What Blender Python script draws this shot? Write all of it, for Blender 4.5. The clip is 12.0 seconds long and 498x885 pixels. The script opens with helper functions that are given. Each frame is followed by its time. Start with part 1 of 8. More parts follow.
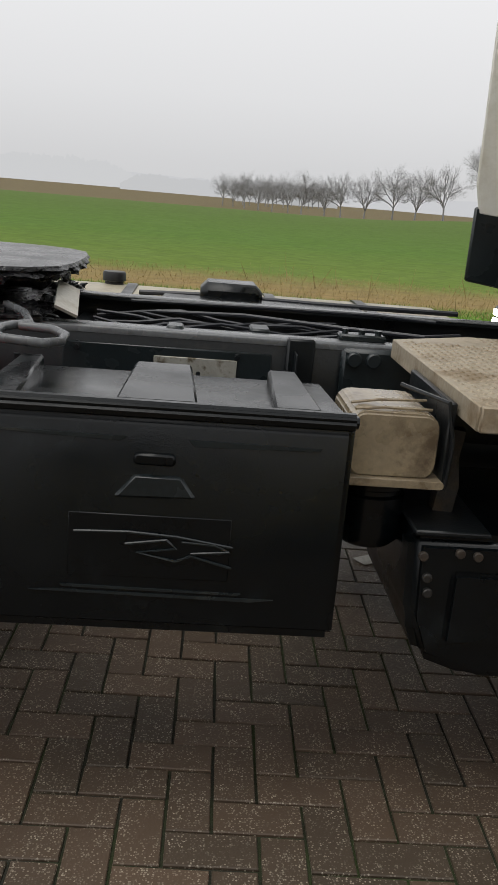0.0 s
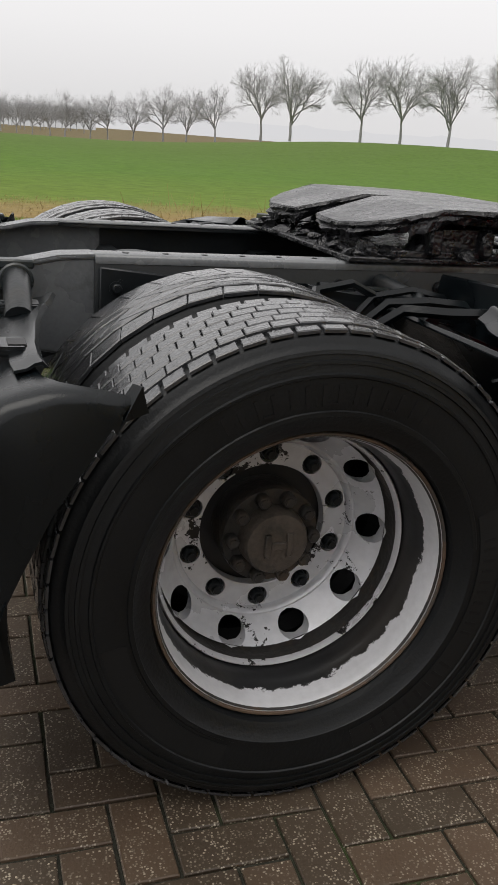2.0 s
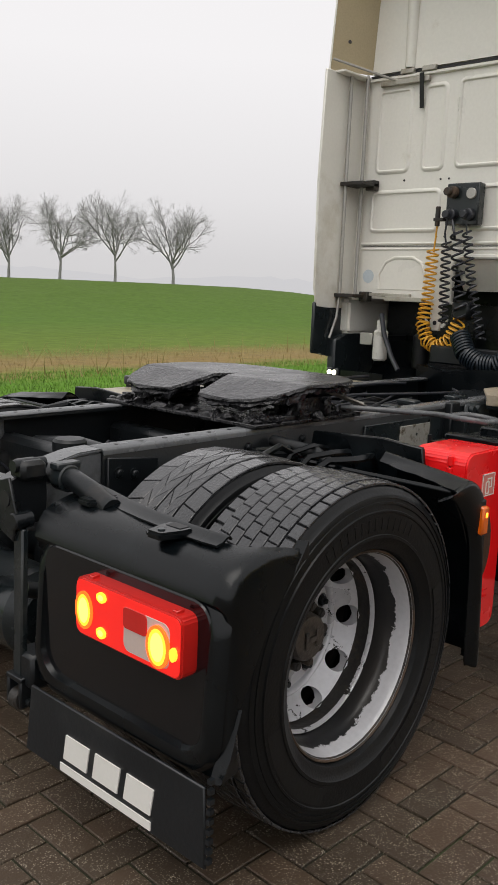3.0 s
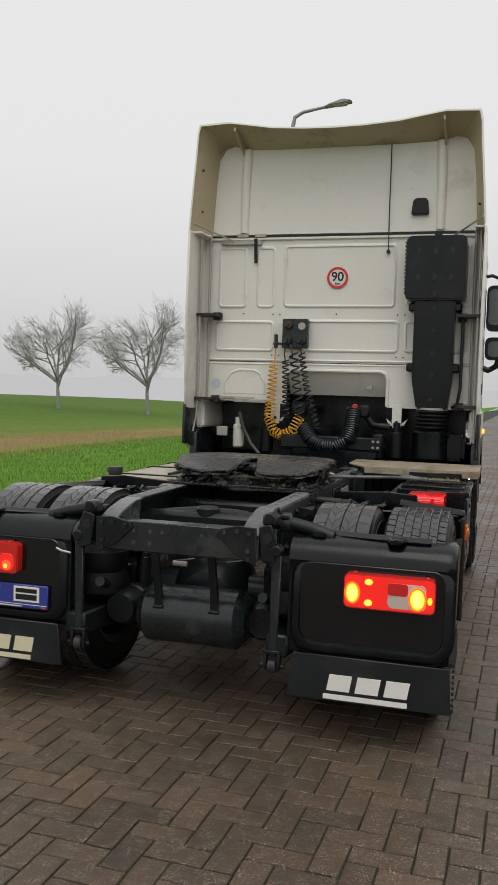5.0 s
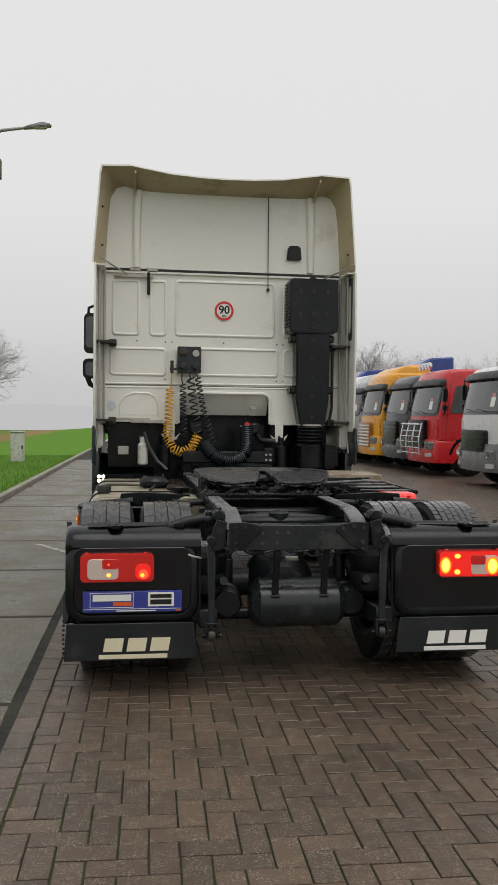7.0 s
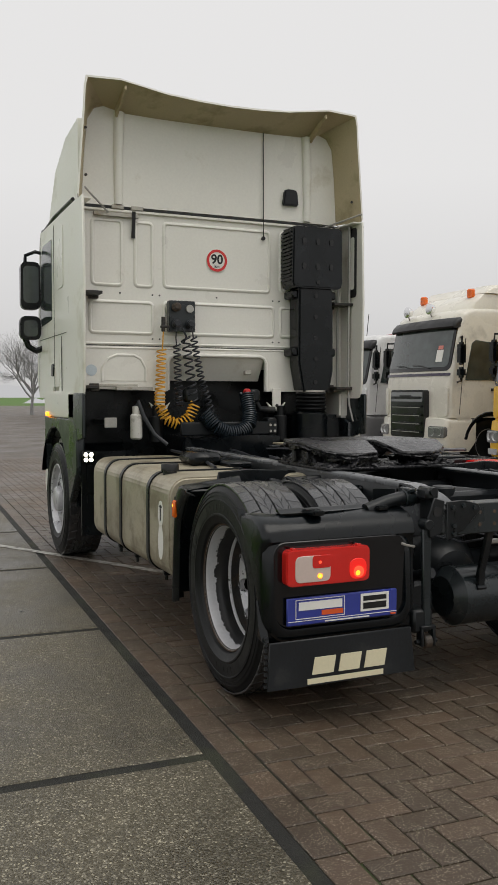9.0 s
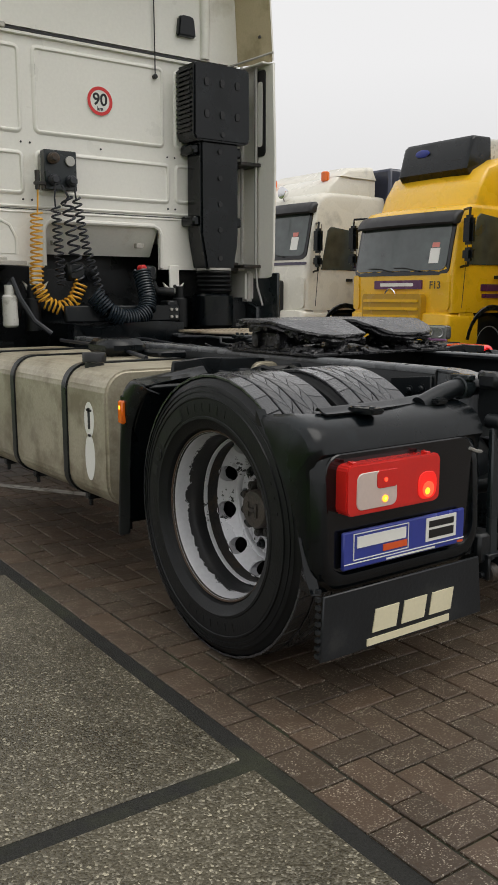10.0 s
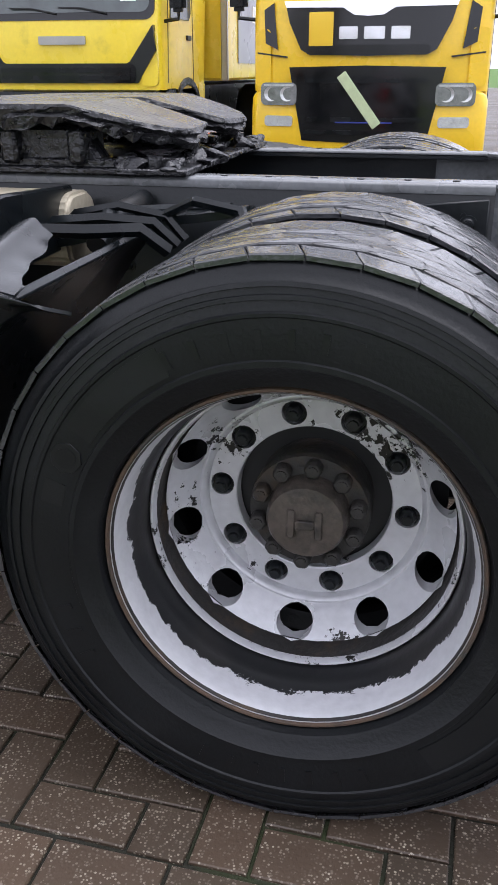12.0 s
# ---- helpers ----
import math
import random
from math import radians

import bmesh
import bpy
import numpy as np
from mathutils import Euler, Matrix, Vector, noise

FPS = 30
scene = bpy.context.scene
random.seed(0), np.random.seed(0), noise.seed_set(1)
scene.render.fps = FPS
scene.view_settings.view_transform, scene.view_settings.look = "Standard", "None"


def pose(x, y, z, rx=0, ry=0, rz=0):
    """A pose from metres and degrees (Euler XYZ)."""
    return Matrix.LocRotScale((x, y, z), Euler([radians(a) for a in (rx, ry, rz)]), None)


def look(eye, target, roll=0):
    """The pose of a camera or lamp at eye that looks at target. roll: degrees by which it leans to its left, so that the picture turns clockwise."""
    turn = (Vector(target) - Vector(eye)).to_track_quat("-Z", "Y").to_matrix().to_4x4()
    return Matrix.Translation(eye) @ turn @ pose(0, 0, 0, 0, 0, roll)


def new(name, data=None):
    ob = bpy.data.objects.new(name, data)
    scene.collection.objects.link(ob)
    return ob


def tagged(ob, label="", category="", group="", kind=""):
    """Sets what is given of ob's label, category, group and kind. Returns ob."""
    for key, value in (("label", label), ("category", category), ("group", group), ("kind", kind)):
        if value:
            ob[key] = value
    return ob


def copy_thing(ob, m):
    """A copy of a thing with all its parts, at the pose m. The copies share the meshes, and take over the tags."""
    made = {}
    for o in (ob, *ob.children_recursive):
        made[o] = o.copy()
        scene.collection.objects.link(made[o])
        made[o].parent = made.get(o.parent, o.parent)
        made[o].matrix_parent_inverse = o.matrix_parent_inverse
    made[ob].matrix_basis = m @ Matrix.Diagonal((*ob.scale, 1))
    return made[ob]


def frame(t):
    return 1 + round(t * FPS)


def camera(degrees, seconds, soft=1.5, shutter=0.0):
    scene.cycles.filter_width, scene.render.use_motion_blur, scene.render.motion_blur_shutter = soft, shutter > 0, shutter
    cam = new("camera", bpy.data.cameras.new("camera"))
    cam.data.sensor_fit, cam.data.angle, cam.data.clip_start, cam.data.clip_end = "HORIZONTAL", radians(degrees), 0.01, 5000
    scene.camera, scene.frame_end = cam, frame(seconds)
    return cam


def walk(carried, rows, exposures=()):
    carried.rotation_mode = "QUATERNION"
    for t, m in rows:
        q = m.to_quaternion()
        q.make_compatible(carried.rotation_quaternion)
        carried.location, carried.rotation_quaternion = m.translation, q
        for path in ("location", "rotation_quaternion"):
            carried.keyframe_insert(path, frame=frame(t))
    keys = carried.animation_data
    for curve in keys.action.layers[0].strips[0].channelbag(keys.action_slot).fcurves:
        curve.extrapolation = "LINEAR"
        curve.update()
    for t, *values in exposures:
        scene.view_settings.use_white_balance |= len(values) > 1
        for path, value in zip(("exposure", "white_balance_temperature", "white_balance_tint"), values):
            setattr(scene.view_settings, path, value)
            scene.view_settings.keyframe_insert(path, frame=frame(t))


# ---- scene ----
cam = camera(32.2, 12.0)
PATH = [
    (0, (1.421, -2.873, 1.37), (1.572, -0.957, 0.819), 4.9),
    (0.5, (0.817, -2.788, 1.345), (0.92, -0.869, 0.79), 3.8),
    (1, (0.279, -2.689, 1.279), (0.358, -0.77, 0.72), 3.5),
    (1.5, (-0.159, -2.503, 1.181), (0.004, -0.598, 0.593), 3.5),
    (2, (-0.619, -2.474, 1.269), (0.032, -0.705, 0.6), 4.5),
    (2.5, (-1.229, -2.47, 1.42), (-0.118, -0.933, 0.787), 4.0),
    (3, (-1.854, -2.439, 1.468), (-0.404, -1.107, 1.117), 2.4),
    (3.2, (-2.111, -2.424, 1.473), (-0.591, -1.159, 1.172), 2.0),
    (4.8, (-4.05, -1.573, 1.508), (-2.153, -0.953, 1.376), 2.0),
    (5, (-4.242, -1.385, 1.521), (-2.324, -0.829, 1.403), 1.8),
    (5.5, (-4.643, -0.884, 1.529), (-2.677, -0.534, 1.431), 1.8),
    (6, (-4.982, -0.336, 1.541), (-2.986, -0.234, 1.469), 1.3),
    (6.5, (-5.162, 0.326, 1.525), (-3.164, 0.252, 1.459), 1.0),
    (6.7, (-5.208, 0.576, 1.511), (-3.215, 0.412, 1.448), 0.9),
    (8.3, (-4.527, 2.272, 1.446), (-2.632, 1.634, 1.376), 0.0),
    (8.5, (-4.302, 2.398, 1.443), (-2.424, 1.717, 1.363), -0.0),
    (9, (-3.703, 2.656, 1.383), (-1.871, 1.86, 1.275), 0.1),
    (9.5, (-3.05, 2.743, 1.297), (-1.31, 1.773, 1.121), 0.0),
    (10, (-2.383, 2.767, 1.235), (-0.791, 1.604, 0.899), 0.0),
    (10.5, (-1.723, 2.646, 1.191), (-0.343, 1.281, 0.71), -1.1),
    (11, (-1.18, 2.563, 1.17), (-0.021, 1.04, 0.587), -0.5),
    (11.5, (-0.687, 2.44, 1.131), (0.122, 0.745, 0.443), 0.0),
    (12, (-0.196, 2.279, 1.196), (0.216, 0.491, 0.399), -0.1),
]
walk(cam, [(t, look(eye, target, roll)) for t, eye, target, roll in PATH],
     exposures=[(0, 0.16, 6450, 9), (1.0, 0.10, 6550, 11), (1.5, 0.08, 6550, 9), (2.0, 0.36, 6550, 10), (2.5, 0.40, 6550, 11), (3.0, 0.2, 6550, 11), (4.8, 0.04, 6550, 9), (6.5, 0.0, 6550, 9), (8.5, -0.03, 6550, 9), (9.5, 0.08, 6600, 9), (10.5, 0.2, 6450, 9), (11.0, 0.27, 6450, 9), (11.5, 0.56, 6400, 10), (12, 1.12, 5850, 17)])

# ---- light: flat overcast sky in thin mist, a weak very soft sun ----
world = bpy.data.worlds.new("world")
scene.world = world
world.use_nodes = True
wn, wl = world.node_tree.nodes, world.node_tree.links
wbg = wn["Background"]
sky = wn.new("ShaderNodeTexSky")
sky.sky_type = "NISHITA"
sky.sun_disc = False
sky.sun_elevation, sky.sun_rotation = radians(66), radians(250)
sky.dust_density, sky.air_density = 6.0, 1.2
grey = wn.new("ShaderNodeHueSaturation")
grey.inputs["Saturation"].default_value = 0.03
wmix = wn.new("ShaderNodeMix")
wmix.data_type = "RGBA"
wmix.inputs["Factor"].default_value = 0.93
veil = wn.new("ShaderNodeValToRGB")
for place, shade in ((0.0, 0.64), (0.03, 0.66), (0.10, 0.75), (0.24, 0.86), (0.6, 0.88)):
    stop = veil.color_ramp.elements.new(place)
    stop.color = (shade, shade * 0.992, shade * 1.004, 1)
veil.color_ramp.elements.remove(veil.color_ramp.elements[-1])
veil.color_ramp.elements.remove(veil.color_ramp.elements[0])
wco = wn.new("ShaderNodeTexCoord")
wsep = wn.new("ShaderNodeSeparateXYZ")
gain = wn.new("ShaderNodeVectorMath")
gain.operation = "SCALE"
gain.inputs["Scale"].default_value = 9.1
wl.new(wco.outputs["Generated"], wsep.inputs[0])
wl.new(wsep.outputs[2], veil.inputs[0])
wl.new(veil.outputs[0], gain.inputs[0])
wl.new(gain.outputs[0], wmix.inputs[7])
wl.new(sky.outputs[0], grey.inputs["Color"])
wl.new(grey.outputs[0], wmix.inputs[6])
wl.new(wmix.outputs[2], wbg.inputs["Color"])
wbg.inputs["Strength"].default_value = 0.104

sun = new("sun", bpy.data.lights.new("sun", "SUN"))
sun.data.energy, sun.data.angle, sun.data.color = 1.0, radians(45), (1.0, 0.96, 0.90)
sun.matrix_world = look((0, 0, 30), (12, 5, 0))


# ---- materials ----
def material(name, col, rough=0.6, metal=0.0, var=0.15, scale=6.0, fine=90.0, bump=0.1, dirt=None, dirt_amount=0.0, dirt_scale=3.0, coat=0.0, rough_var=0.1, spec=0.5):
    """A surface with colour variation at two scales, relief and patches of dirt."""
    m = bpy.data.materials.new(name)
    m.use_nodes = True
    nt = m.node_tree
    n, l = nt.nodes, nt.links
    b = n["Principled BSDF"]
    co = n.new("ShaderNodeTexCoord")
    big = n.new("ShaderNodeTexNoise")
    big.inputs["Scale"].default_value, big.inputs["Detail"].default_value = scale, 5
    small = n.new("ShaderNodeTexNoise")
    small.inputs["Scale"].default_value, small.inputs["Detail"].default_value = fine, 3
    l.new(co.outputs["Object"], big.inputs["Vector"])
    l.new(co.outputs["Object"], small.inputs["Vector"])
    add = n.new("ShaderNodeMath")
    add.operation = "ADD"
    l.new(big.outputs["Fac"], add.inputs[0])
    l.new(small.outputs["Fac"], add.inputs[1])
    mr = n.new("ShaderNodeMapRange")
    mr.inputs[1].default_value, mr.inputs[2].default_value = 0.6, 1.4
    mr.inputs[3].default_value, mr.inputs[4].default_value = 1 - var, 1 + var
    l.new(add.outputs[0], mr.inputs[0])
    mul = n.new("ShaderNodeMix")
    mul.data_type, mul.blend_type = "RGBA", "MULTIPLY"
    mul.inputs["Factor"].default_value = 1
    mul.inputs[6].default_value = (*col, 1)
    l.new(mr.outputs[0], mul.inputs[7])
    colour = mul.outputs[2]
    if dirt:
        dn = n.new("ShaderNodeTexNoise")
        dn.inputs["Scale"].default_value, dn.inputs["Detail"].default_value = dirt_scale, 8
        dn.inputs["Roughness"].default_value = 0.65
        l.new(co.outputs["Object"], dn.inputs["Vector"])
        dr = n.new("ShaderNodeMapRange")
        dr.inputs[1].default_value, dr.inputs[2].default_value = 0.62 - 0.3 * dirt_amount, 0.72 - 0.2 * dirt_amount
        l.new(dn.outputs["Fac"], dr.inputs[0])
        dm = n.new("ShaderNodeMix")
        dm.data_type = "RGBA"
        dm.inputs[7].default_value = (*dirt, 1)
        l.new(dr.outputs[0], dm.inputs["Factor"])
        l.new(colour, dm.inputs[6])
        colour = dm.outputs[2]
    l.new(colour, b.inputs["Base Color"])
    rr = n.new("ShaderNodeMapRange")
    rr.inputs[1].default_value, rr.inputs[2].default_value = 0.3, 0.7
    rr.inputs[3].default_value, rr.inputs[4].default_value = max(0.03, rough - rough_var), min(1, rough + rough_var)
    l.new(big.outputs["Fac"], rr.inputs[0])
    l.new(rr.outputs[0], b.inputs["Roughness"])
    b.inputs["Metallic"].default_value = metal
    b.inputs["Specular IOR Level"].default_value = spec
    b.inputs["Coat Weight"].default_value = coat
    b.inputs["Coat Roughness"].default_value = 0.08
    if bump:
        bp = n.new("ShaderNodeBump")
        bp.inputs["Strength"].default_value, bp.inputs["Distance"].default_value = bump, 0.01
        l.new(small.outputs["Fac"], bp.inputs["Height"])
        l.new(bp.outputs[0], b.inputs["Normal"])
    return m


def glowing(name, col, strength):
    m = bpy.data.materials.new(name)
    m.use_nodes = True
    b = m.node_tree.nodes["Principled BSDF"]
    b.inputs["Base Color"].default_value = (*col, 1)
    b.inputs["Emission Color"].default_value = (*col, 1)
    b.inputs["Emission Strength"].default_value = strength
    b.inputs["Roughness"].default_value = 0.15
    return m


RUBBER = material("tyre_rubber", (0.0040, 0.0048, 0.0056), 0.46, var=0.25, scale=5, fine=140, bump=0.12, dirt=(0.0070, 0.0078, 0.0086), dirt_amount=0.3, dirt_scale=6, spec=0.32)
TREAD = material("tread_rubber", (0.032, 0.033, 0.036), 0.22, var=0.35, scale=9, fine=120, bump=0.25, dirt=(0.07, 0.066, 0.064), dirt_amount=0.2, coat=0.5)
RIMPAINT = material("silver_rim_paint", (0.56, 0.56, 0.58), 0.32, metal=0.25, var=0.10, fine=60, bump=0.05)
RUST = material("rusty_steel", (0.085, 0.055, 0.036), 0.75, metal=0.1, var=0.3, scale=25, bump=0.3, dirt=(0.05, 0.045, 0.04), dirt_amount=0.5, dirt_scale=14)
HUBMETAL = material("greasy_hub_iron", (0.035, 0.033, 0.031), 0.5, metal=0.3, var=0.3, scale=20, bump=0.25, dirt=(0.07, 0.05, 0.034), dirt_amount=0.35, dirt_scale=12)
FRAME = material("chassis_grey_paint", (0.0085, 0.0105, 0.012), 0.34, var=0.25, scale=5, bump=0.08, dirt=(0.028, 0.026, 0.024), dirt_amount=0.18, dirt_scale=5, spec=0.35)
# Much paler than FRAME: the sky's reflection on wet paint is put into the colour.
FRAMETOP = material("rail_paint_with_sky_sheen", (0.11, 0.115, 0.12), 0.25, var=0.2, scale=7, bump=0.06, dirt=(0.05, 0.05, 0.05), dirt_amount=0.25, dirt_scale=6)
BLACKPL = material("black_plastic", (0.0022, 0.0036, 0.0046), 0.26, var=0.2, scale=4, fine=200, bump=0.03, dirt=(0.009, 0.0125, 0.0145), dirt_amount=0.16, dirt_scale=5, rough_var=0.14, spec=0.36)
GLOSSBLACK = material("gloss_black_panel", (0.006, 0.0065, 0.0075), 0.16, var=0.2, scale=4, bump=0.0)
GREASE = material("old_black_grease", (0.0085, 0.0085, 0.010), 0.30, var=0.3, scale=30, fine=60, bump=0.9, dirt=(0.02, 0.02, 0.023), dirt_amount=0.3, dirt_scale=20)
PLATETOP = material("greasy_plate_steel", (0.022, 0.0215, 0.0245), 0.27, metal=0.1, var=0.35, scale=7, fine=45, bump=0.5, dirt=(0.07, 0.067, 0.07), dirt_amount=0.25, dirt_scale=9)
WHITE = material("cream_white_paint", (0.80, 0.785, 0.72), 0.35, var=0.04, scale=2, fine=50, bump=0.02, dirt=(0.66, 0.63, 0.54), dirt_amount=0.1, dirt_scale=2, coat=0.2)
BEIGE = material("yellowed_fairing", (0.50, 0.42, 0.27), 0.6, var=0.1, scale=3, bump=0.05, dirt=(0.36, 0.30, 0.18), dirt_amount=0.3, dirt_scale=3)
TANK = material("weathered_aluminium_tank", (0.40, 0.36, 0.27), 0.42, metal=0.25, var=0.18, scale=3, bump=0.06, dirt=(0.22, 0.185, 0.125), dirt_amount=0.5, dirt_scale=3.5)
RED = material("red_plastic", (0.92, 0.010, 0.012), 0.25, var=0.04, scale=3, bump=0.01, coat=0.35)
ALU = material("dull_aluminium", (0.45, 0.43, 0.38), 0.45, metal=0.5, var=0.15, scale=8, bump=0.15, dirt=(0.30, 0.26, 0.19), dirt_amount=0.3, dirt_scale=5)
PIPE = material("galvanised_pipe", (0.42, 0.41, 0.38), 0.4, metal=0.4, var=0.12, bump=0.05)
AIRTANK = material("grey_air_tank", (0.014, 0.019, 0.021), 0.28, var=0.25, scale=5, bump=0.06, dirt=(0.055, 0.057, 0.052), dirt_amount=0.2)
YHOSE = material("yellow_hose", (0.70, 0.36, 0.03), 0.45, var=0.15, bump=0.05)
DHOSE = material("black_hose", (0.02, 0.022, 0.028), 0.4, var=0.2, bump=0.05)
MOSSJOINT = material("moss_filled_joint", (0.020, 0.020, 0.012), 0.85, var=0.4, scale=9, fine=150, bump=0.6, dirt=(0.034, 0.050, 0.012), dirt_amount=0.5, dirt_scale=1.4)
KERB = material("concrete_kerb", (0.24, 0.225, 0.19), 0.6, var=0.25, scale=4, fine=120, bump=0.3, dirt=(0.13, 0.13, 0.07), dirt_amount=0.4)
JOINT = material("mossy_joint", (0.010, 0.010, 0.0075), 0.8, var=0.4, scale=9, fine=150, bump=0.6, dirt=(0.026, 0.029, 0.012), dirt_amount=0.4, dirt_scale=1.6)
FIELD = material("winter_wheat_field", (0.075, 0.16, 0.02), 0.95, var=0.2, scale=0.05, fine=3, bump=0.4, dirt=(0.10, 0.15, 0.035), dirt_amount=0.35, dirt_scale=0.08)
# Bark grey is lifted to stand for mist over the trees' distance.
BARK = material("grey_bark", (0.30, 0.295, 0.29), 0.9, var=0.3, scale=3, fine=20, bump=0.3)
GALV = material("galvanised_post", (0.30, 0.31, 0.32), 0.5, metal=0.4, var=0.15, bump=0.03)
CHROME = material("chrome", (0.75, 0.75, 0.76), 0.15, metal=1.0, var=0.05, bump=0.0)
LENSRED = material("red_lamp_lens", (0.62, 0.02, 0.015), 0.12, var=0.05, bump=0.0, coat=0.5)
LENSWHITE = material("clear_lamp_lens", (0.62, 0.50, 0.45), 0.15, var=0.05, bump=0.0, coat=0.5)
LENSAMBER = material("amber_lamp_lens", (0.80, 0.14, 0.006), 0.15, var=0.05, bump=0.0, coat=0.5)
GLOWRED = glowing("lit_tail_lamp", (1.0, 0.07, 0.03), 1.3)
GLOWAMB = glowing("lit_indicator", (1.0, 0.30, 0.02), 2.4)
GLOWWHT = glowing("lit_work_lamp", (1.0, 0.95, 0.75), 6.0)
SIGNWHITE = material("white_vinyl", (0.80, 0.79, 0.74), 0.4, var=0.03, bump=0.0)
SIGNCREAM = material("cream_vinyl", (0.72, 0.66, 0.46), 0.45, var=0.05, bump=0.0)
SIGNBLUE = material("blue_plate", (0.035, 0.05, 0.28), 0.35, var=0.06, bump=0.0)
SIGNRED = material("red_vinyl", (0.65, 0.03, 0.03), 0.4, var=0.04, bump=0.0)
# Near-black for print and dark fittings, and for shade painted in holes and recesses.
SIGNANDSHADE = material("dark_vinyl_and_hole_shade", (0.010, 0.010, 0.011), 0.45, var=0.05, bump=0.0)
WINDSCREEN = material("dark_windscreen", (0.045, 0.058, 0.056), 0.06, var=0.5, scale=2.2, fine=5, bump=0.0)
WINDSCREEN.node_tree.nodes["Principled BSDF"].inputs["IOR"].default_value = 1.75


# ---- helpers for shapes ----
def box(x0, x1, y0, y1, z0, z1, bev=0.0, seg=1):
    bm = bmesh.new()
    bmesh.ops.create_cube(bm, size=1)
    for v in bm.verts:
        v.co = Vector(((x0 + x1) / 2 + v.co.x * (x1 - x0), (y0 + y1) / 2 + v.co.y * (y1 - y0), (z0 + z1) / 2 + v.co.z * (z1 - z0)))
    if bev:
        bmesh.ops.bevel(bm, geom=bm.edges[:], offset=bev, segments=seg, affect="EDGES", clamp_overlap=True)
    return bm


AXES = {"x": (1, 2, 0), "y": (0, 2, 1), "z": (0, 1, 2)}


def prism(pts, axis, lo, hi, bev=0.0, seg=1):
    """A polygon, in the two other axes in their order, drawn out along an axis."""
    a, b, c = AXES[axis]
    bm = bmesh.new()
    rows = []
    for h in (lo, hi):
        row = []
        for p in pts:
            q = [0, 0, 0]
            q[a], q[b], q[c] = p[0], p[1], h
            row.append(bm.verts.new(q))
        rows.append(row)
    k = len(pts)
    bm.faces.new(rows[0]), bm.faces.new(rows[1][::-1])
    for i in range(k):
        bm.faces.new((rows[0][i], rows[1][i], rows[1][(i + 1) % k], rows[0][(i + 1) % k]))
    bmesh.ops.recalc_face_normals(bm, faces=bm.faces[:])
    if bev:
        bmesh.ops.bevel(bm, geom=bm.edges[:], offset=bev, segments=seg, affect="EDGES", clamp_overlap=True)
    return bm


def lathe(profile, axis="y", seg=48, at=(0, 0, 0)):
    """A profile of (radius, height) turned round an axis."""
    a, b, c = AXES[axis]
    bm = bmesh.new()
    rings = []
    for r, h in profile:
        ring = []
        for i in range(seg):
            t = 2 * math.pi * i / seg
            q = [0, 0, 0]
            q[a], q[b], q[c] = at[a] + r * math.cos(t), at[b] + r * math.sin(t), at[c] + h
            ring.append(bm.verts.new(q))
        rings.append(ring)
    for r0, r1 in zip(rings, rings[1:]):
        for i in range(seg):
            bm.faces.new((r0[i], r0[(i + 1) % seg], r1[(i + 1) % seg], r1[i]))
    bmesh.ops.remove_doubles(bm, verts=bm.verts[:], dist=1e-5)
    bmesh.ops.recalc_face_normals(bm, faces=bm.faces[:])
    return bm


def cyl(axis, at, r, lo, hi, seg=20, bev=0.0):
    h = min(bev, r * 0.4)
    if h:
        prof = [(0, lo), (r - h, lo), (r, lo + h), (r, hi - h), (r - h, hi), (0, hi)]
    else:
        prof = [(0, lo), (r, lo), (r, hi), (0, hi)]
    return lathe(prof, axis, seg, at)


def tube(pts, r, seg=8, r1=None):
    """A round bar or hose along points."""
    pts = [Vector(p) for p in pts]
    bm = bmesh.new()
    rings = []
    up = Vector((0.123, 0.31, 0.94)).normalized()
    for i, p in enumerate(pts):
        d = (pts[min(i + 1, len(pts) - 1)] - pts[max(i - 1, 0)]).normalized()
        s = d.cross(up)
        if s.length < 0.05:
            s = d.cross(Vector((1, 0, 0)))
        s.normalize()
        u = s.cross(d).normalized()
        up = u
        rr = r if r1 is None else r + (r1 - r) * i / (len(pts) - 1)
        rings.append([bm.verts.new(p + (s * math.cos(2 * math.pi * k / seg) + u * math.sin(2 * math.pi * k / seg)) * rr) for k in range(seg)])
    for a, b in zip(rings, rings[1:]):
        for k in range(seg):
            bm.faces.new((a[k], a[(k + 1) % seg], b[(k + 1) % seg], b[k]))
    bm.faces.new(rings[0]), bm.faces.new(rings[-1][::-1])
    bmesh.ops.recalc_face_normals(bm, faces=bm.faces[:])
    return bm


def arc(cx, cz, r, a0, a1, n):
    return [(cx + r * math.cos(radians(a0 + (a1 - a0) * i / n)), cz + r * math.sin(radians(a0 + (a1 - a0) * i / n))) for i in range(n + 1)]


def rounded(x0, x1, z0, z1, r, n=4):
    out = []
    for cx, cz, a in ((x1 - r, z1 - r, 0), (x0 + r, z1 - r, 90), (x0 + r, z0 + r, 180), (x1 - r, z0 + r, 270)):
        out += arc(cx, cz, r, a, a + 90, n)
    return out


def merge(*bms):
    out = bms[0]
    for b in bms[1:]:
        me = bpy.data.meshes.new("tmp")
        b.to_mesh(me)
        b.free()
        out.from_mesh(me)
        bpy.data.meshes.remove(me)
    return out


def moved(bm, m):
    bmesh.ops.transform(bm, matrix=m, verts=bm.verts[:])
    return bm


def mirrored(bm):
    for v in bm.verts:
        v.co.y = -v.co.y
    bmesh.ops.reverse_faces(bm, faces=bm.faces[:])
    return bm


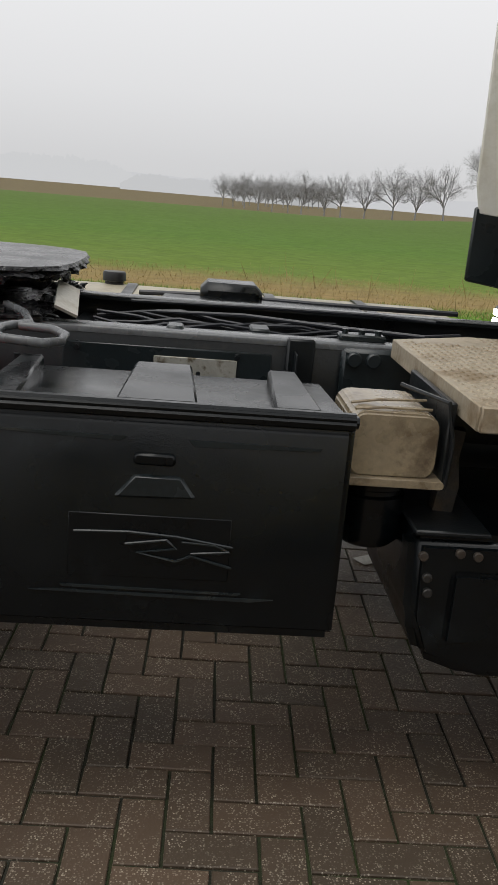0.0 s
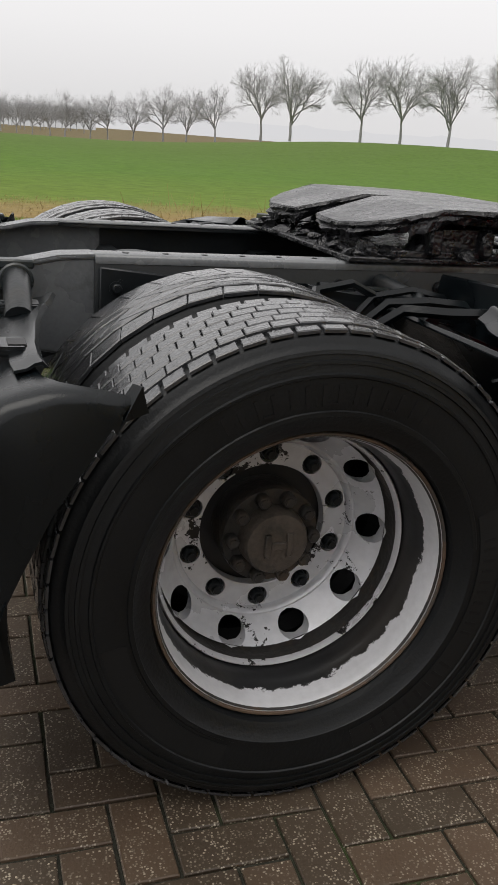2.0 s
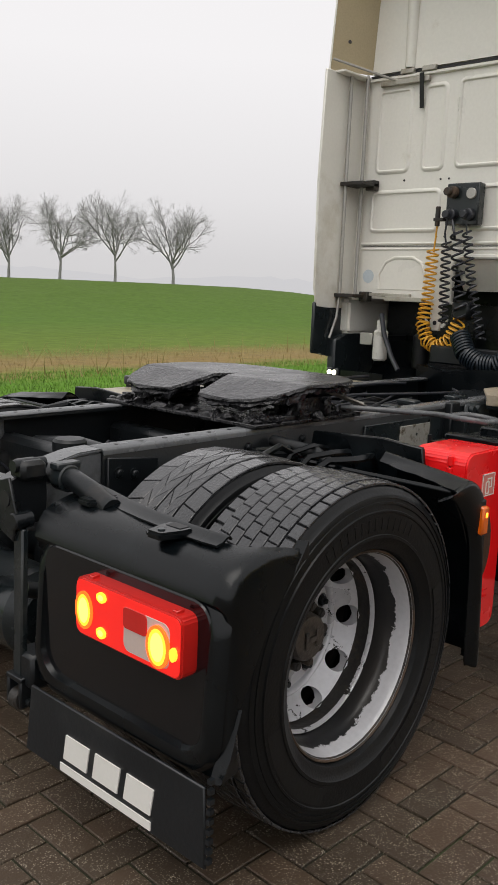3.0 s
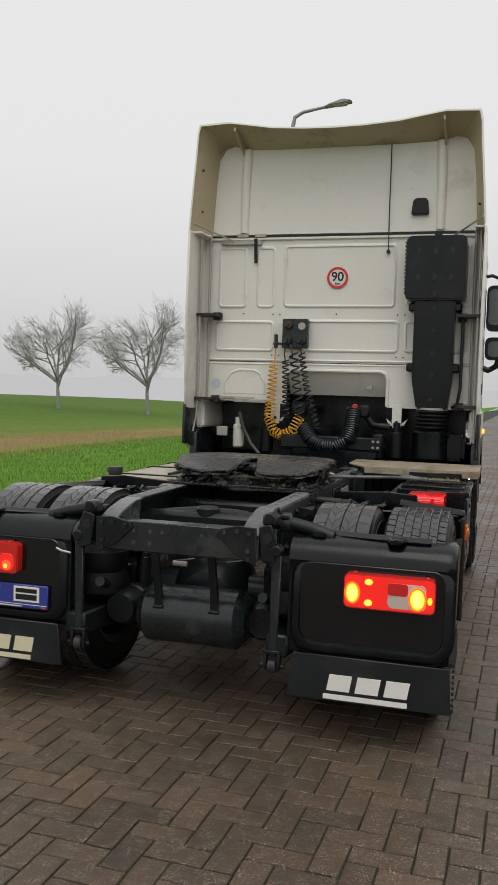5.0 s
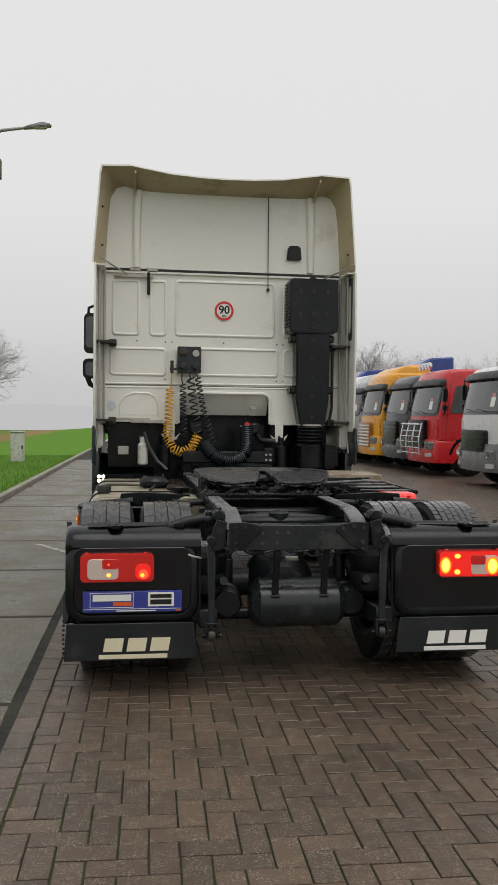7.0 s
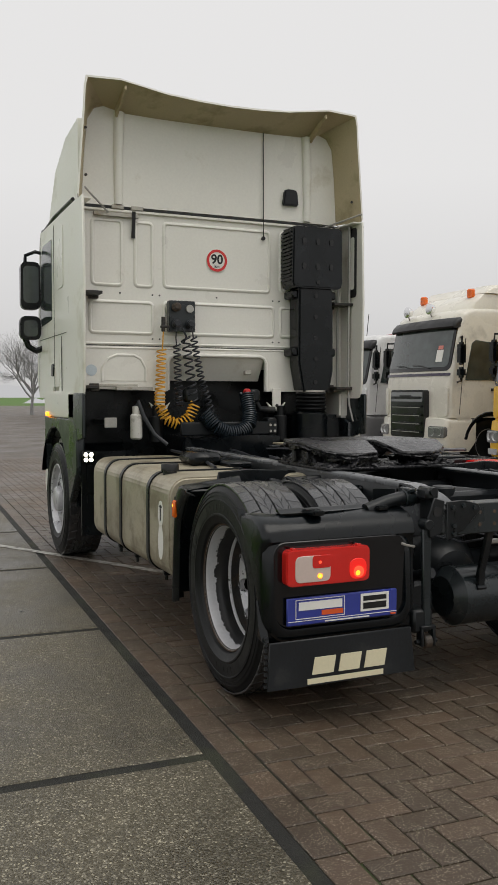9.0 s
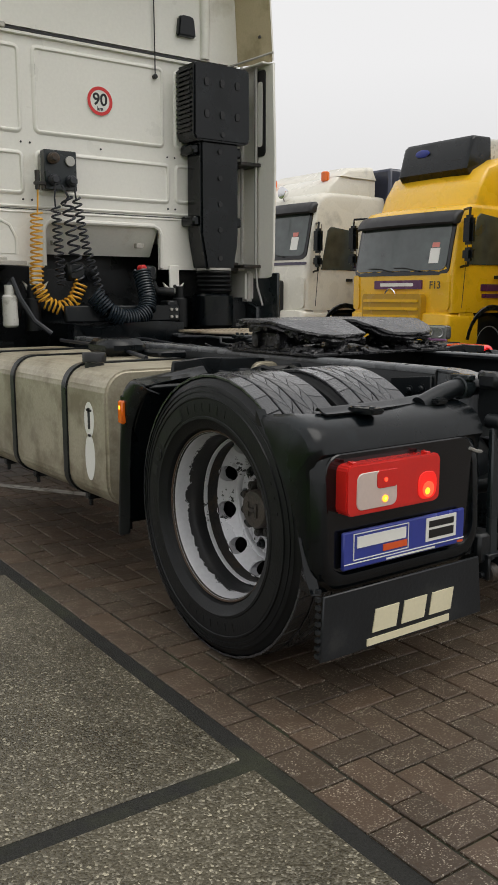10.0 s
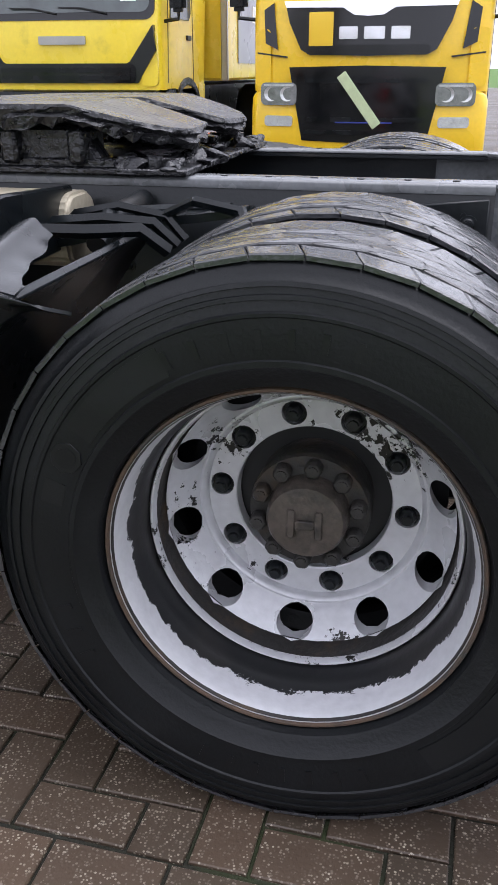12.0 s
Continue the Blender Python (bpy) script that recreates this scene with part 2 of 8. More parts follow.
def part(name, bm, mat, parent=None, label="", smooth=True):
    me = bpy.data.meshes.new(name)
    bm.to_mesh(me)
    bm.free()
    if smooth:
        me.shade_smooth()
        me.set_sharp_from_angle(angle=radians(38))
    me.materials.append(mat)
    ob = new(name, me)
    if parent:
        ob.parent = parent
    if label:
        ob["label"] = label
    return ob


def thing(name, label, category, at=(0, 0, 0), rz=0, group="", kind=""):
    ob = new(name)
    ob.matrix_basis = pose(*at, 0, 0, rz)
    return tagged(ob, label, category, group, kind)


def structure(name, bm, mat, label, smooth=False):
    return tagged(part(name, bm, mat, None, "", smooth), label, "", "", "structure")


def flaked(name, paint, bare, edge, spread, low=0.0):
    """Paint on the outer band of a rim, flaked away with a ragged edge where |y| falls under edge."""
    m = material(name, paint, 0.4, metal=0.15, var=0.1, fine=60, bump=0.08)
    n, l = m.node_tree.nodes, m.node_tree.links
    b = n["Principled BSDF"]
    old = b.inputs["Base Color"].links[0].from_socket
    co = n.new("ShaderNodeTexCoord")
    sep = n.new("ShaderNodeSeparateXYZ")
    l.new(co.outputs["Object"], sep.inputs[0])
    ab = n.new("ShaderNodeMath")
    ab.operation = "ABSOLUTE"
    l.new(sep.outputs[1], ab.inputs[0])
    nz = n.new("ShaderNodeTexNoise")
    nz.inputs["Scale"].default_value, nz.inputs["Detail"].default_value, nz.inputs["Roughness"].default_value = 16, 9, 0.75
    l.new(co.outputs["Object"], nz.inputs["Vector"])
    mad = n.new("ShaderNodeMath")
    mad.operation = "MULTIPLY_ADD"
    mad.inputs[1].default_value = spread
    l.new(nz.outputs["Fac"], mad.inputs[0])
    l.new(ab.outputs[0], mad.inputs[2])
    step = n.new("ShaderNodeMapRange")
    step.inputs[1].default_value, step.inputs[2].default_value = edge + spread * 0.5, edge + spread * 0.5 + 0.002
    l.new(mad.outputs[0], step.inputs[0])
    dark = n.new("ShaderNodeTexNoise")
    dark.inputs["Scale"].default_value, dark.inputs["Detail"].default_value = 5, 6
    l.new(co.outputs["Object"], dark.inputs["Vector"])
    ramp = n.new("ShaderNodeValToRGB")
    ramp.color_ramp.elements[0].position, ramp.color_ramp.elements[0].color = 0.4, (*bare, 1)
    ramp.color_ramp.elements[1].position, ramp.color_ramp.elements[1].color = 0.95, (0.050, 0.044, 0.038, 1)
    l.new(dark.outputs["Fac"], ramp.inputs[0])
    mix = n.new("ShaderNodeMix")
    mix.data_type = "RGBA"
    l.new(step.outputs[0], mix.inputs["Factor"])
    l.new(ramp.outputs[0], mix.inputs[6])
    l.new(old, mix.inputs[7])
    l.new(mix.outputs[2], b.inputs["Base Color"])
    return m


def chipped(m, bare, amount):
    """Paint chipped through to dark metal: small sharp-edged flakes in loose clusters."""
    n, l = m.node_tree.nodes, m.node_tree.links
    b = n["Principled BSDF"]
    old = b.inputs["Base Color"].links[0].from_socket
    co = n.new("ShaderNodeTexCoord")
    where, flake = n.new("ShaderNodeTexNoise"), n.new("ShaderNodeTexNoise")
    where.inputs["Scale"].default_value, where.inputs["Detail"].default_value = 7, 3
    flake.inputs["Scale"].default_value, flake.inputs["Detail"].default_value, flake.inputs["Roughness"].default_value = 48, 7, 0.7
    add = n.new("ShaderNodeMath")
    add.operation = "ADD"
    for t in (where, flake):
        l.new(co.outputs["Object"], t.inputs["Vector"])
    l.new(where.outputs["Fac"], add.inputs[0])
    l.new(flake.outputs["Fac"], add.inputs[1])
    step = n.new("ShaderNodeMapRange")
    step.inputs[1].default_value, step.inputs[2].default_value = amount, amount + 0.02
    l.new(add.outputs[0], step.inputs[0])
    mix = n.new("ShaderNodeMix")
    mix.data_type = "RGBA"
    mix.inputs[7].default_value = (*bare, 1)
    l.new(step.outputs[0], mix.inputs["Factor"])
    l.new(old, mix.inputs[6])
    l.new(mix.outputs[2], b.inputs["Base Color"])


chipped(RIMPAINT, (0.012, 0.011, 0.010), 1.17)
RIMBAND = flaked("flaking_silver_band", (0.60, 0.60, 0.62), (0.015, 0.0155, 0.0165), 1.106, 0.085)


def lumpy(bm, amount, scale, seed=0.0):
    for v in bm.verts:
        v.co += noise.noise_vector(v.co * scale + Vector((seed, seed, seed))) * amount
    return bm


def finer(bm, cuts):
    bmesh.ops.subdivide_edges(bm, edges=bm.edges[:], cuts=cuts, use_grid_fill=True)
    return bm


def coil(pts, rad, turns, r, per=10):
    """A coiled hose wound round a line of points."""
    pts = [Vector(p) for p in pts]
    lens = [0.0]
    for a, b in zip(pts, pts[1:]):
        lens.append(lens[-1] + (b - a).length)
    out = []
    n = turns * per
    for i in range(n + 1):
        s = lens[-1] * i / n
        k = max(j for j in range(len(pts) - 1) if lens[j] <= s + 1e-9)
        d = (pts[k + 1] - pts[k]).normalized()
        p = pts[k] + d * (s - lens[k])
        u = d.cross(Vector((1, 0.2, 0.1))).normalized()
        w = d.cross(u)
        a = 2 * math.pi * i / per
        out.append(p + (u * math.cos(a) + w * math.sin(a)) * rad)
    return tube(out, r, 5)


def letters(name, text, size, mat, parent, m, label=""):
    cu = bpy.data.curves.new(name, "FONT")
    cu.body, cu.size, cu.extrude, cu.align_x, cu.align_y = text, size, 0.0012, "CENTER", "CENTER"
    cu.offset = size * 0.018
    tmp = bpy.data.objects.new(name, cu)
    me = bpy.data.meshes.new_from_object(tmp)
    bpy.data.objects.remove(tmp)
    me.materials.clear()
    me.materials.append(mat)
    me.transform(m)
    ob = new(name, me)
    ob.parent = parent
    if label:
        ob["label"] = label
    return ob


LINEPAINT = material("worn_white_line", (0.42, 0.41, 0.37), 0.5, var=0.2, scale=9, bump=0.2, dirt=(0.10, 0.09, 0.07), dirt_amount=0.45, dirt_scale=12)
FLAP = material("mud_flap_rubber", (0.0085, 0.011, 0.0135), 0.40, var=0.25, scale=4, fine=80, bump=0.08, dirt=(0.03, 0.031, 0.030), dirt_amount=0.2, dirt_scale=4)
GLOWWARM = glowing("lit_rear_bulb", (1.0, 0.72, 0.07), 3.0)
GLOWHALO = glowing("lit_lens_halo", (1.0, 0.10, 0.01), 1.6)
GLOWLENS = glowing("lit_red_lens", (0.75, 0.02, 0.015), 0.55)
ORANGE = material("orange_red_vinyl", (0.70, 0.10, 0.02), 0.4, var=0.04, bump=0.0)
PALERED = material("faded_label", (0.66, 0.22, 0.18), 0.4, var=0.1, bump=0.0)
LAMPBODY = material("lamp_housing", (0.22, 0.225, 0.23), 0.12, metal=0.3, var=0.4, scale=16, bump=0.05, coat=0.6)
SMOKE = material("smoky_plastic", (0.085, 0.05, 0.035), 0.2, var=0.25, scale=8, bump=0.0)
RUSTYALU = material("rust_speckled_plate", (0.36, 0.35, 0.31), 0.5, metal=0.2, var=0.15, scale=6, bump=0.1, dirt=(0.09, 0.07, 0.04), dirt_amount=0.3, dirt_scale=28)
BEIGEPL = material("stained_beige_plastic", (0.255, 0.205, 0.135), 0.3, var=0.25, scale=9, bump=0.05, dirt=(0.11, 0.08, 0.05), dirt_amount=0.4, dirt_scale=11, coat=0.3)
DECK = material("dirty_walkway_aluminium", (0.36, 0.305, 0.225), 0.5, metal=0.15, var=0.2, scale=8, fine=60, bump=0.3, dirt=(0.22, 0.165, 0.10), dirt_amount=0.4, dirt_scale=7)
PALEBLUE = material("pale_blue_sticker", (0.55, 0.62, 0.66), 0.4, var=0.1, bump=0.0)
BLUEHOSE = material("dark_blue_hose", (0.008, 0.014, 0.020), 0.35, var=0.2, bump=0.05)
PALEPL = material("pale_plastic", (0.55, 0.54, 0.50), 0.4, var=0.1, bump=0.02, dirt=(0.25, 0.24, 0.2), dirt_amount=0.3, dirt_scale=12)


def pavement_material(name, far):
    """Brown clay pavers, wet, with pale specks of grit; far: laid as a pattern for ground too distant for single bricks."""
    m = bpy.data.materials.new(name)
    m.use_nodes = True
    n, l = m.node_tree.nodes, m.node_tree.links
    b = n["Principled BSDF"]
    geo = n.new("ShaderNodeNewGeometry")
    pos = n.new("ShaderNodeTexCoord")
    grit = n.new("ShaderNodeTexVoronoi")
    grit.inputs["Scale"].default_value = 190
    l.new(geo.outputs["Position"], grit.inputs["Vector"])
    pick = n.new("ShaderNodeMapRange")
    pick.inputs[1].default_value, pick.inputs[2].default_value, pick.inputs[3].default_value, pick.inputs[4].default_value = 0.36, 0.48, 1, 0
    l.new(grit.outputs["Distance"], pick.inputs[0])
    patch = n.new("ShaderNodeTexNoise")
    patch.inputs["Scale"].default_value, patch.inputs["Detail"].default_value = 14, 4
    l.new(geo.outputs["Position"], patch.inputs["Vector"])
    gate = n.new("ShaderNodeMapRange")
    gate.inputs[1].default_value, gate.inputs[2].default_value = 0.34, 0.60
    l.new(patch.outputs["Fac"], gate.inputs[0])
    both = n.new("ShaderNodeMath")
    both.operation = "MULTIPLY"
    few = n.new("ShaderNodeMapRange")
    few.inputs[1].default_value, few.inputs[2].default_value = 0.42, 0.90
    l.new(grit.outputs["Color"], few.inputs[0])
    some = n.new("ShaderNodeMath")
    some.operation = "MULTIPLY"
    l.new(pick.outputs[0], some.inputs[0])
    l.new(few.outputs[0], some.inputs[1])
    l.new(some.outputs[0], both.inputs[0])
    l.new(gate.outputs[0], both.inputs[1])
    if far:
        brick = n.new("ShaderNodeTexBrick")
        brick.inputs["Scale"].default_value = 1.0
        brick.inputs["Brick Width"].default_value, brick.inputs["Row Height"].default_value, brick.inputs["Mortar Size"].default_value = 0.21, 0.105, 0.008
        brick.inputs["Color1"].default_value, brick.inputs["Color2"].default_value, brick.inputs["Mortar"].default_value = (0.066, 0.049, 0.036, 1), (0.095, 0.067, 0.048, 1), (0.015, 0.014, 0.010, 1)
        l.new(geo.outputs["Position"], brick.inputs["Vector"])
        base = brick.outputs["Color"]
    else:
        rnd = n.new("ShaderNodeObjectInfo") if name == "paver_clay" else None
        ramp = n.new("ShaderNodeValToRGB")
        cr = ramp.color_ramp
        cr.elements[0].color, cr.elements[1].color = (0.060, 0.0435, 0.0285, 1), (0.100, 0.066, 0.042, 1)
        e = cr.elements.new(0.5)
        e.color = (0.079, 0.0535, 0.0345, 1)
        l.new(rnd.outputs["Random"] if rnd else geo.outputs["Random Per Island"], ramp.inputs[0])
        base = ramp.outputs[0]
    stain = n.new("ShaderNodeTexNoise")
    stain.inputs["Scale"].default_value, stain.inputs["Detail"].default_value = 0.9, 5
    l.new(geo.outputs["Position"], stain.inputs["Vector"])
    sr = n.new("ShaderNodeMapRange")
    sr.inputs[1].default_value, sr.inputs[2].default_value, sr.inputs[3].default_value, sr.inputs[4].default_value = 0.3, 0.7, 0.66, 1.2
    l.new(stain.outputs["Fac"], sr.inputs[0])
    mul = n.new("ShaderNodeMix")
    mul.data_type, mul.blend_type = "RGBA", "MULTIPLY"
    mul.inputs["Factor"].default_value = 1
    l.new(base, mul.inputs[6])
    l.new(sr.outputs[0], mul.inputs[7])
    mix = n.new("ShaderNodeMix")
    mix.data_type = "RGBA"
    mix.inputs[7].default_value = (0.46, 0.41, 0.32, 1)
    l.new(both.outputs[0], mix.inputs["Factor"])
    l.new(mul.outputs[2], mix.inputs[6])
    l.new(mix.outputs[2], b.inputs["Base Color"])
    fine = n.new("ShaderNodeTexNoise")
    fine.inputs["Scale"].default_value, fine.inputs["Detail"].default_value = 110, 5
    l.new(geo.outputs["Position"], fine.inputs["Vector"])
    rr = n.new("ShaderNodeMapRange")
    rr.inputs[1].default_value, rr.inputs[2].default_value, rr.inputs[3].default_value, rr.inputs[4].default_value = 0.3, 0.7, 0.38, 0.62
    l.new(stain.outputs["Fac"], rr.inputs[0])
    l.new(rr.outputs[0], b.inputs["Roughness"])
    bp = n.new("ShaderNodeBump")
    bp.inputs["Strength"].default_value, bp.inputs["Distance"].default_value = 0.6, 0.003
    l.new(fine.outputs["Fac"], bp.inputs["Height"])
    l.new(bp.outputs[0], b.inputs["Normal"])
    return m


PAVER = pavement_material("paver_clay", False)
PAVERS = pavement_material("paver_clay_joined", False)
PAVEFAR = pavement_material("paver_clay_far", True)


def field_material():
    """Bright verge grass, a strip of dry stubble, then young wheat in rows; strips wander a little."""
    m = material("verge_and_field", (0.085, 0.2, 0.02), 0.95, var=0.3, scale=0.5, fine=9, bump=0.7)
    n, l = m.node_tree.nodes, m.node_tree.links
    b = n["Principled BSDF"]
    old = b.inputs["Base Color"].links[0].from_socket
    geo = n.new("ShaderNodeNewGeometry")
    sep = n.new("ShaderNodeSeparateXYZ")
    l.new(geo.outputs["Position"], sep.inputs[0])
    nz = n.new("ShaderNodeTexNoise")
    nz.inputs["Scale"].default_value, nz.inputs["Detail"].default_value, nz.inputs["Roughness"].default_value = 0.35, 8, 0.7
    l.new(geo.outputs["Position"], nz.inputs["Vector"])
    mad = n.new("ShaderNodeMath")
    mad.operation = "MULTIPLY_ADD"
    mad.inputs[1].default_value = 5.0
    l.new(nz.outputs["Fac"], mad.inputs[0])
    l.new(sep.outputs[1], mad.inputs[2])
    ramp = n.new("ShaderNodeValToRGB")
    cr = ramp.color_ramp
    sc = n.new("ShaderNodeMath")
    sc.operation = "DIVIDE"
    sc.inputs[1].default_value = 130.0
    l.new(mad.outputs[0], sc.inputs[0])
    l.new(sc.outputs[0], ramp.inputs[0])
    cr.elements[0].position, cr.elements[0].color = 0.0, (0.10, 0.23, 0.018, 1)
    cr.elements[1].position, cr.elements[1].color = 1.0, (0.15, 0.12, 0.065, 1)
    for p, c in ((0.082, (0.10, 0.22, 0.02)), (0.097, (0.24, 0.17, 0.07)), (0.112, (0.22, 0.17, 0.065)), (0.130, (0.12, 0.175, 0.030)), (0.22, (0.085, 0.155, 0.022)), (0.45, (0.085, 0.140, 0.026)), (0.70, (0.10, 0.150, 0.036)), (0.76, (0.15, 0.12, 0.065)), (0.98, (0.15, 0.115, 0.065))):
        e = cr.elements.new(p)
        e.color = (*c, 1)
    mix = n.new("ShaderNodeMix")
    mix.data_type, mix.blend_type = "RGBA", "MULTIPLY"
    mix.inputs["Factor"].default_value = 1
    gain = n.new("ShaderNodeMix")
    gain.data_type, gain.blend_type = "RGBA", "MULTIPLY"
    gain.inputs["Factor"].default_value = 1
    gain.inputs[6].default_value = (1, 1, 1, 1)
    rel = n.new("ShaderNodeMapRange")
    rel.inputs[1].default_value, rel.inputs[2].default_value, rel.inputs[3].default_value, rel.inputs[4].default_value = 0.25, 0.75, 0.6, 1.35
    fine = n.new("ShaderNodeTexNoise")
    fine.inputs["Scale"].default_value, fine.inputs["Detail"].default_value = 2.5, 9
    fine.inputs["Roughness"].default_value = 0.75
    l.new(geo.outputs["Position"], fine.inputs["Vector"])
    l.new(fine.outputs["Fac"], rel.inputs[0])
    l.new(ramp.outputs[0], mix.inputs[6])
    l.new(rel.outputs[0], mix.inputs[7])
    l.new(mix.outputs[2], b.inputs["Base Color"])
    b.inputs["Specular IOR Level"].default_value = 0.1
    return m


FIELDMIX = field_material()
# Far bark carries the paleness of the mist in its base colour.
BARKFAR = material("mist_paled_bark", (0.30, 0.30, 0.30), 0.95, var=0.15, scale=1, fine=8, bump=0.0)
BLADE = material("grass_blade", (0.11, 0.215, 0.022), 0.7, var=0.4, scale=2, fine=20, bump=0.0)
STRAW = material("dry_straw", (0.33, 0.25, 0.11), 0.8, var=0.35, scale=3, fine=20, bump=0.0)
GREENBOX = material("olive_box", (0.10, 0.12, 0.05), 0.5, var=0.1, bump=0.02)
HEADLENS = material("headlamp_lens", (0.55, 0.56, 0.56), 0.12, metal=0.3, var=0.3, scale=14, bump=0.05, coat=0.6)
PALEGREEN = material("pale_green_strip", (0.50, 0.58, 0.34), 0.4, var=0.15, scale=20, bump=0.0)
PAINTS_YELLOW = material("yellow_marker_panel", (0.80, 0.52, 0.02), 0.4, var=0.05, bump=0.0)
# Haze is painted as flat glowing greys: farther woods paler, nearer ones darker.
MISTWOOD = glowing("painted_mist_wood", (0.535, 0.535, 0.55), 1.0)
MISTPALE = glowing("painted_mist_pale_wood", (0.548, 0.548, 0.556), 1.0)
MISTMID = glowing("painted_mist_grey_wood", (0.50, 0.50, 0.508), 1.0)
MISTNEAR = glowing("painted_mist_dark_wood", (0.40, 0.40, 0.405), 1.0)
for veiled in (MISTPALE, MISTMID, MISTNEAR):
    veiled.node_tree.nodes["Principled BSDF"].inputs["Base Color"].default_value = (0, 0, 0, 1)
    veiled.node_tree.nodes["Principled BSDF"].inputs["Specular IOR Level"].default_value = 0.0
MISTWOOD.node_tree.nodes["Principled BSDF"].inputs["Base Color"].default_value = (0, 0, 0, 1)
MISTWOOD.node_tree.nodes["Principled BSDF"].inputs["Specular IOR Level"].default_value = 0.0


def aggregate():
    """Washed concrete with pebbles of many greys showing, wet."""
    m = bpy.data.materials.new("washed_concrete")
    m.use_nodes = True
    n, l = m.node_tree.nodes, m.node_tree.links
    b = n["Principled BSDF"]
    geo = n.new("ShaderNodeNewGeometry")
    vor = n.new("ShaderNodeTexVoronoi")
    vor.inputs["Scale"].default_value = 165
    l.new(geo.outputs["Position"], vor.inputs["Vector"])
    sep = n.new("ShaderNodeSeparateColor")
    l.new(vor.outputs["Color"], sep.inputs[0])
    ramp = n.new("ShaderNodeValToRGB")
    cr = ramp.color_ramp
    cr.elements[0].color, cr.elements[1].color = (0.054, 0.045, 0.025, 1), (0.44, 0.40, 0.29, 1)
    for p, c in ((0.45, (0.086, 0.075, 0.049)), (0.78, (0.128, 0.113, 0.077)), (0.93, (0.23, 0.21, 0.16))):
        e = cr.elements.new(p)
        e.color = (*c, 1)
    l.new(sep.outputs[0], ramp.inputs[0])
    big = n.new("ShaderNodeTexNoise")
    big.inputs["Scale"].default_value, big.inputs["Detail"].default_value, big.inputs["Roughness"].default_value = 1.3, 7, 0.65
    l.new(geo.outputs["Position"], big.inputs["Vector"])
    sr = n.new("ShaderNodeMapRange")
    sr.inputs[1].default_value, sr.inputs[2].default_value, sr.inputs[3].default_value, sr.inputs[4].default_value = 0.3, 0.7, 0.45, 1.25
    l.new(big.outputs["Fac"], sr.inputs[0])
    mul = n.new("ShaderNodeMix")
    mul.data_type, mul.blend_type = "RGBA", "MULTIPLY"
    mul.inputs["Factor"].default_value = 1
    l.new(ramp.outputs[0], mul.inputs[6])
    l.new(sr.outputs[0], mul.inputs[7])
    l.new(mul.outputs[2], b.inputs["Base Color"])
    rr = n.new("ShaderNodeMapRange")
    rr.inputs[1].default_value, rr.inputs[2].default_value, rr.inputs[3].default_value, rr.inputs[4].default_value = 0.35, 0.65, 0.25, 0.6
    l.new(big.outputs["Fac"], rr.inputs[0])
    l.new(rr.outputs[0], b.inputs["Roughness"])
    bp = n.new("ShaderNodeBump")
    bp.inputs["Strength"].default_value, bp.inputs["Distance"].default_value = 0.7, 0.004
    bp.invert = True
    l.new(vor.outputs["Distance"], bp.inputs["Height"])
    l.new(bp.outputs[0], b.inputs["Normal"])
    return m


WASHED = aggregate()


# ---- ground ----
def dip(x):
    """The yard lies level and falls a hand's width towards its far end."""
    return -0.002 * min(50.0, max(0.0, x - 10))


def smooth(a, b, v):
    t = min(1.0, max(0.0, (v - a) / (b - a)))
    return t * t * (3 - 2 * t)


def height(x, y):
    """Verge level near the yard, climbing gently across the field to the road with the trees."""
    edge = dip(x) + 0.09
    field = -0.1 - 1.3 * smooth(70, 170, y) - 0.5 * smooth(15, 55, x) * (1 - smooth(28, 60, y)) + 1.7 * smooth(12, 42, x) * (1 - smooth(55, 85, x)) * smooth(22, 58, y) * (1 - 0.8 * smooth(85, 125, y))
    field -= 0.025 * max(0, x - 115) * (1 - smooth(0.5, 0.9, y / max(x, 1)))
    return edge + (field - edge) * smooth(4, 16, y)


YAW = Matrix.Translation((0, 1.45, 0)) @ Matrix.Rotation(radians(-1.7), 4, "Z") @ Matrix.Translation((0, -1.45, 0))


def laid(ob):
    """Turn a piece of the ground into line with the slabs, which lie a little askew to the truck."""
    ob.matrix_basis = YAW @ ob.matrix_basis
    return ob


def sheet(xs, ys, z):
    bm = bmesh.new()
    vs = [[bm.verts.new((x, y, z(x, y))) for y in ys] for x in xs]
    for i in range(len(xs) - 1):
        for j in range(len(ys) - 1):
            bm.faces.new((vs[i][j], vs[i + 1][j], vs[i + 1][j + 1], vs[i][j + 1]))
    return bm


far_x = [-900, -400, -200, -100, -50, -20, -10, -5, 0, 5, 10, 15, 20, 25, 30, 35, 40, 47, 55, 62, 70, 78, 86, 100, 115, 130, 150, 200, 300, 600, 900]
far_y = [3.42, 4, 5, 6, 7, 8, 9, 10, 11, 12, 13, 14, 16, 18, 22, 28, 35, 45, 55, 65, 75, 85, 100, 115, 130, 160, 300, 900]
laid(structure("ground", sheet(far_x, far_y, height), FIELDMIX, "green verge, dry stubble strip and winter wheat field", True))
laid(structure("far_ground", sheet([-900, 60, 128, 900], [-900, -60, 3.42], lambda x, y: dip(x) - 0.06), FIELD, "grassy land beyond the yard"))
yard_x = [-60, -20, 0, 5, 10, 20, 40, 47, 60, 125]
laid(structure("yard_bed", sheet(yard_x, [-60, -30, -10, 0, 1.43], lambda x, y: dip(x) - 0.010), PAVEFAR, "brown brick-paved yard, wet"))
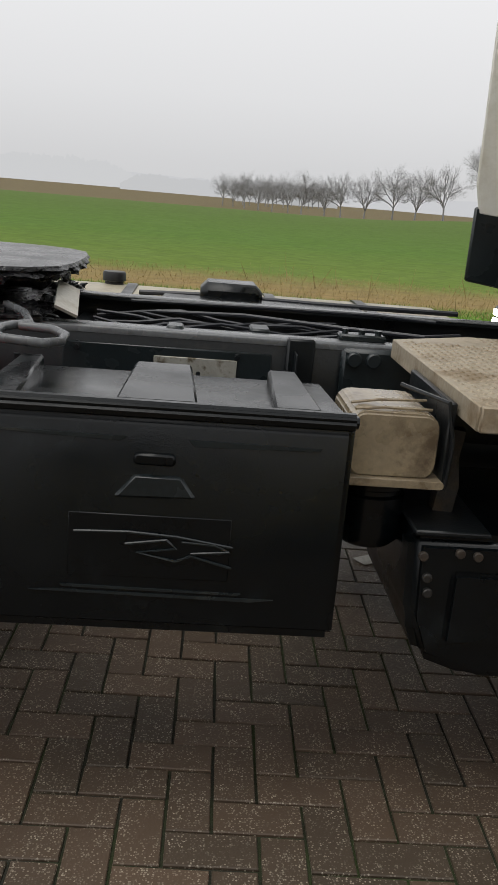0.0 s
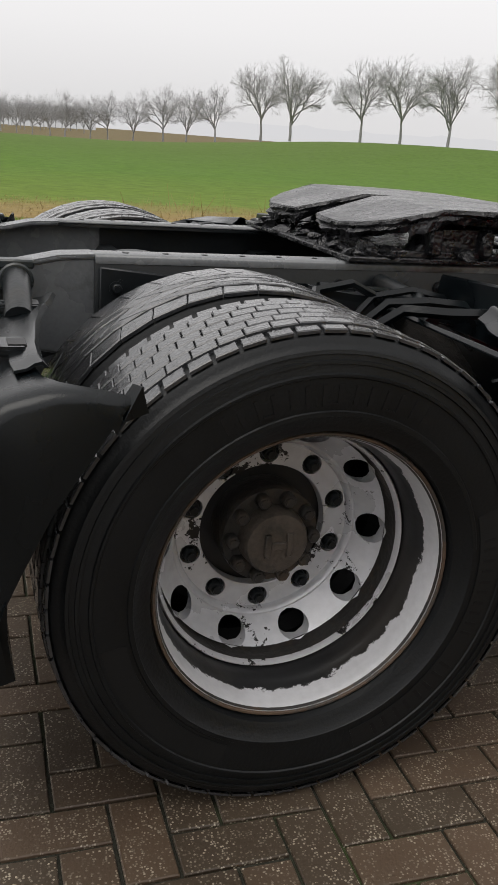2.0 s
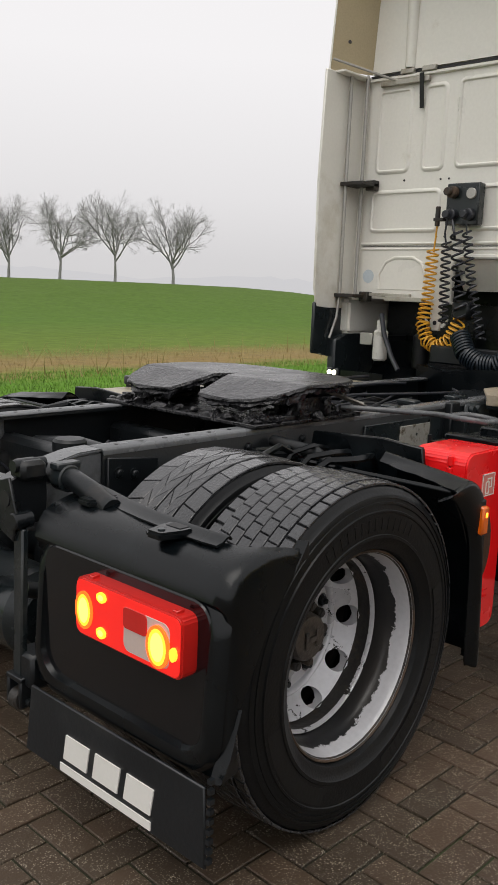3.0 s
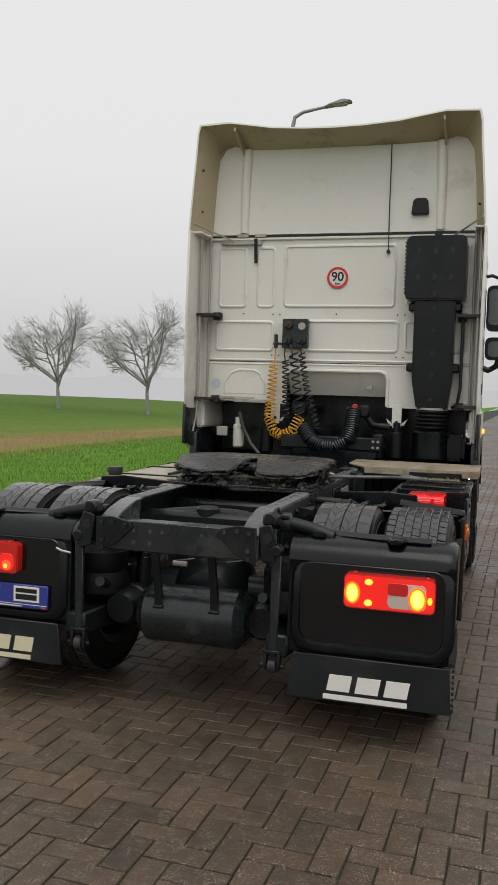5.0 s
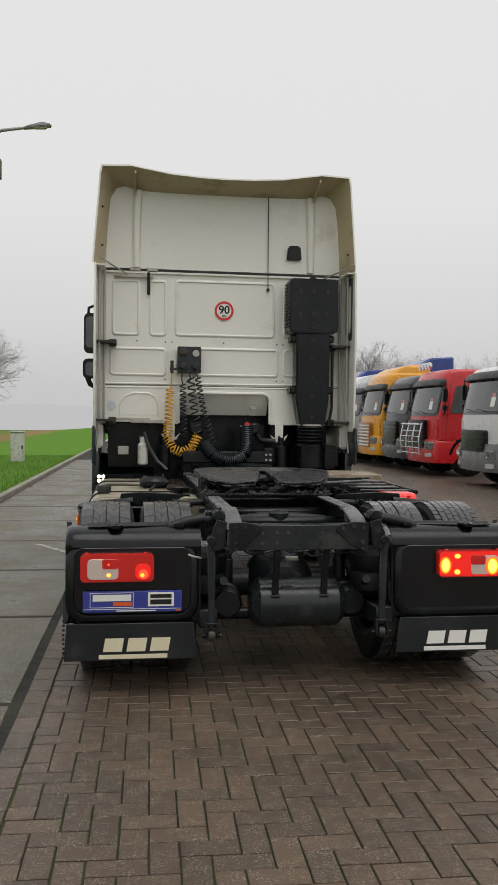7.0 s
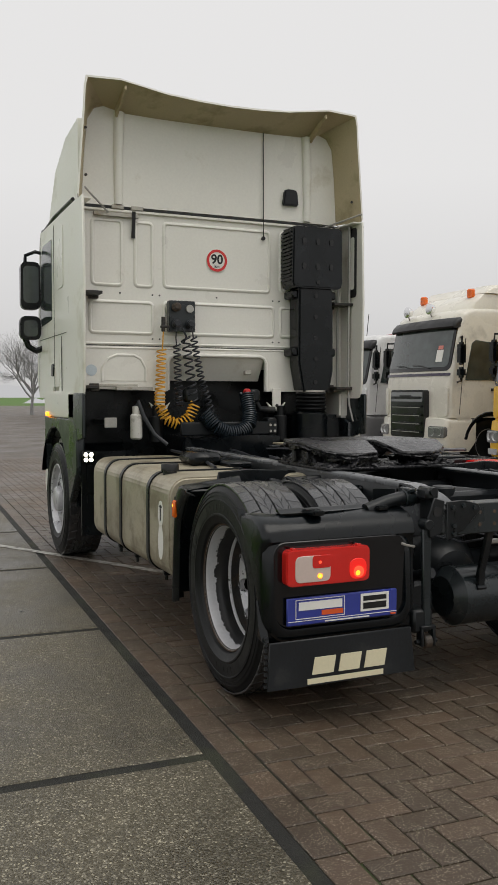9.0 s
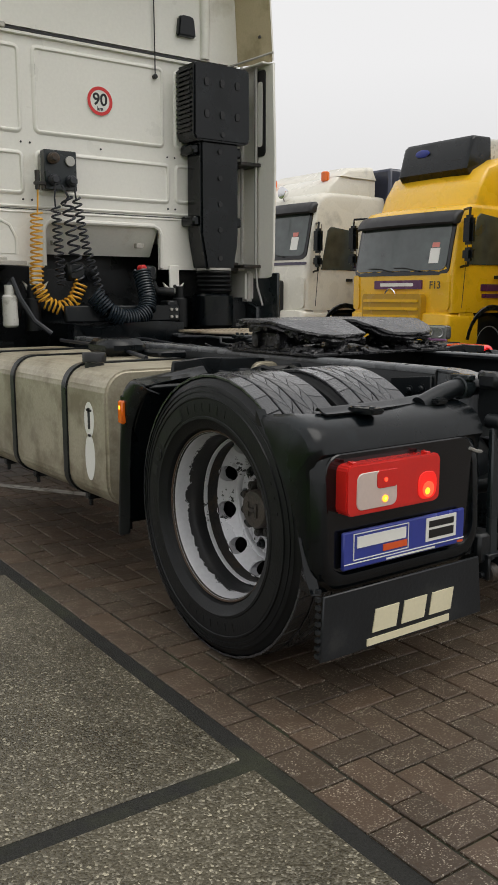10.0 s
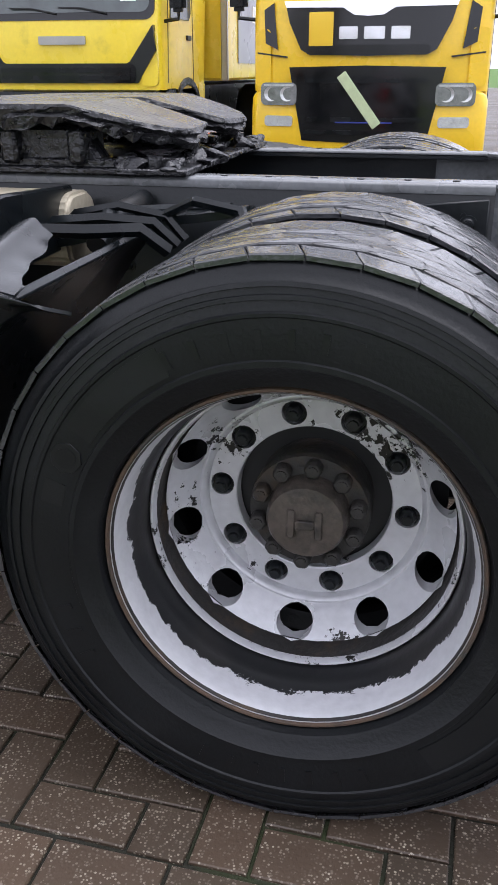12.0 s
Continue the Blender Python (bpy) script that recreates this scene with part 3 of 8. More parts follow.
laid(structure("joint_bed", sheet([-6.2, -3, 0, 3, 5, 8, 12, 15.5], [-6.95, -3, 0, 1.428], lambda x, y: dip(x) - 0.0075), MOSSJOINT, "dark mossy joint filling between the bricks"))
laid(structure("slab_bed", sheet(yard_x, [1.43, 3.42], lambda x, y: dip(x) - 0.006), JOINT, "dark joint bed of the concrete slabs"))


# ---- the tractor unit: x forward, rear axle over the origin ----
truck = thing("tractor_unit", "cream-white tractor unit with bare black chassis, dirty and wet", "truck")
R = 0.49


def holed_ring(r0, r1, y0, y1, count, hr, hrad, start, wall=0.014, n=4, long=1.0):
    """A disc ring with round holes through it, from radius r0 at y0 to r1 at y1."""
    bm = bmesh.new()
    for k in range(count):
        a0 = start + 2 * math.pi * (k - 0.5) / count
        a1 = start + 2 * math.pi * (k + 0.5) / count
        am = (a0 + a1) / 2
        outer = [(r1, a0 + (a1 - a0) * i / n) for i in range(n + 1)]
        outer += [(r1 + (r0 - r1) * i / n, a1) for i in range(1, n)]
        outer += [(r0, a1 + (a0 - a1) * i / n) for i in range(n + 1)]
        outer += [(r0 + (r1 - r0) * i / n, a0) for i in range(1, n)]
        out_v, in_v = [], []
        for r, a in outer:
            h = y0 + (y1 - y0) * (r - r0) / (r1 - r0)
            out_v.append(bm.verts.new((r * math.cos(a), h, r * math.sin(a))))
            px, pz = r * math.cos(a) - hr * math.cos(am), r * math.sin(a) - hr * math.sin(am)
            ra, ta = px * math.cos(am) + pz * math.sin(am), -px * math.sin(am) + pz * math.cos(am)
            q = math.hypot(ra, ta)
            ra, ta = ra / q * hrad, ta / q * hrad * long
            x, z = (hr + ra) * math.cos(am) - ta * math.sin(am), (hr + ra) * math.sin(am) + ta * math.cos(am)
            rr = math.hypot(x, z)
            in_v.append(bm.verts.new((x, y0 + (y1 - y0) * (rr - r0) / (r1 - r0), z)))
        deep = [bm.verts.new((v.co.x, v.co.y + wall, v.co.z)) for v in in_v]
        m = len(outer)
        for i in range(m):
            j = (i + 1) % m
            bm.faces.new((out_v[i], out_v[j], in_v[j], in_v[i]))
            bm.faces.new((in_v[i], in_v[j], deep[j], deep[i]))
    bmesh.ops.remove_doubles(bm, verts=bm.verts[:], dist=1e-4)
    bmesh.ops.recalc_face_normals(bm, faces=bm.faces[:])
    return bm


def tyre_body(half=0.15, r_in=0.2978):
    h = half
    prof = [(r_in, -h + 0.03), (r_in + 0.006, -h + 0.012), (r_in + 0.016, -h + 0.006), (0.335, -h - 0.003), (0.337, -h - 0.006), (0.345, -h - 0.006), (0.347, -h - 0.003), (0.375, -h - 0.006), (0.405, -h - 0.005), (0.407, -h - 0.008), (0.412, -h - 0.008), (0.414, -h - 0.003), (0.428, -h), (0.429, -h - 0.003), (0.435, -h - 0.002), (0.436, -h + 0.001), (0.445, -h + 0.003), (0.446, -h), (0.452, -h + 0.002), (0.453, -h + 0.005),
            (0.463, -h + 0.012), (0.472, -h + 0.016), (0.477, -h + 0.022), (0.479, -h + 0.05), (0.480, 0)]
    prof += [(r, -y) for r, y in prof[-2::-1]]
    return lathe(prof, "y", 96)


def tread_blocks(kind, half=0.15, seed=1):
    """Tread on the carcass: 'block' for worn square blocks in staggered rows, 'rib' for wide smooth ribs with slanted sipes."""
    rng = random.Random(seed)
    bm = bmesh.new()
    w = half - 0.014

    def block(u0, u1, a0, a1, skew, top, mid=0.0):
        quad = []
        for r, sh in ((0.478, 0.0), (top - 0.002, 0.0), (top, 0.0025)):
            quad.append([bm.verts.new((r * math.cos(a + skew * (u - mid)), u, r * math.sin(a + skew * (u - mid)))) for u, a in ((u0 + sh, a0 + sh * 1.5), (u1 - sh, a0 + sh * 1.5), (u1 - sh, a1 - sh * 1.5), (u0 + sh, a1 - sh * 1.5))])
        bm.faces.new(quad[2])
        for lo, hi in zip(quad, quad[1:]):
            for i in range(4):
                j = (i + 1) % 4
                bm.faces.new((lo[i], lo[j], hi[j], hi[i]))

    if kind == "block":
        n = 62
        step = 2 * w / 7
        for k in range(7):
            u0 = -w + step * k + 0.0016
            u1 = u0 + step - 0.0032
            edge = 0.004 if k in (0, 6) else 0
            for i in range(n):
                a0 = 2 * math.pi * (i + (0.0, 0.5, 0.12, 0.62, 0.2, 0.7, 0.25)[k]) / n
                block(u0, u1, a0, a0 + 2 * math.pi / n * (0.955 if 0 < k < 6 else 0.86), -0.35, R - edge - rng.uniform(0, 0.0012), (u0 + u1) / 2)
    else:
        n = 40
        rows = [(-w, -0.075, -0.6), (-0.0715, -0.037, 3.6), (-0.037, -0.003, -3.6), (0.003, 0.037, 3.6), (0.037, 0.0715, -3.6), (0.075, w, 0.6)]
        for k, (u0, u1, sk) in enumerate(rows):
            edge = 0.003 if k in (0, 5) else 0
            mid = u0 if k in (2, 4) else u1
            for i in range(n):
                a0 = 2 * math.pi * (i + 0.25 * (k // 2)) / n
                block(u0, u1, a0, a0 + 2 * math.pi / n * 0.972, sk, R - edge - rng.uniform(0, 0.0006), mid)
    bmesh.ops.recalc_face_normals(bm, faces=bm.faces[:])
    return bm


def hexnut(at, y, r=0.015, length=0.028, stud=0.010, washer=True):
    a = [(at[0] + r * math.cos(radians(60 * i)), at[1] + r * math.sin(radians(60 * i))) for i in range(6)]
    nut = merge(prism(a, "y", y - length, y, 0.003), cyl("y", (at[0], 0, at[1]), r * 0.55, y - length - stud, y - length, 8))
    return merge(nut, cyl("y", (at[0], 0, at[1]), r * 1.3, y - 0.006, y, 14)) if washer else nut


def side_mark(r0, r1, a0, a1, y, n=6, rise=0.0014):
    """A raised curved patch on a sidewall."""
    bm = bmesh.new()
    rows = []
    for dy in (0.0, -rise):
        rows.append([[bm.verts.new((r * math.cos(radians(a0 + (a1 - a0) * i / n)), y + dy, r * math.sin(radians(a0 + (a1 - a0) * i / n)))) for i in range(n + 1)] for r in (r0, r1)])
    for i in range(n):
        bm.faces.new((rows[1][0][i], rows[1][0][i + 1], rows[1][1][i + 1], rows[1][1][i]))
        for k in (0, 1):
            bm.faces.new((rows[0][k][i], rows[0][k][i + 1], rows[1][k][i + 1], rows[1][k][i]))
    for i in (0, n):
        bm.faces.new((rows[0][0][i], rows[0][1][i], rows[1][1][i], rows[1][0][i]))
    bmesh.ops.recalc_face_normals(bm, faces=bm.faces[:])
    return bm


def dual_wheel(side, tread, turn, marks, bands):
    """Two tyres on dished wheels with hub and nuts, facing -y, mirrored for the other side."""
    face = -0.914

    def at(bm, y):
        moved(bm, pose(0, y, 0))
        if side > 0:
            mirrored(bm)
        return moved(bm, pose(0, 0, R))

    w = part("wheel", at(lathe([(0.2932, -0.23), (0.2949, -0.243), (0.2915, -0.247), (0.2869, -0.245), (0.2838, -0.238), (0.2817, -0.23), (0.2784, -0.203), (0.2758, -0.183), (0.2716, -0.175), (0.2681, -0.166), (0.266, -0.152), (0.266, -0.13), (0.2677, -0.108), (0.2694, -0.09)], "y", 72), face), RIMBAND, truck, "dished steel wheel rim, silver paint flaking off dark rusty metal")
    part("rim_edge", at(lathe([(0.2894, -0.2485), (0.2919, -0.2525), (0.2954, -0.2525), (0.2979, -0.247), (0.2983, -0.232)], "y", 72), face), RUST, w, "rusty rim edge")
    part("rim_gap", at(lathe([(0.2882, -0.2475), (0.2857, -0.2428), (0.2841, -0.236)], "y", 72), face), HUBMETAL, w)
    part("disc", at(merge(holed_ring(0.142, 0.192, -0.006, -0.006, 10, 0.1675, 0.0222, radians(turn), 0.022, 8), lathe([(0.146, -0.006), (0.140, -0.003), (0.138, 0.02)], "y", 60), lathe([(0.191, -0.006), (0.1925, -0.013), (0.196, -0.0195), (0.2005, -0.0235), (0.2035, -0.0235), (0.2055, -0.0225)], "y", 60)), face), RIMPAINT, w, "silver wheel disc with bolt holes")
    part("vent_ring", at(holed_ring(0.204, 0.2505, -0.022, -0.0775, 10, 0.2303, 0.0238, radians(turn + 18), 0.03, 10, 1.40), face), RIMPAINT, w, "silver sloping ring with oval hand holes")
    part("vent_lip", at(lathe([(0.2542, -0.119), (0.2552, -0.126), (0.2580, -0.1312), (0.2612, -0.1320), (0.2640, -0.1285), (0.2655, -0.120), (0.2657, -0.090)], "y", 72), face), RIMPAINT, w, "rounded silver lip of the disc")
    part("lip_gap", at(lathe([(0.2500, -0.0790), (0.2515, -0.074), (0.2548, -0.082), (0.2556, -0.100), (0.2546, -0.121)], "y", 60), face), HUBMETAL, w)
    for k in range(10):
        a = radians(turn + 36 * k)
        part("wheel_nut", at(hexnut((0.1675 * math.cos(a), 0.1675 * math.sin(a)), 0.014, 0.0165, 0.030, 0.008), face), FRAME, w)
        # Black disc paints the shade at the bottom of the bolt hole.
        part("bolt_recess", at(cyl("y", (0.1675 * math.cos(a), 0, 0.1675 * math.sin(a)), 0.022, 0.0145, 0.018, 16), face), SIGNANDSHADE, w)
    part("hub", at(lathe([(0.104, 0.034), (0.106, -0.025), (0.106, -0.045), (0.104, -0.050), (0.071, -0.052)], "y", 48), face), HUBMETAL, w, "greasy black iron hub flange")
    # Black ring paints the shade round the hub.
    part("hub_recess", at(lathe([(0.146, 0.030), (0.104, 0.032)], "y", 40), face), SIGNANDSHADE, w)
    part("hub_cap", at(lathe([(0.072, -0.051), (0.069, -0.086), (0.064, -0.093), (0.045, -0.096), (0, -0.097)], "y", 48), face), HUBCAP, w, "brown-grey hub end cap")
    part("hub_mark", at(merge(box(-0.030, -0.017, -0.1045, -0.098, -0.026, 0.026, 0.002), box(0.017, 0.030, -0.1045, -0.098, -0.026, 0.026, 0.002), box(-0.017, 0.017, -0.1045, -0.098, -0.008, 0.008, 0.002)), face), HUBCAP, w)
    for k in range(10):
        a = radians(turn + 18 + 36 * k)
        part("hub_bolt", at(hexnut((0.0885 * math.cos(a), 0.0885 * math.sin(a)), -0.050, 0.0165, 0.026, 0.003, False), face), HUBMETAL, w)
    # Drum coloured near-black to give the shade behind the holes.
    part("brake_drum", at(cyl("y", (0, 0, 0), 0.235, 0.04, 0.3, 40), face), SIGNANDSHADE, w)
    outer, inner = -1.040, -0.690
    part("tyre", at(tyre_body(), outer), RUBBER, w, "black rubber outer tyre, wet sidewall")
    part("tyre_tread", at(tread_blocks(tread, 0.15, 3), outer), TREAD, w)
    for r0, r1, a0, a1 in marks:
        part("sidewall_mark", at(side_mark(r0, r1, a0, a1, -0.1555), outer), SIDEMARK, w)
    if tread == "rib":
        ring = [(0.376 * math.cos(radians(27)) + 0.026 * math.cos(radians(45 * k + 22)), 0.376 * math.sin(radians(27)) + 0.026 * math.sin(radians(45 * k + 22))) for k in range(8)]
        part("sidewall_badge", at(prism(ring, "y", -0.1572, -0.150, 0.0006), outer), SIDEBAND, w)
        part("badge_field", at(cyl("y", (0.376 * math.cos(radians(27)), 0, 0.376 * math.sin(radians(27))), 0.017, -0.1582, -0.150, 20), outer), SIDEMARK, w)
    for r0, r1, a0, a1 in bands:
        part("sidewall_band", at(side_mark(r0, r1, a0, a1, -0.1550, 24, 0.0010), outer), SIDEBAND, w)
    part("inner_tyre", at(tyre_body(), inner), RUBBER, w, "black rubber inner tyre")
    part("inner_tread", at(tread_blocks("rib", 0.15, 4), inner), TREAD, w)
    return w


HUBCAP = material("brown_hub_iron", (0.080, 0.066, 0.055), 0.45, metal=0.2, var=0.3, scale=20, bump=0.3, dirt=(0.03, 0.027, 0.024), dirt_amount=0.35, dirt_scale=16)
SIDEMARK = material("moulded_rubber_mark", (0.0058, 0.0062, 0.0070), 0.42, var=0.15, scale=9, bump=0.05, spec=0.3)
SIDEBAND = material("smooth_rubber_band", (0.0066, 0.0074, 0.0082), 0.40, var=0.15, scale=9, bump=0.05, spec=0.35)

top_word = [(0.360, 0.394, 121 - 9.2 * i - d - 1.3, 121 - 9.2 * i - d) for i in range(7) for d in (0.0, 4.4)] + [(0.357, 0.361, 121 - 9.2 * i - 5.7, 121 - 9.2 * i) for i in range(7) if i % 2]
low_word = [(0.362, 0.392, -64 + 8.6 * i + d, -62.8 + 8.6 * i + d) for i in range(4) for d in (0.0, 4.0)] + [(0.364, 0.388, -22 + 7.2 * i + d, -21.0 + 7.2 * i + d) for i in range(5) for d in (0.0, 3.4)]
dual_wheel(-1, "block", 18, top_word + low_word, [(0.354, 0.399, -71, 20), (0.354, 0.399, 192, 246)])
dual_wheel(1, "rib", 5, [(0.362, 0.390, a + 7 * i, a + 7 * i + 1.4) for a, n in ((62, 7), (-112, 7), (-30, 3), (152, 3)) for i in range(n)], [(0.354, 0.399, -160, -128), (0.354, 0.399, 34, 62), (0.360, 0.395, 14, 20)])


# ---- chassis ----
def on(s, bm):
    return bm if s < 0 else mirrored(bm)


def c_rail(x0, x1, z0, z1, yo=0.4, fl=0.075, t=0.009):
    pts = [(0, z0), (fl, z0), (fl, z0 + t), (t, z0 + t), (t, z1 - t), (fl, z1 - t), (fl, z1), (0.004, z1), (0, z1 - 0.006)]
    return prism([(-yo + p, z) for p, z in pts], "x", x0, x1)


for s in (-1, 1):
    r = part("chassis_rail", on(s, c_rail(-0.28, 4.75, 0.70, 0.968)), FRAME, truck, "grey-black steel chassis rail")
    part("rail_top", on(s, prism([(-0.403, 0.955), (-0.403, 0.972), (-0.397, 0.9775), (-0.33, 0.9785), (-0.325, 0.974), (-0.325, 0.9695), (-0.394, 0.9695)], "x", -0.279, 4.7, 0.0015)), FRAMETOP, r, "wet top flange of the rail, sky sheen in its grey")
    part("rail_tail", on(s, merge(prism([(-0.615, 0.86), (-0.60, 0.895), (-0.50, 0.935), (-0.36, 0.965), (-0.275, 0.9685), (-0.14, 0.9665), (-0.14, 0.74), (-0.30, 0.72), (-0.615, 0.78)], "y", -0.390, -0.372, 0.006, 2), prism([(-0.615, 0.885), (-0.60, 0.902), (-0.50, 0.943), (-0.36, 0.973), (-0.275, 0.9765), (-0.275, 0.966), (-0.36, 0.961), (-0.50, 0.930), (-0.60, 0.890)], "y", -0.394, -0.305, 0.004, 2))), FRAMETOP, truck, "sloping rail end, sky sheen in its grey")
    rng = random.Random(5)
    for k, x in enumerate([-0.22, -0.16, -0.05, 0.06, 0.17, 0.27, 0.36, 0.52, 0.60, 0.66, 0.80, 0.95, 1.1, 1.3, 1.45, 1.56, 2.2, 2.4]):
        z = (0.915, 0.78, 0.86)[k % 3]
        part("bolt", on(s, hexnut((x, z), -0.399, 0.013, 0.012, 0.006)), FRAME, r)
    for x in (-0.2, -0.1, 0.0, 0.1, 0.2, 0.3):
        part("rail_hole", on(s, cyl("z", (x, -0.362, 0.9775), 0.008, 0, 0.0022, 10)), SIGNANDSHADE, r)
    part("gusset", on(s, prism([(-0.27, 0.72), (-0.13, 0.72), (-0.07, 0.80), (-0.07, 0.93), (-0.27, 0.95)], "y", -0.414, -0.402, 0.003)), FRAME, truck, "dark bolted gusset plate")
    for x, z in ((-0.23, 0.90), (-0.17, 0.89), (-0.20, 0.77)):
        part("gusset_bolt", on(s, hexnut((x, z), -0.413, 0.014, 0.014, 0.006)), FRAME, truck)
    part("bump_stop", on(s, merge(cyl("x", (0, -0.46, 0.915), 0.022, 0.06, 0.15, 14, 0.004), cyl("x", (0, -0.46, 0.915), 0.016, 0.15, 0.19, 12, 0.003), box(0.08, 0.12, -0.45, -0.40, 0.90, 0.93))), AIRTANK, truck, "small grey valve on the rail")
    # rear arms and gussets
    part("arm_bracket", on(s, merge(prism([(-0.62, 0.80), (-0.50, 0.80), (-0.50, 0.93), (-0.56, 0.955), (-0.62, 0.93)], "y", -0.435, -0.425, 0.003), prism([(-0.47, 0.77), (-0.41, 0.79), (-0.395, 0.93), (-0.45, 0.945), (-0.485, 0.85)], "x", -0.632, -0.622, 0.003), cyl("x", (0, -0.478, 0.83), 0.024, -0.64, -0.58, 16, 0.004))), FRAME, truck, "dark bracket plate with a round hole")
    part("bracket_hole", on(s, cyl("x", (0, -0.435, 0.885), 0.022, -0.6345, -0.630, 18)), SIGNANDSHADE, truck)
    part("hanging_arm", on(s, merge(prism([(-0.50, 0.81), (-0.455, 0.81), (-0.452, 0.36), (-0.490, 0.36)], "x", -0.622, -0.600, 0.005))), AIRTANK, truck, "grey hanging steel arm")
    part("arm_fork", on(s, merge(box(-0.635, -0.59, -0.508, -0.494, 0.30, 0.385, 0.004), box(-0.635, -0.59, -0.448, -0.434, 0.30, 0.385, 0.004), box(-0.635, -0.59, -0.508, -0.434, 0.375, 0.39, 0.003), cyl("y", (-0.612, 0, 0.318), 0.010, -0.525, -0.417, 10))), FRAME, truck, "steel fork holding a roller")
    part("roller", on(s, cyl("y", (-0.612, 0, 0.318), 0.032, -0.490, -0.452, 20, 0.005)), HUBMETAL, truck)
    part("mudguard_tube", on(s, merge(tube([(-0.47, -0.40, 0.93), (-0.47, -0.52, 0.93), (-0.475, -0.60, 0.915), (-0.48, -0.70, 0.885)], 0.030, 14))), FRAME, truck, "black mudguard support tube")
    part("tube_clamp", on(s, merge(cyl("y", (-0.47, 0, 0.93), 0.039, -0.505, -0.455, 18, 0.004), box(-0.51, -0.43, -0.50, -0.46, 0.955, 0.975, 0.004))), AIRTANK, truck)
    part("air_spring", on(s, lathe([(0, -0.14), (0.10, -0.14), (0.135, -0.11), (0.14, -0.05), (0.12, -0.01), (0.135, 0.03), (0.13, 0.09), (0.10, 0.12), (0, 0.12)], "z", 24, (-0.32, -0.50, 0.62))), RUBBER, truck, "black rubber air spring")

part("rear_crossmember", merge(box(-0.622, -0.600, -0.37, 0.37, 0.775, 0.906, 0.004), box(-0.622, -0.53, -0.37, 0.37, 0.898, 0.912, 0.004)), AIRTANK, truck, "grey rear cross plate with bolt holes and rust spots")
rng = random.Random(8)
for y in (-0.27, -0.20, -0.13, -0.06, 0.0, 0.06, 0.12, 0.20, 0.28):
    for z in (0.87, 0.815):
        if rng.random() < 0.75:
            part("bolt_hole", cyl("x", (0, y, z), 0.009, -0.6245, -0.6215, 10), SIGNANDSHADE if rng.random() < 0.6 else RUST, truck)
for y in (-0.335, 0.335):
    for z in (0.87, 0.80):
        part("cross_bolt", cyl("x", (0, y, z), 0.014, -0.637, -0.621, 6), FRAME, truck)
for x0, x1 in ((0.35, 0.45), (1.0, 1.08), (1.9, 2.0), (-0.16, -0.08)):
    part("crossmember", box(x0, x1, -0.39, 0.39, 0.76, 0.90, 0.02), FRAME, truck, "dark cross beam between the rails")
part("axle", merge(cyl("y", (0, 0, R), 0.085, -0.9, 0.9, 24), lathe([(0, -0.22), (0.12, -0.2), (0.2, -0.1), (0.21, 0), (0.2, 0.1), (0.12, 0.2), (0, 0.22)], "x", 24, (0.02, 0, R))), FRAME, truck, "black rear axle with differential")
part("drive_shaft", cyl("x", (0, 0, 0.56), 0.06, 0.2, 2.6, 16), FRAME, truck)
part("torque_beam", tube([(-0.05, -0.30, 0.86), (-0.02, -0.1, 0.88), (0.0, 0.1, 0.88), (-0.05, 0.30, 0.86)], 0.035, 12), FRAME, truck, "dark curved anti-roll beam")
part("round_canister", cyl("z", (-0.1, 0.02, 0), 0.06, 0.80, 0.93, 20, 0.01), FRAME, truck)
for s in (-1, 1):
    part("corner_plate", on(s, prism([(-0.385, 0.925), (-0.30, 0.930), (-0.22, 0.912), (-0.20, 0.885), (-0.29, 0.80), (-0.385, 0.755)], "x", -0.634, -0.624, 0.003)), FRAME, truck, "dark corner gusset with bolts")
    for y, z in ((-0.355, 0.90), (-0.30, 0.905), (-0.24, 0.895), (-0.35, 0.82), (-0.35, 0.785)):
        part("corner_bolt", on(s, cyl("x", (0, y, z), 0.011, -0.645, -0.632, 6)), AIRTANK, truck)
    part("shackle", on(s, merge(box(-0.60, -0.52, -0.47, -0.40, 0.93, 0.985, 0.012), cyl("x", (0, -0.435, 0.97), 0.018, -0.61, -0.51, 12))), FRAME, truck, "black shackle on the rail end")
    part("axle_rod", on(s, tube([(-0.10, -0.46, 0.50), (-0.35, -0.44, 0.54), (-0.55, -0.40, 0.60)], 0.024, 10)), FRAME, truck)
for k, (y0, z0) in enumerate(((-0.22, 0.72), (-0.10, 0.74), (0.02, 0.71), (0.13, 0.735))):
    part("air_pipe", tube([(-0.36, y0 - 0.10, z0 + 0.03), (-0.42, y0 - 0.04, z0 + 0.01), (-0.44, y0 + 0.03, z0), (-0.40, y0 + 0.10, z0 - 0.015), (-0.30, y0 + 0.14, z0)], 0.006, 6), DHOSE, truck)
part("pipe_union", cyl("y", (-0.50, 0, 0.71), 0.012, -0.02, 0.05, 8), PIPE, truck)
part("air_tank", cyl("y", (-0.40, 0, 0.448), 0.138, -0.30, 0.235, 36, 0.045), AIRTANK, truck, "wet grey-green cylindrical air tank")
for y in (-0.165, 0.11):
    part("tank_strap", merge(prism([(-0.60, 0.80), (-0.575, 0.80), (-0.505, 0.56), (-0.515, 0.50), (-0.530, 0.50), (-0.535, 0.58)], "y", y - 0.018, y + 0.018, 0.003), cyl("y", (-0.525, 0, 0.505), 0.012, y - 0.024, y + 0.024, 8)), FRAME, truck)
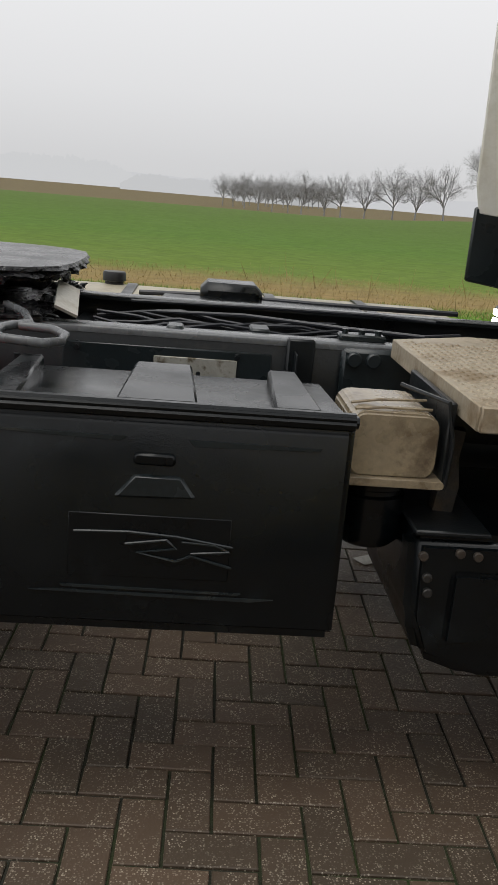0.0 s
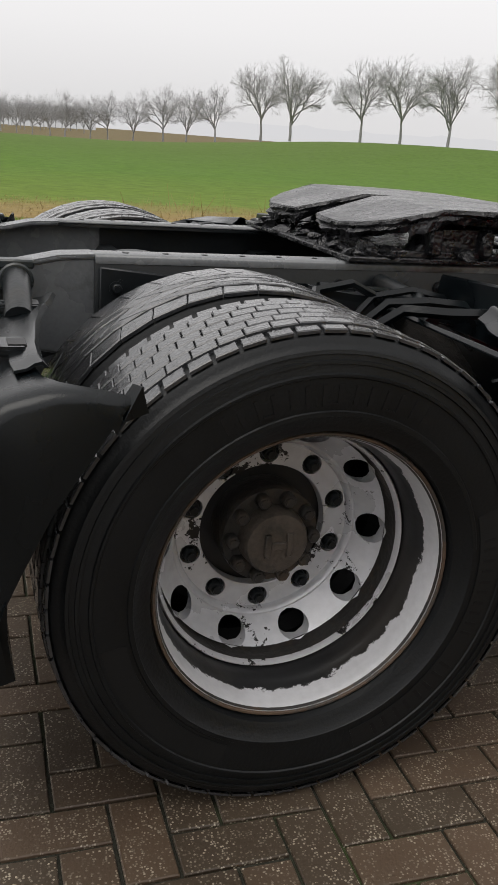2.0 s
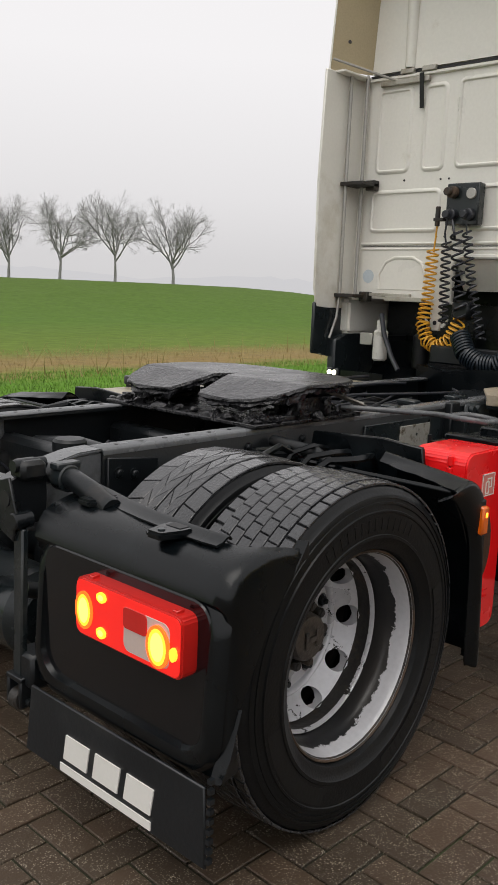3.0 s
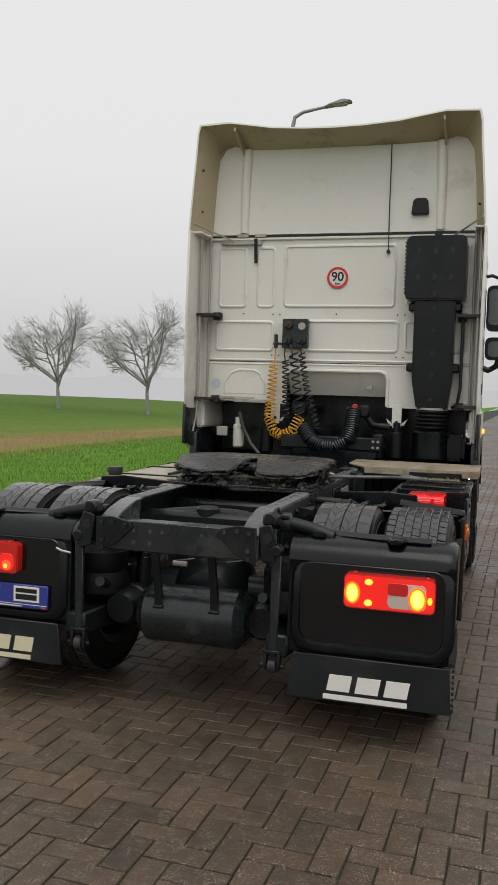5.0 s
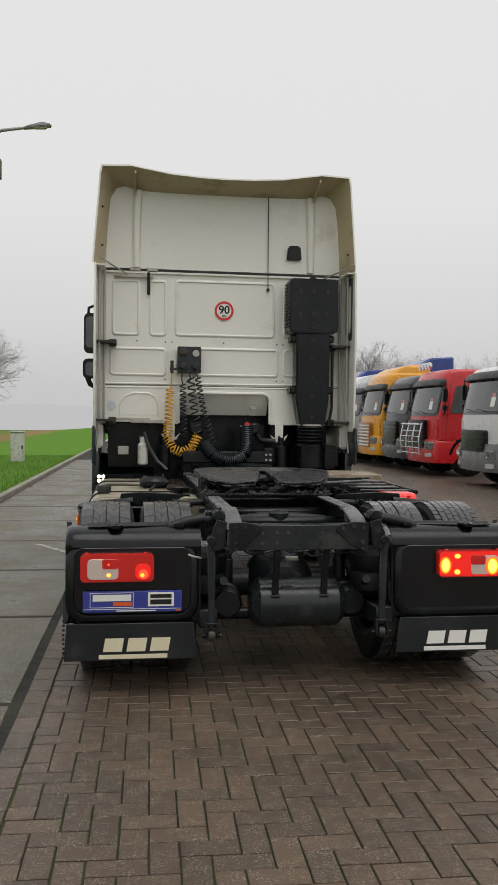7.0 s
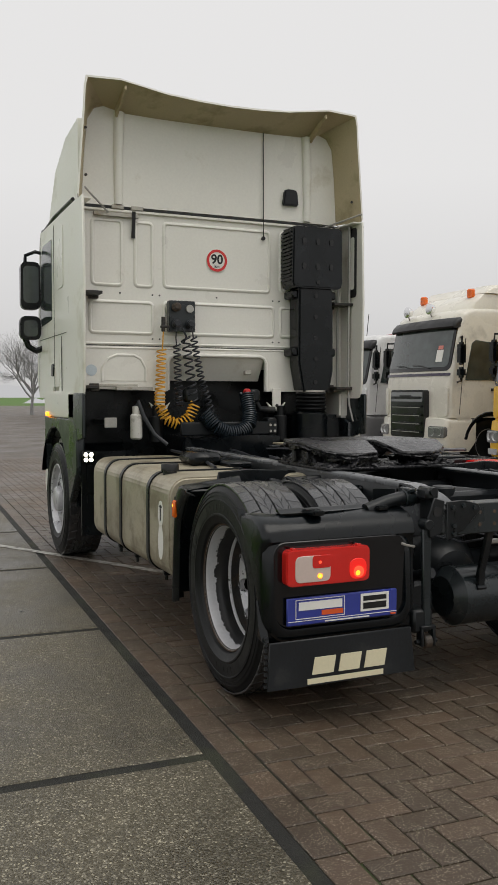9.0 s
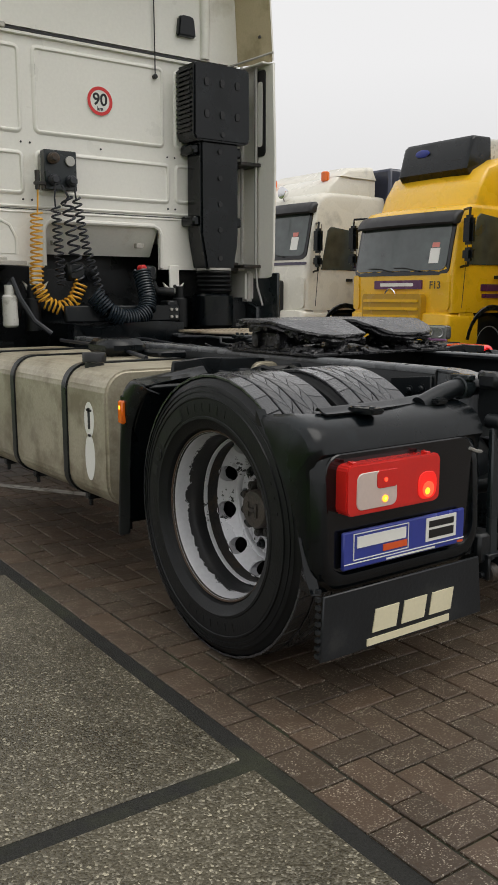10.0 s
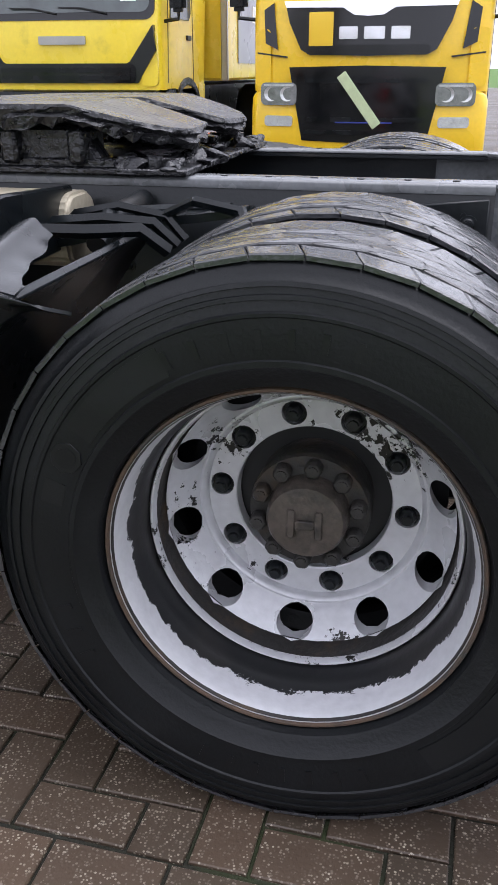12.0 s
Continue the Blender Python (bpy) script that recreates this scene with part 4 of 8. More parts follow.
# Unseen gearbox and engine masses, added to block light under the chassis.
part("gearbox", lathe([(0, 0.0), (0.10, 0.0), (0.13, 0.05), (0.20, 0.12), (0.23, 0.45), (0.27, 0.85), (0.33, 1.0), (0.34, 1.12), (0, 1.12)], "x", 24, (1.75, 0, 0.62)), FRAME, truck, "unseen gearbox casing, added to darken the underbody")
part("engine", merge(box(2.87, 4.45, -0.36, 0.36, 0.40, 1.05, 0.06, 2), box(3.0, 4.1, -0.24, 0.24, 0.30, 0.45, 0.05, 2)), FRAME, truck, "unseen engine block and sump, added to darken the underbody")
part("front_axle", merge(box(3.73, 3.87, -0.85, 0.85, 0.36, 0.48, 0.02), box(3.68, 3.92, -0.55, -0.40, 0.46, 0.60, 0.02), box(3.68, 3.92, 0.40, 0.55, 0.46, 0.60, 0.02)), FRAME, truck, "black front axle beam")
for s in (-1, 1):
    part("brake_chamber", on(s, lathe([(0, -0.16), (0.07, -0.16), (0.085, -0.14), (0.085, -0.03), (0.095, -0.02), (0.095, 0.02), (0.08, 0.04), (0.06, 0.10), (0, 0.10)], "x", 20, (-0.24, -0.36, 0.44))), FRAME, truck, "black spring brake chamber")
    part("spring_arm", on(s, merge(prism([(-0.62, 0.36), (-0.62, 0.46), (-0.20, 0.44), (0.20, 0.40), (0.90, 0.58), (0.95, 0.50), (0.22, 0.30), (-0.20, 0.32)], "y", -0.54, -0.44, 0.01), box(-0.10, 0.10, -0.56, -0.42, 0.30, 0.60, 0.012))), FRAME, truck, "black trailing arm carrying the axle")
    part("shock_absorber", on(s, merge(cyl("z", (-0.16, -0.34, 0), 0.038, 0.42, 0.66, 14, 0.004), cyl("z", (-0.16, -0.34, 0), 0.030, 0.64, 0.84, 12))), FRAME, truck, "black shock absorber")
part("low_beam", cyl("y", (-0.15, 0, 0.33), 0.035, -0.55, 0.55, 14), FRAME, truck, "black anti-roll bar under the axle")
rng = random.Random(11)
for k in range(9):
    y0 = rng.uniform(-0.28, 0.28)
    x0 = rng.uniform(-0.5, 0.0)
    part("cable", tube([(x0 + 0.12 * i, y0 + 0.06 * math.sin(i * 1.3 + k), 0.80 + 0.07 * math.sin(i * 1.9 + k * 2)) for i in range(7)], 0.006, 6), DHOSE, truck)
for k in range(12):
    y0 = rng.uniform(-0.30, 0.30)
    part("cable", tube([(1.1 + 0.14 * i, y0 + 0.035 * math.sin(i * 1.1 + k * 1.7), 0.935 + 0.016 * math.sin(i * 1.7 + k)) for i in range(7)], 0.006, 6), DHOSE, truck)
for x0, x1, y0, y1, z0, z1 in ((1.86, 2.0, -0.36, -0.30, 0.975, 0.998), (1.60, 1.66, -0.30, -0.20, 0.96, 0.985), (1.35, 1.40, -0.36, -0.28, 0.96, 0.985)):
    part("valve_block", box(x0, x1, y0, y1, z0, z1, 0.006), AIRTANK, truck, "grey cable junction block")
for x in (1.88, 1.93, 1.98):
    part("valve_knob", cyl("z", (x, -0.33, 0), 0.010, 0.997, 1.010, 8), AIRTANK, truck)


# ---- rear mudguards, lamps, flaps ----
def eased(row, k=4):
    """A smooth line through the points of a row."""
    pts = [Vector(p) for p in row]
    out = []
    for i in range(len(pts) - 1):
        p0, p1, p2, p3 = pts[max(0, i - 1)], pts[i], pts[i + 1], pts[min(len(pts) - 1, i + 2)]
        for j in range(k):
            t = j / k
            out.append(0.5 * (2 * p1 + (p2 - p0) * t + (2 * p0 - 5 * p1 + 4 * p2 - p3) * t * t + (3 * p1 - p0 - 3 * p2 + p3) * t ** 3))
    return out + [pts[-1]]


def skin(rows, thick=0.006, soft=False):
    """A bent plastic sheet through rows of points."""
    if soft:
        rows = [eased(row) for row in rows]
        rows = list(zip(*[eased(col, 3) for col in zip(*rows)]))
    bm = bmesh.new()
    vs = [[bm.verts.new(p) for p in row] for row in rows]
    for a, b in zip(vs, vs[1:]):
        for i in range(len(a) - 1):
            bm.faces.new((a[i], a[i + 1], b[i + 1], b[i]))
    bmesh.ops.recalc_face_normals(bm, faces=bm.faces[:])
    bmesh.ops.solidify(bm, geom=bm.faces[:], thickness=thick)
    return bm


def guard_face():
    """Outer face of the front mudguard: a winged top, a raised ridge sweeping down, a narrow tail."""
    edge = [(0.302, 0.887), (0.366, 0.890), (0.419, 0.858), (0.463, 0.808), (0.505, 0.730), (0.524, 0.620), (0.535, 0.444), (0.543, 0.332)]
    ridge = [(0.330, 0.896), (0.402, 0.900), (0.456, 0.862), (0.500, 0.800), (0.535, 0.710), (0.552, 0.600), (0.562, 0.444), (0.574, 0.318)]
    back = [(0.380, 0.908), (0.470, 0.925), (0.535, 0.890), (0.566, 0.835), (0.573, 0.720), (0.583, 0.600), (0.597, 0.460), (0.608, 0.330)]
    edge, ridge, back = edge + [(0.556, 0.308)], ridge + [(0.575, 0.300)], back + [(0.604, 0.306)]
    return skin([[(x, -1.206, z - 0.004) for x, z in edge], [(x, -1.214, z) for x, z in edge], [(x, -1.230, z) for x, z in ridge], [(x * 0.5 + u * 0.5, -1.232, z * 0.5 + v * 0.5 + 0.004) for (x, z), (u, v) in zip(ridge, back)], [(x, -1.218, z) for x, z in back], [(x + 0.010, -1.16, z + 0.002) for x, z in back]], 0.005, True)


def guard_cap():
    """Top of the front mudguard, torn off ragged towards the wheel."""
    rng = random.Random(14)
    rows = []
    for k in range(9):
        t = k / 8
        tear = rng.uniform(-0.004, 0.012) if k else 0.0
        row = [(0.380 + 0.085 * t + tear, 0.910 + 0.022 * t), (0.430 + 0.060 * t, 0.920 + 0.026 * t), (0.475 + 0.035 * t, 0.926 + 0.034 * t), (0.535 + 0.030 * t, 0.892 + 0.036 * t), (0.566 + 0.030 * t, 0.838 + 0.010 * t)]
        rows.append([(x, -1.214 + 0.33 * t, z) for x, z in row])
    return skin(rows, 0.005, True)


for s in (-1, 1):
    tail_prof = [(-0.548, 0.878), (-0.578, 0.858), (-0.597, 0.826), (-0.603, 0.797), (-0.590, 0.780), (-0.588, 0.72), (-0.593, 0.60), (-0.597, 0.50), (-0.598, 0.44), (-0.597, 0.395)]
    sweep = [(-0.342, 0.902), (-0.36, 0.875), (-0.385, 0.84), (-0.41, 0.802), (-0.44, 0.755), (-0.462, 0.722), (-0.476, 0.700), (-0.490, 0.672), (-0.508, 0.635), (-0.530, 0.590), (-0.548, 0.55), (-0.566, 0.50), (-0.584, 0.45), (-0.604, 0.398)]
    bm = bmesh.new()
    rows = []
    for y, front, inset in ((-0.53, -0.40, 0.0), (-0.62, -0.42, 0.0), (-0.74, -0.452, 0.0), (-0.84, -0.47, 0.0), (-1.0, -0.487, 0.0), (-1.08, -0.49, 0.0), (-1.16, -0.482, 0.0), (-1.200, -0.460, 0.0), (-1.228, -0.40, 0.004), (-1.241, -0.352, 0.014), (-1.245, -0.342, 0.026)):
        row = []
        pts = [(front + (-0.525 - front) * i / 4, 0.898 - 0.012 * smooth(-0.46, -0.54, front + (-0.525 - front) * i / 4) - 0.012 * smooth(-0.45, -0.33, front + (-0.525 - front) * i / 4)) for i in range(4)] + tail_prof
        for k, (x, z) in enumerate(pts):
            d = Vector((-x - 0.25, 0, R + 0.1 - z)).normalized()
            row.append(bm.verts.new(Vector((x, y, z)) + d * (inset if k else inset * 0.3)))
        rows.append(row)
    rows.append([bm.verts.new((x, -1.247, z)) for x, z in sweep])
    rows.append([bm.verts.new((x - 0.008, -1.225, z - 0.004)) for x, z in sweep])
    for a, c in zip(rows, rows[1:]):
        for k in range(len(sweep) - 1):
            bm.faces.new((a[k], a[k + 1], c[k + 1], c[k]))
    bmesh.ops.recalc_face_normals(bm, faces=bm.faces[:])
    bmesh.ops.solidify(bm, geom=bm.faces[:], thickness=0.006)
    f = part("rear_mudguard", on(s, bm), BLACKPL, truck, "black plastic rear mudguard shell with a swept wing edge")
    f.data.set_sharp_from_angle(angle=radians(48))
    part("inner_liner", on(s, prism(arc(0, R, 0.560, 150, 192, 10) + arc(0, R, 0.546, 192, 150, 10), "y", -1.20, -0.56)), BLACKPL, f)
    lip = [(-0.535, -0.405), (-0.62, -0.424), (-0.74, -0.455), (-0.84, -0.472), (-0.93, -0.481), (-1.0, -0.489), (-1.08, -0.492), (-1.13, -0.489)]
    part("guard_lip", on(s, skin([[(x - 0.034, y, 0.897), (x - 0.014, y, 0.901), (x - 0.002, y, 0.909), (x + 0.010, y, 0.912 - 0.012 * (k > 7)), (x + 0.018, y, 0.904 - 0.012 * (k > 7))] for k, (y, x) in enumerate(lip)], 0.005)), BLACKPL, f, "raised lip along the mudguard's front edge")
    for y, x in ((-0.985, -0.487), (-0.640, -0.430)):
        part("slot_bed", on(s, prism([(x - 0.100, y - 0.026), (x - 0.040, y - 0.042), (x - 0.004, y - 0.042), (x - 0.004, y + 0.042), (x - 0.040, y + 0.042), (x - 0.100, y + 0.026)], "z", 0.890, 0.9085, 0.006, 2)), BLACKPL, f)
        part("slot_hole", on(s, box(x - 0.036, x - 0.006, y - 0.024, y + 0.024, 0.902, 0.9100)), SIGNANDSHADE, f)
        part("rivet", on(s, cyl("z", (x - 0.072, y, 0), 0.009, 0.902, 0.9115, 12)), AIRTANK, f)
    panel = rounded(-1.205, -0.58, 0.415, 0.795, 0.055, 5)
    part("lamp_panel", on(s, prism(panel, "x", -0.606, -0.595, 0.004)), GLOSSBLACK, f, "glossy black lamp panel")
    rim_out, rim_in = rounded(-1.243, -0.540, 0.385, 0.835, 0.11, 6), rounded(-1.200, -0.583, 0.440, 0.785, 0.075, 6)
    bm = bmesh.new()
    lo = [[bm.verts.new((x, p[0], p[1])) for p in pts] for x, pts in ((-0.598, rim_out), (-0.617, rounded(-1.232, -0.551, 0.396, 0.824, 0.10, 6)), (-0.625, rounded(-1.215, -0.568, 0.415, 0.803, 0.09, 6)), (-0.621, rim_in), (-0.600, rounded(-1.195, -0.588, 0.448, 0.779, 0.07, 6)))]
    for a, b in zip(lo, lo[1:]):
        for i in range(len(a)):
            j = (i + 1) % len(a)
            bm.faces.new((a[i], a[j], b[j], b[i]))
    for v in bm.verts:
        v.co.x += max(0.0, v.co.z - 0.66) * 0.22
    bmesh.ops.recalc_face_normals(bm, faces=bm.faces[:])
    part("panel_frame", on(s, bm), BLACKPL, f, "moulded black frame round the lamp panel")
    part("mud_flap", on(s, prism([(-1.245, 0.205), (-0.545, 0.205), (-0.57, 0.40), (-1.235, 0.40)], "x", -0.642, -0.632, 0.003)), FLAP, truck, "dark grey-blue rubber mud flap")
    for k in range(9):
        part("flap_tooth", on(s, box(-0.640, -0.626, -1.254, -1.243, 0.22 + 0.024 * k, 0.232 + 0.024 * k)), FLAP, truck)
    vin = SIGNWHITE if s < 0 else SIGNCREAM
    for k in range(3):
        y0 = -0.722 - 0.122 * k
        a, b = (y0, y0 - 0.098)
        if s > 0:
            a, b = -1.045 + 0.122 * k, -1.045 + 0.122 * k + 0.098
        sl = 0.012 if s < 0 else -0.012
        part("flap_logo", on(s, prism([(a, 0.252), (a - sl, 0.322), (b - sl, 0.322), (b, 0.252)], "x", -0.6455, -0.6415)), vin, truck)
    part("flap_bar", on(s, box(-0.6455, -0.6415, -1.066, -0.708, 0.214, 0.236)), vin, truck)
    # tail lamp: body, lens fields, bulbs
    lamp = part("tail_lamp", on(s, prism(rounded(-1.165, -0.782, 0.620, 0.768, 0.022), "x", -0.652, -0.60, 0.010, 2)), LENSRED, truck, "red tail lamp with lit bulbs")
    part("clear_field", on(s, prism(rounded(-1.128, -0.968, 0.634, 0.742, 0.022), "x", -0.6545, -0.645, 0.002)), LENSWHITE, lamp, "pale clear lens field")
    part("red_field", on(s, prism(rounded(-1.052, -0.968, 0.690, 0.742, 0.012), "x", -0.6565, -0.650, 0.001)), LENSRED, lamp)
    if s < 0:
        part("lit_lens", on(s, prism(rounded(-1.160, -0.787, 0.626, 0.762, 0.02), "x", -0.6535, -0.6515)), GLOWLENS, lamp, "red lens glowing from within")
        lit = [(-0.820, 0.688, 0.034, 0.048, GLOWHALO), (-0.820, 0.688, 0.026, 0.040, GLOWAMB), (-0.820, 0.688, 0.019, 0.032, GLOWWARM), (-0.888, 0.650, 0.017, 0.014, GLOWAMB), (-0.888, 0.738, 0.017, 0.013, GLOWAMB), (-0.888, 0.650, 0.010, 0.008, GLOWWARM), (-0.888, 0.738, 0.010, 0.007, GLOWWARM),
               (-1.092, 0.682, 0.038, 0.050, GLOWHALO), (-1.092, 0.682, 0.030, 0.043, GLOWAMB), (-1.092, 0.682, 0.022, 0.034, GLOWWARM), (-1.143, 0.680, 0.010, 0.016, GLOWAMB)]
    else:
        part("red_reflector", on(s, prism(rounded(-0.880, -0.800, 0.632, 0.716, 0.030), "x", -0.6550, -0.645, 0.001)), GLOWLENS, lamp)
        lit = [(-1.018, 0.658, 0.011, 0.010, GLOWAMB), (-1.018, 0.658, 0.005, 0.005, GLOWWARM), (-0.838, 0.662, 0.024, 0.024, GLOWRED), (-0.843, 0.657, 0.011, 0.011, GLOWAMB), (-1.018, 0.714, 0.006, 0.006, GLOWRED)]
    # Nested glowing ovals; the outer ones paint the bulb's halo on the lens.
    for k, (y0, z0, ry, rz, m) in enumerate(lit):
        oval = [(y0 + ry * math.cos(radians(18 * i)), z0 + rz * math.sin(radians(18 * i))) for i in range(20)]
        part("lit_bulb", on(s, prism(oval, "x", -0.6572 - 0.0004 * k, -0.6480)), m, lamp, "lit bulb or halo layer drawn on the lens")
    for y in (-1.13, -0.83):
        part("lamp_clip", on(s, box(-0.645, -0.62, y - 0.008, y + 0.008, 0.766, 0.775, 0.002)), LENSRED, lamp)
    # front half of the mudguard
    g = part("front_mudguard", on(s, merge(prism(arc(0, R, 0.575, 47, 2, 12) + [(0.588, 0.42), (0.598, 0.345), (0.583, 0.345), (0.572, 0.42)] + arc(0, R, 0.560, 2, 47, 12), "y", -1.20, -0.56, 0.003), guard_face(), guard_cap())), BLACKPL, truck, "black plastic front half of the rear mudguard")
    part("guard_rib", on(s, merge(tube([(0.30, -0.60, 0.955), (0.20, -0.62, 0.94), (0.16, -0.70, 0.90)], 0.012, 6), tube([(0.62, -0.5, 0.86), (0.44, -0.52, 0.92), (0.24, -0.54, 0.935)], 0.013, 6), tube([(0.42, -0.60, 0.90), (0.30, -0.60, 0.955)], 0.010, 6))), BLACKPL, g, "black wire frame of the missing mudguard top")
    for k in range(3):
        part("torn_strip", on(s, tube([(0.62, -0.58 - 0.10 * k, 0.86), (0.55, -0.60 - 0.10 * k, 0.925), (0.45, -0.62 - 0.09 * k, 0.945 - 0.01 * k), (0.36, -0.60 - 0.08 * k, 0.925), (0.32, -0.60 - 0.06 * k, 0.88)], 0.010 + 0.002 * k, 5)), BLACKPL, g, "torn strip of black plastic")
    part("guard_post", on(s, tube([(0.47, -0.42, 0.93), (0.47, -0.62, 0.92), (0.47, -0.70, 0.88)], 0.022, 12)), FRAME, g)
    part("fold_strip", on(s, lumpy(finer(prism([(0.75, 0.80), (0.60, 0.865), (0.40, 0.925), (0.20, 0.940), (0.20, 0.925), (0.40, 0.905), (0.60, 0.845), (0.75, 0.78)], "y", -0.60, -0.52), 1), 0.012, 14)), BLACKPL, g, "torn strip of black plastic")
    part("guard_panel", on(s, lumpy(finer(prism([(-0.98, 0.84), (-0.96, 0.972), (-0.80, 0.985), (-0.50, 0.965), (-0.48, 0.84)], "x", 0.600, 0.618, 0.004), 0), 0.004, 12)), BLACKPL, g, "black plastic panel behind the wheel")
    mk = part("side_marker", on(s, box(0.516, 0.552, -1.246, -1.215, 0.752, 0.842, 0.006)), LENSAMBER, truck, "amber side marker lamp, lit")
    part("marker_base", on(s, box(0.514, 0.555, -1.232, -1.17, 0.746, 0.860, 0.004)), BLACKPL, mk)
    part("marker_bulb", on(s, box(0.527, 0.541, -1.2482, -1.242, 0.806, 0.824, 0.003)), GLOWAMB, mk)

# blue dealer board under the lamp
board = part("dealer_board", box(-0.628, -0.614, 0.632, 1.152, 0.455, 0.568, 0.004), SIGNBLUE, truck, "blue dealer board with white and orange bars")
for y0, y1, z0, z1, m in ((1.112, 1.1145, 0.482, 0.560, SIGNWHITE), (0.888, 0.8905, 0.482, 0.560, SIGNWHITE), (0.888, 1.1145, 0.558, 0.5605, SIGNWHITE), (0.888, 1.1145, 0.481, 0.4835, SIGNWHITE), (0.90, 1.10, 0.516, 0.550, SIGNWHITE), (0.895, 0.995, 0.490, 0.510, ORANGE), (0.635, 1.149, 0.472, 0.4745, SIGNWHITE), (0.77, 0.98, 0.461, 0.466, SIGNWHITE), (0.675, 0.812, 0.486, 0.560, SIGNWHITE), (0.64, 0.665, 0.460, 0.467, ORANGE)):
    part("board_bar", box(-0.6305, -0.6275, y0, y1, z0, z1), m, board)
for z0, z1 in ((0.530, 0.550), (0.496, 0.522)):
    part("sticker_bar", box(-0.6320, -0.6300, 0.688, 0.800, z0, z1), SIGNANDSHADE, board)
part("pull_wire", tube([(-0.60, 0.53, 0.735), (-0.61, 0.575, 0.745), (-0.61, 0.60, 0.755)], 0.006, 6), PIPE, truck)

# ---- fifth wheel coupling ----
base = part("fifth_wheel_base", merge(box(0.37, 1.0, -0.425, 0.425, 0.980, 0.994, 0.003)), GREASE, truck, "mounting plate caked in black grease")
for s in (-1, 1):
    part("fifth_wheel_bracket", on(s, merge(prism([(0.56, 0.99), (0.84, 0.99), (0.78, 1.08), (0.62, 1.08)], "y", -0.40, -0.33, 0.01), box(0.50, 0.90, -0.41, -0.30, 0.992, 1.012, 0.004), box(0.60, 0.64, -0.43, -0.30, 1.0, 1.075, 0.008), box(0.76, 0.80, -0.43, -0.30, 1.0, 1.075, 0.008))), GREASE, base)
    for x in (0.45, 0.52, 0.88, 0.95):
        part("base_bolt", on(s, cyl("z", (x, -0.39, 0), 0.018, 0.992, 1.018, 6)), GREASE, base)


def fifth_plate():
    """Horseshoe plate, ramps falling to the rear, ragged greasy underside."""
    half = [(0.415, 0.085), (0.52, 0.055), (0.64, 0.03), (0.72, 0.0)]
    out = [(0.405, 0.16), (0.40, 0.27), (0.43, 0.35), (0.49, 0.41), (0.60, 0.45), (0.74, 0.462), (0.86, 0.45), (0.96, 0.40), (1.03, 0.31), (1.055, 0.17), (1.06, 0.0)]
    ring = [(x, y) for x, y in half[::-1]] + out
    ring = ring + [(x, -y) for x, y in ring[-2:0:-1]]
    fine = []
    for a, b in zip(ring, ring[1:] + ring[:1]):
        k = max(1, int(math.hypot(b[0] - a[0], b[1] - a[1]) / 0.013))
        fine += [(a[0] + (b[0] - a[0]) * i / k, a[1] + (b[1] - a[1]) * i / k) for i in range(k)]
    bm = bmesh.new()

    def topz(x):
        return 1.126 - (0.0 if x > 0.62 else (0.62 - x) * 0.26)

    layers = []
    for lay in range(7):
        row = []
        for i, (x, y) in enumerate(fine):
            n1 = noise.noise(Vector((x * 14, y * 14, lay * 0.7)))
            n2 = noise.noise(Vector((x * 45, y * 45, 3 + lay)))
            cx, cy = 0.76, (0.25 if y > 0 else -0.25)
            d = Vector((x - cx, y - cy))
            d.normalize()
            push = (0.0, 0.003 + 0.003 * n2, 0.006 + 0.010 * n1 + 0.006 * n2, -0.004 + 0.012 * n1 + 0.008 * n2, 0.004 + 0.018 * n1 + 0.010 * n2, -0.012 + 0.018 * n1 + 0.012 * n2, -0.05 + 0.02 * n1)[lay]
            drop = (0.0, 0.005, 0.011 + 0.004 * n2, 0.017 + 0.005 * n2, 0.025 + 0.010 * n1 + 0.006 * n2, 0.036 + 0.020 * n1 + 0.014 * n2, 0.030 + 0.02 * n1)[lay]
            row.append(bm.verts.new((x + d.x * push, y + d.y * push, topz(x) - drop)))
        layers.append(row)
    k = len(fine)
    for a, b in zip(layers, layers[1:]):
        for i in range(k):
            bm.faces.new((a[i], a[(i + 1) % k], b[(i + 1) % k], b[i]))
    return bm, layers[0], topz


bm, rim_top, topz = fifth_plate()
cap = bm.faces.new(rim_top)
bmesh.ops.triangulate(bm, faces=[cap])
bmesh.ops.recalc_face_normals(bm, faces=bm.faces[:])
plate = part("fifth_wheel_plate", bm, PLATETOP, truck, "greasy dark fifth-wheel coupling plate with ragged grease edge", False)
plate.data.materials.append(GREASE)
for face in plate.data.polygons:
    face.material_index = 0 if face.normal.z > 0.85 else 1
rng = random.Random(21)
lumps = bmesh.new()
for k in range(120):
    x, y = rng.uniform(0.36, 1.02), rng.choice((-1, 1)) * rng.uniform(0.24, 0.43)
    if k % 3 == 0:
        x = rng.choice((0.40, 0.44, 0.98, 1.0)) + rng.uniform(-0.02, 0.02)
        y = rng.uniform(-0.40, 0.40)
    q = bmesh.new()
    bmesh.ops.create_icosphere(q, subdivisions=2, radius=rng.uniform(0.008, 0.024))
    lumpy(q, 0.022, 30, k)
    moved(q, Matrix.Translation((x, y, 0.998)) @ Matrix.Diagonal((1.3, 1.3, rng.uniform(0.5, 1.1), 1)))
    lumps = merge(lumps, q)
tagged(part("grease_crust", lumps, GREASE, base, "thick crust of old black grease"), kind="stuff")
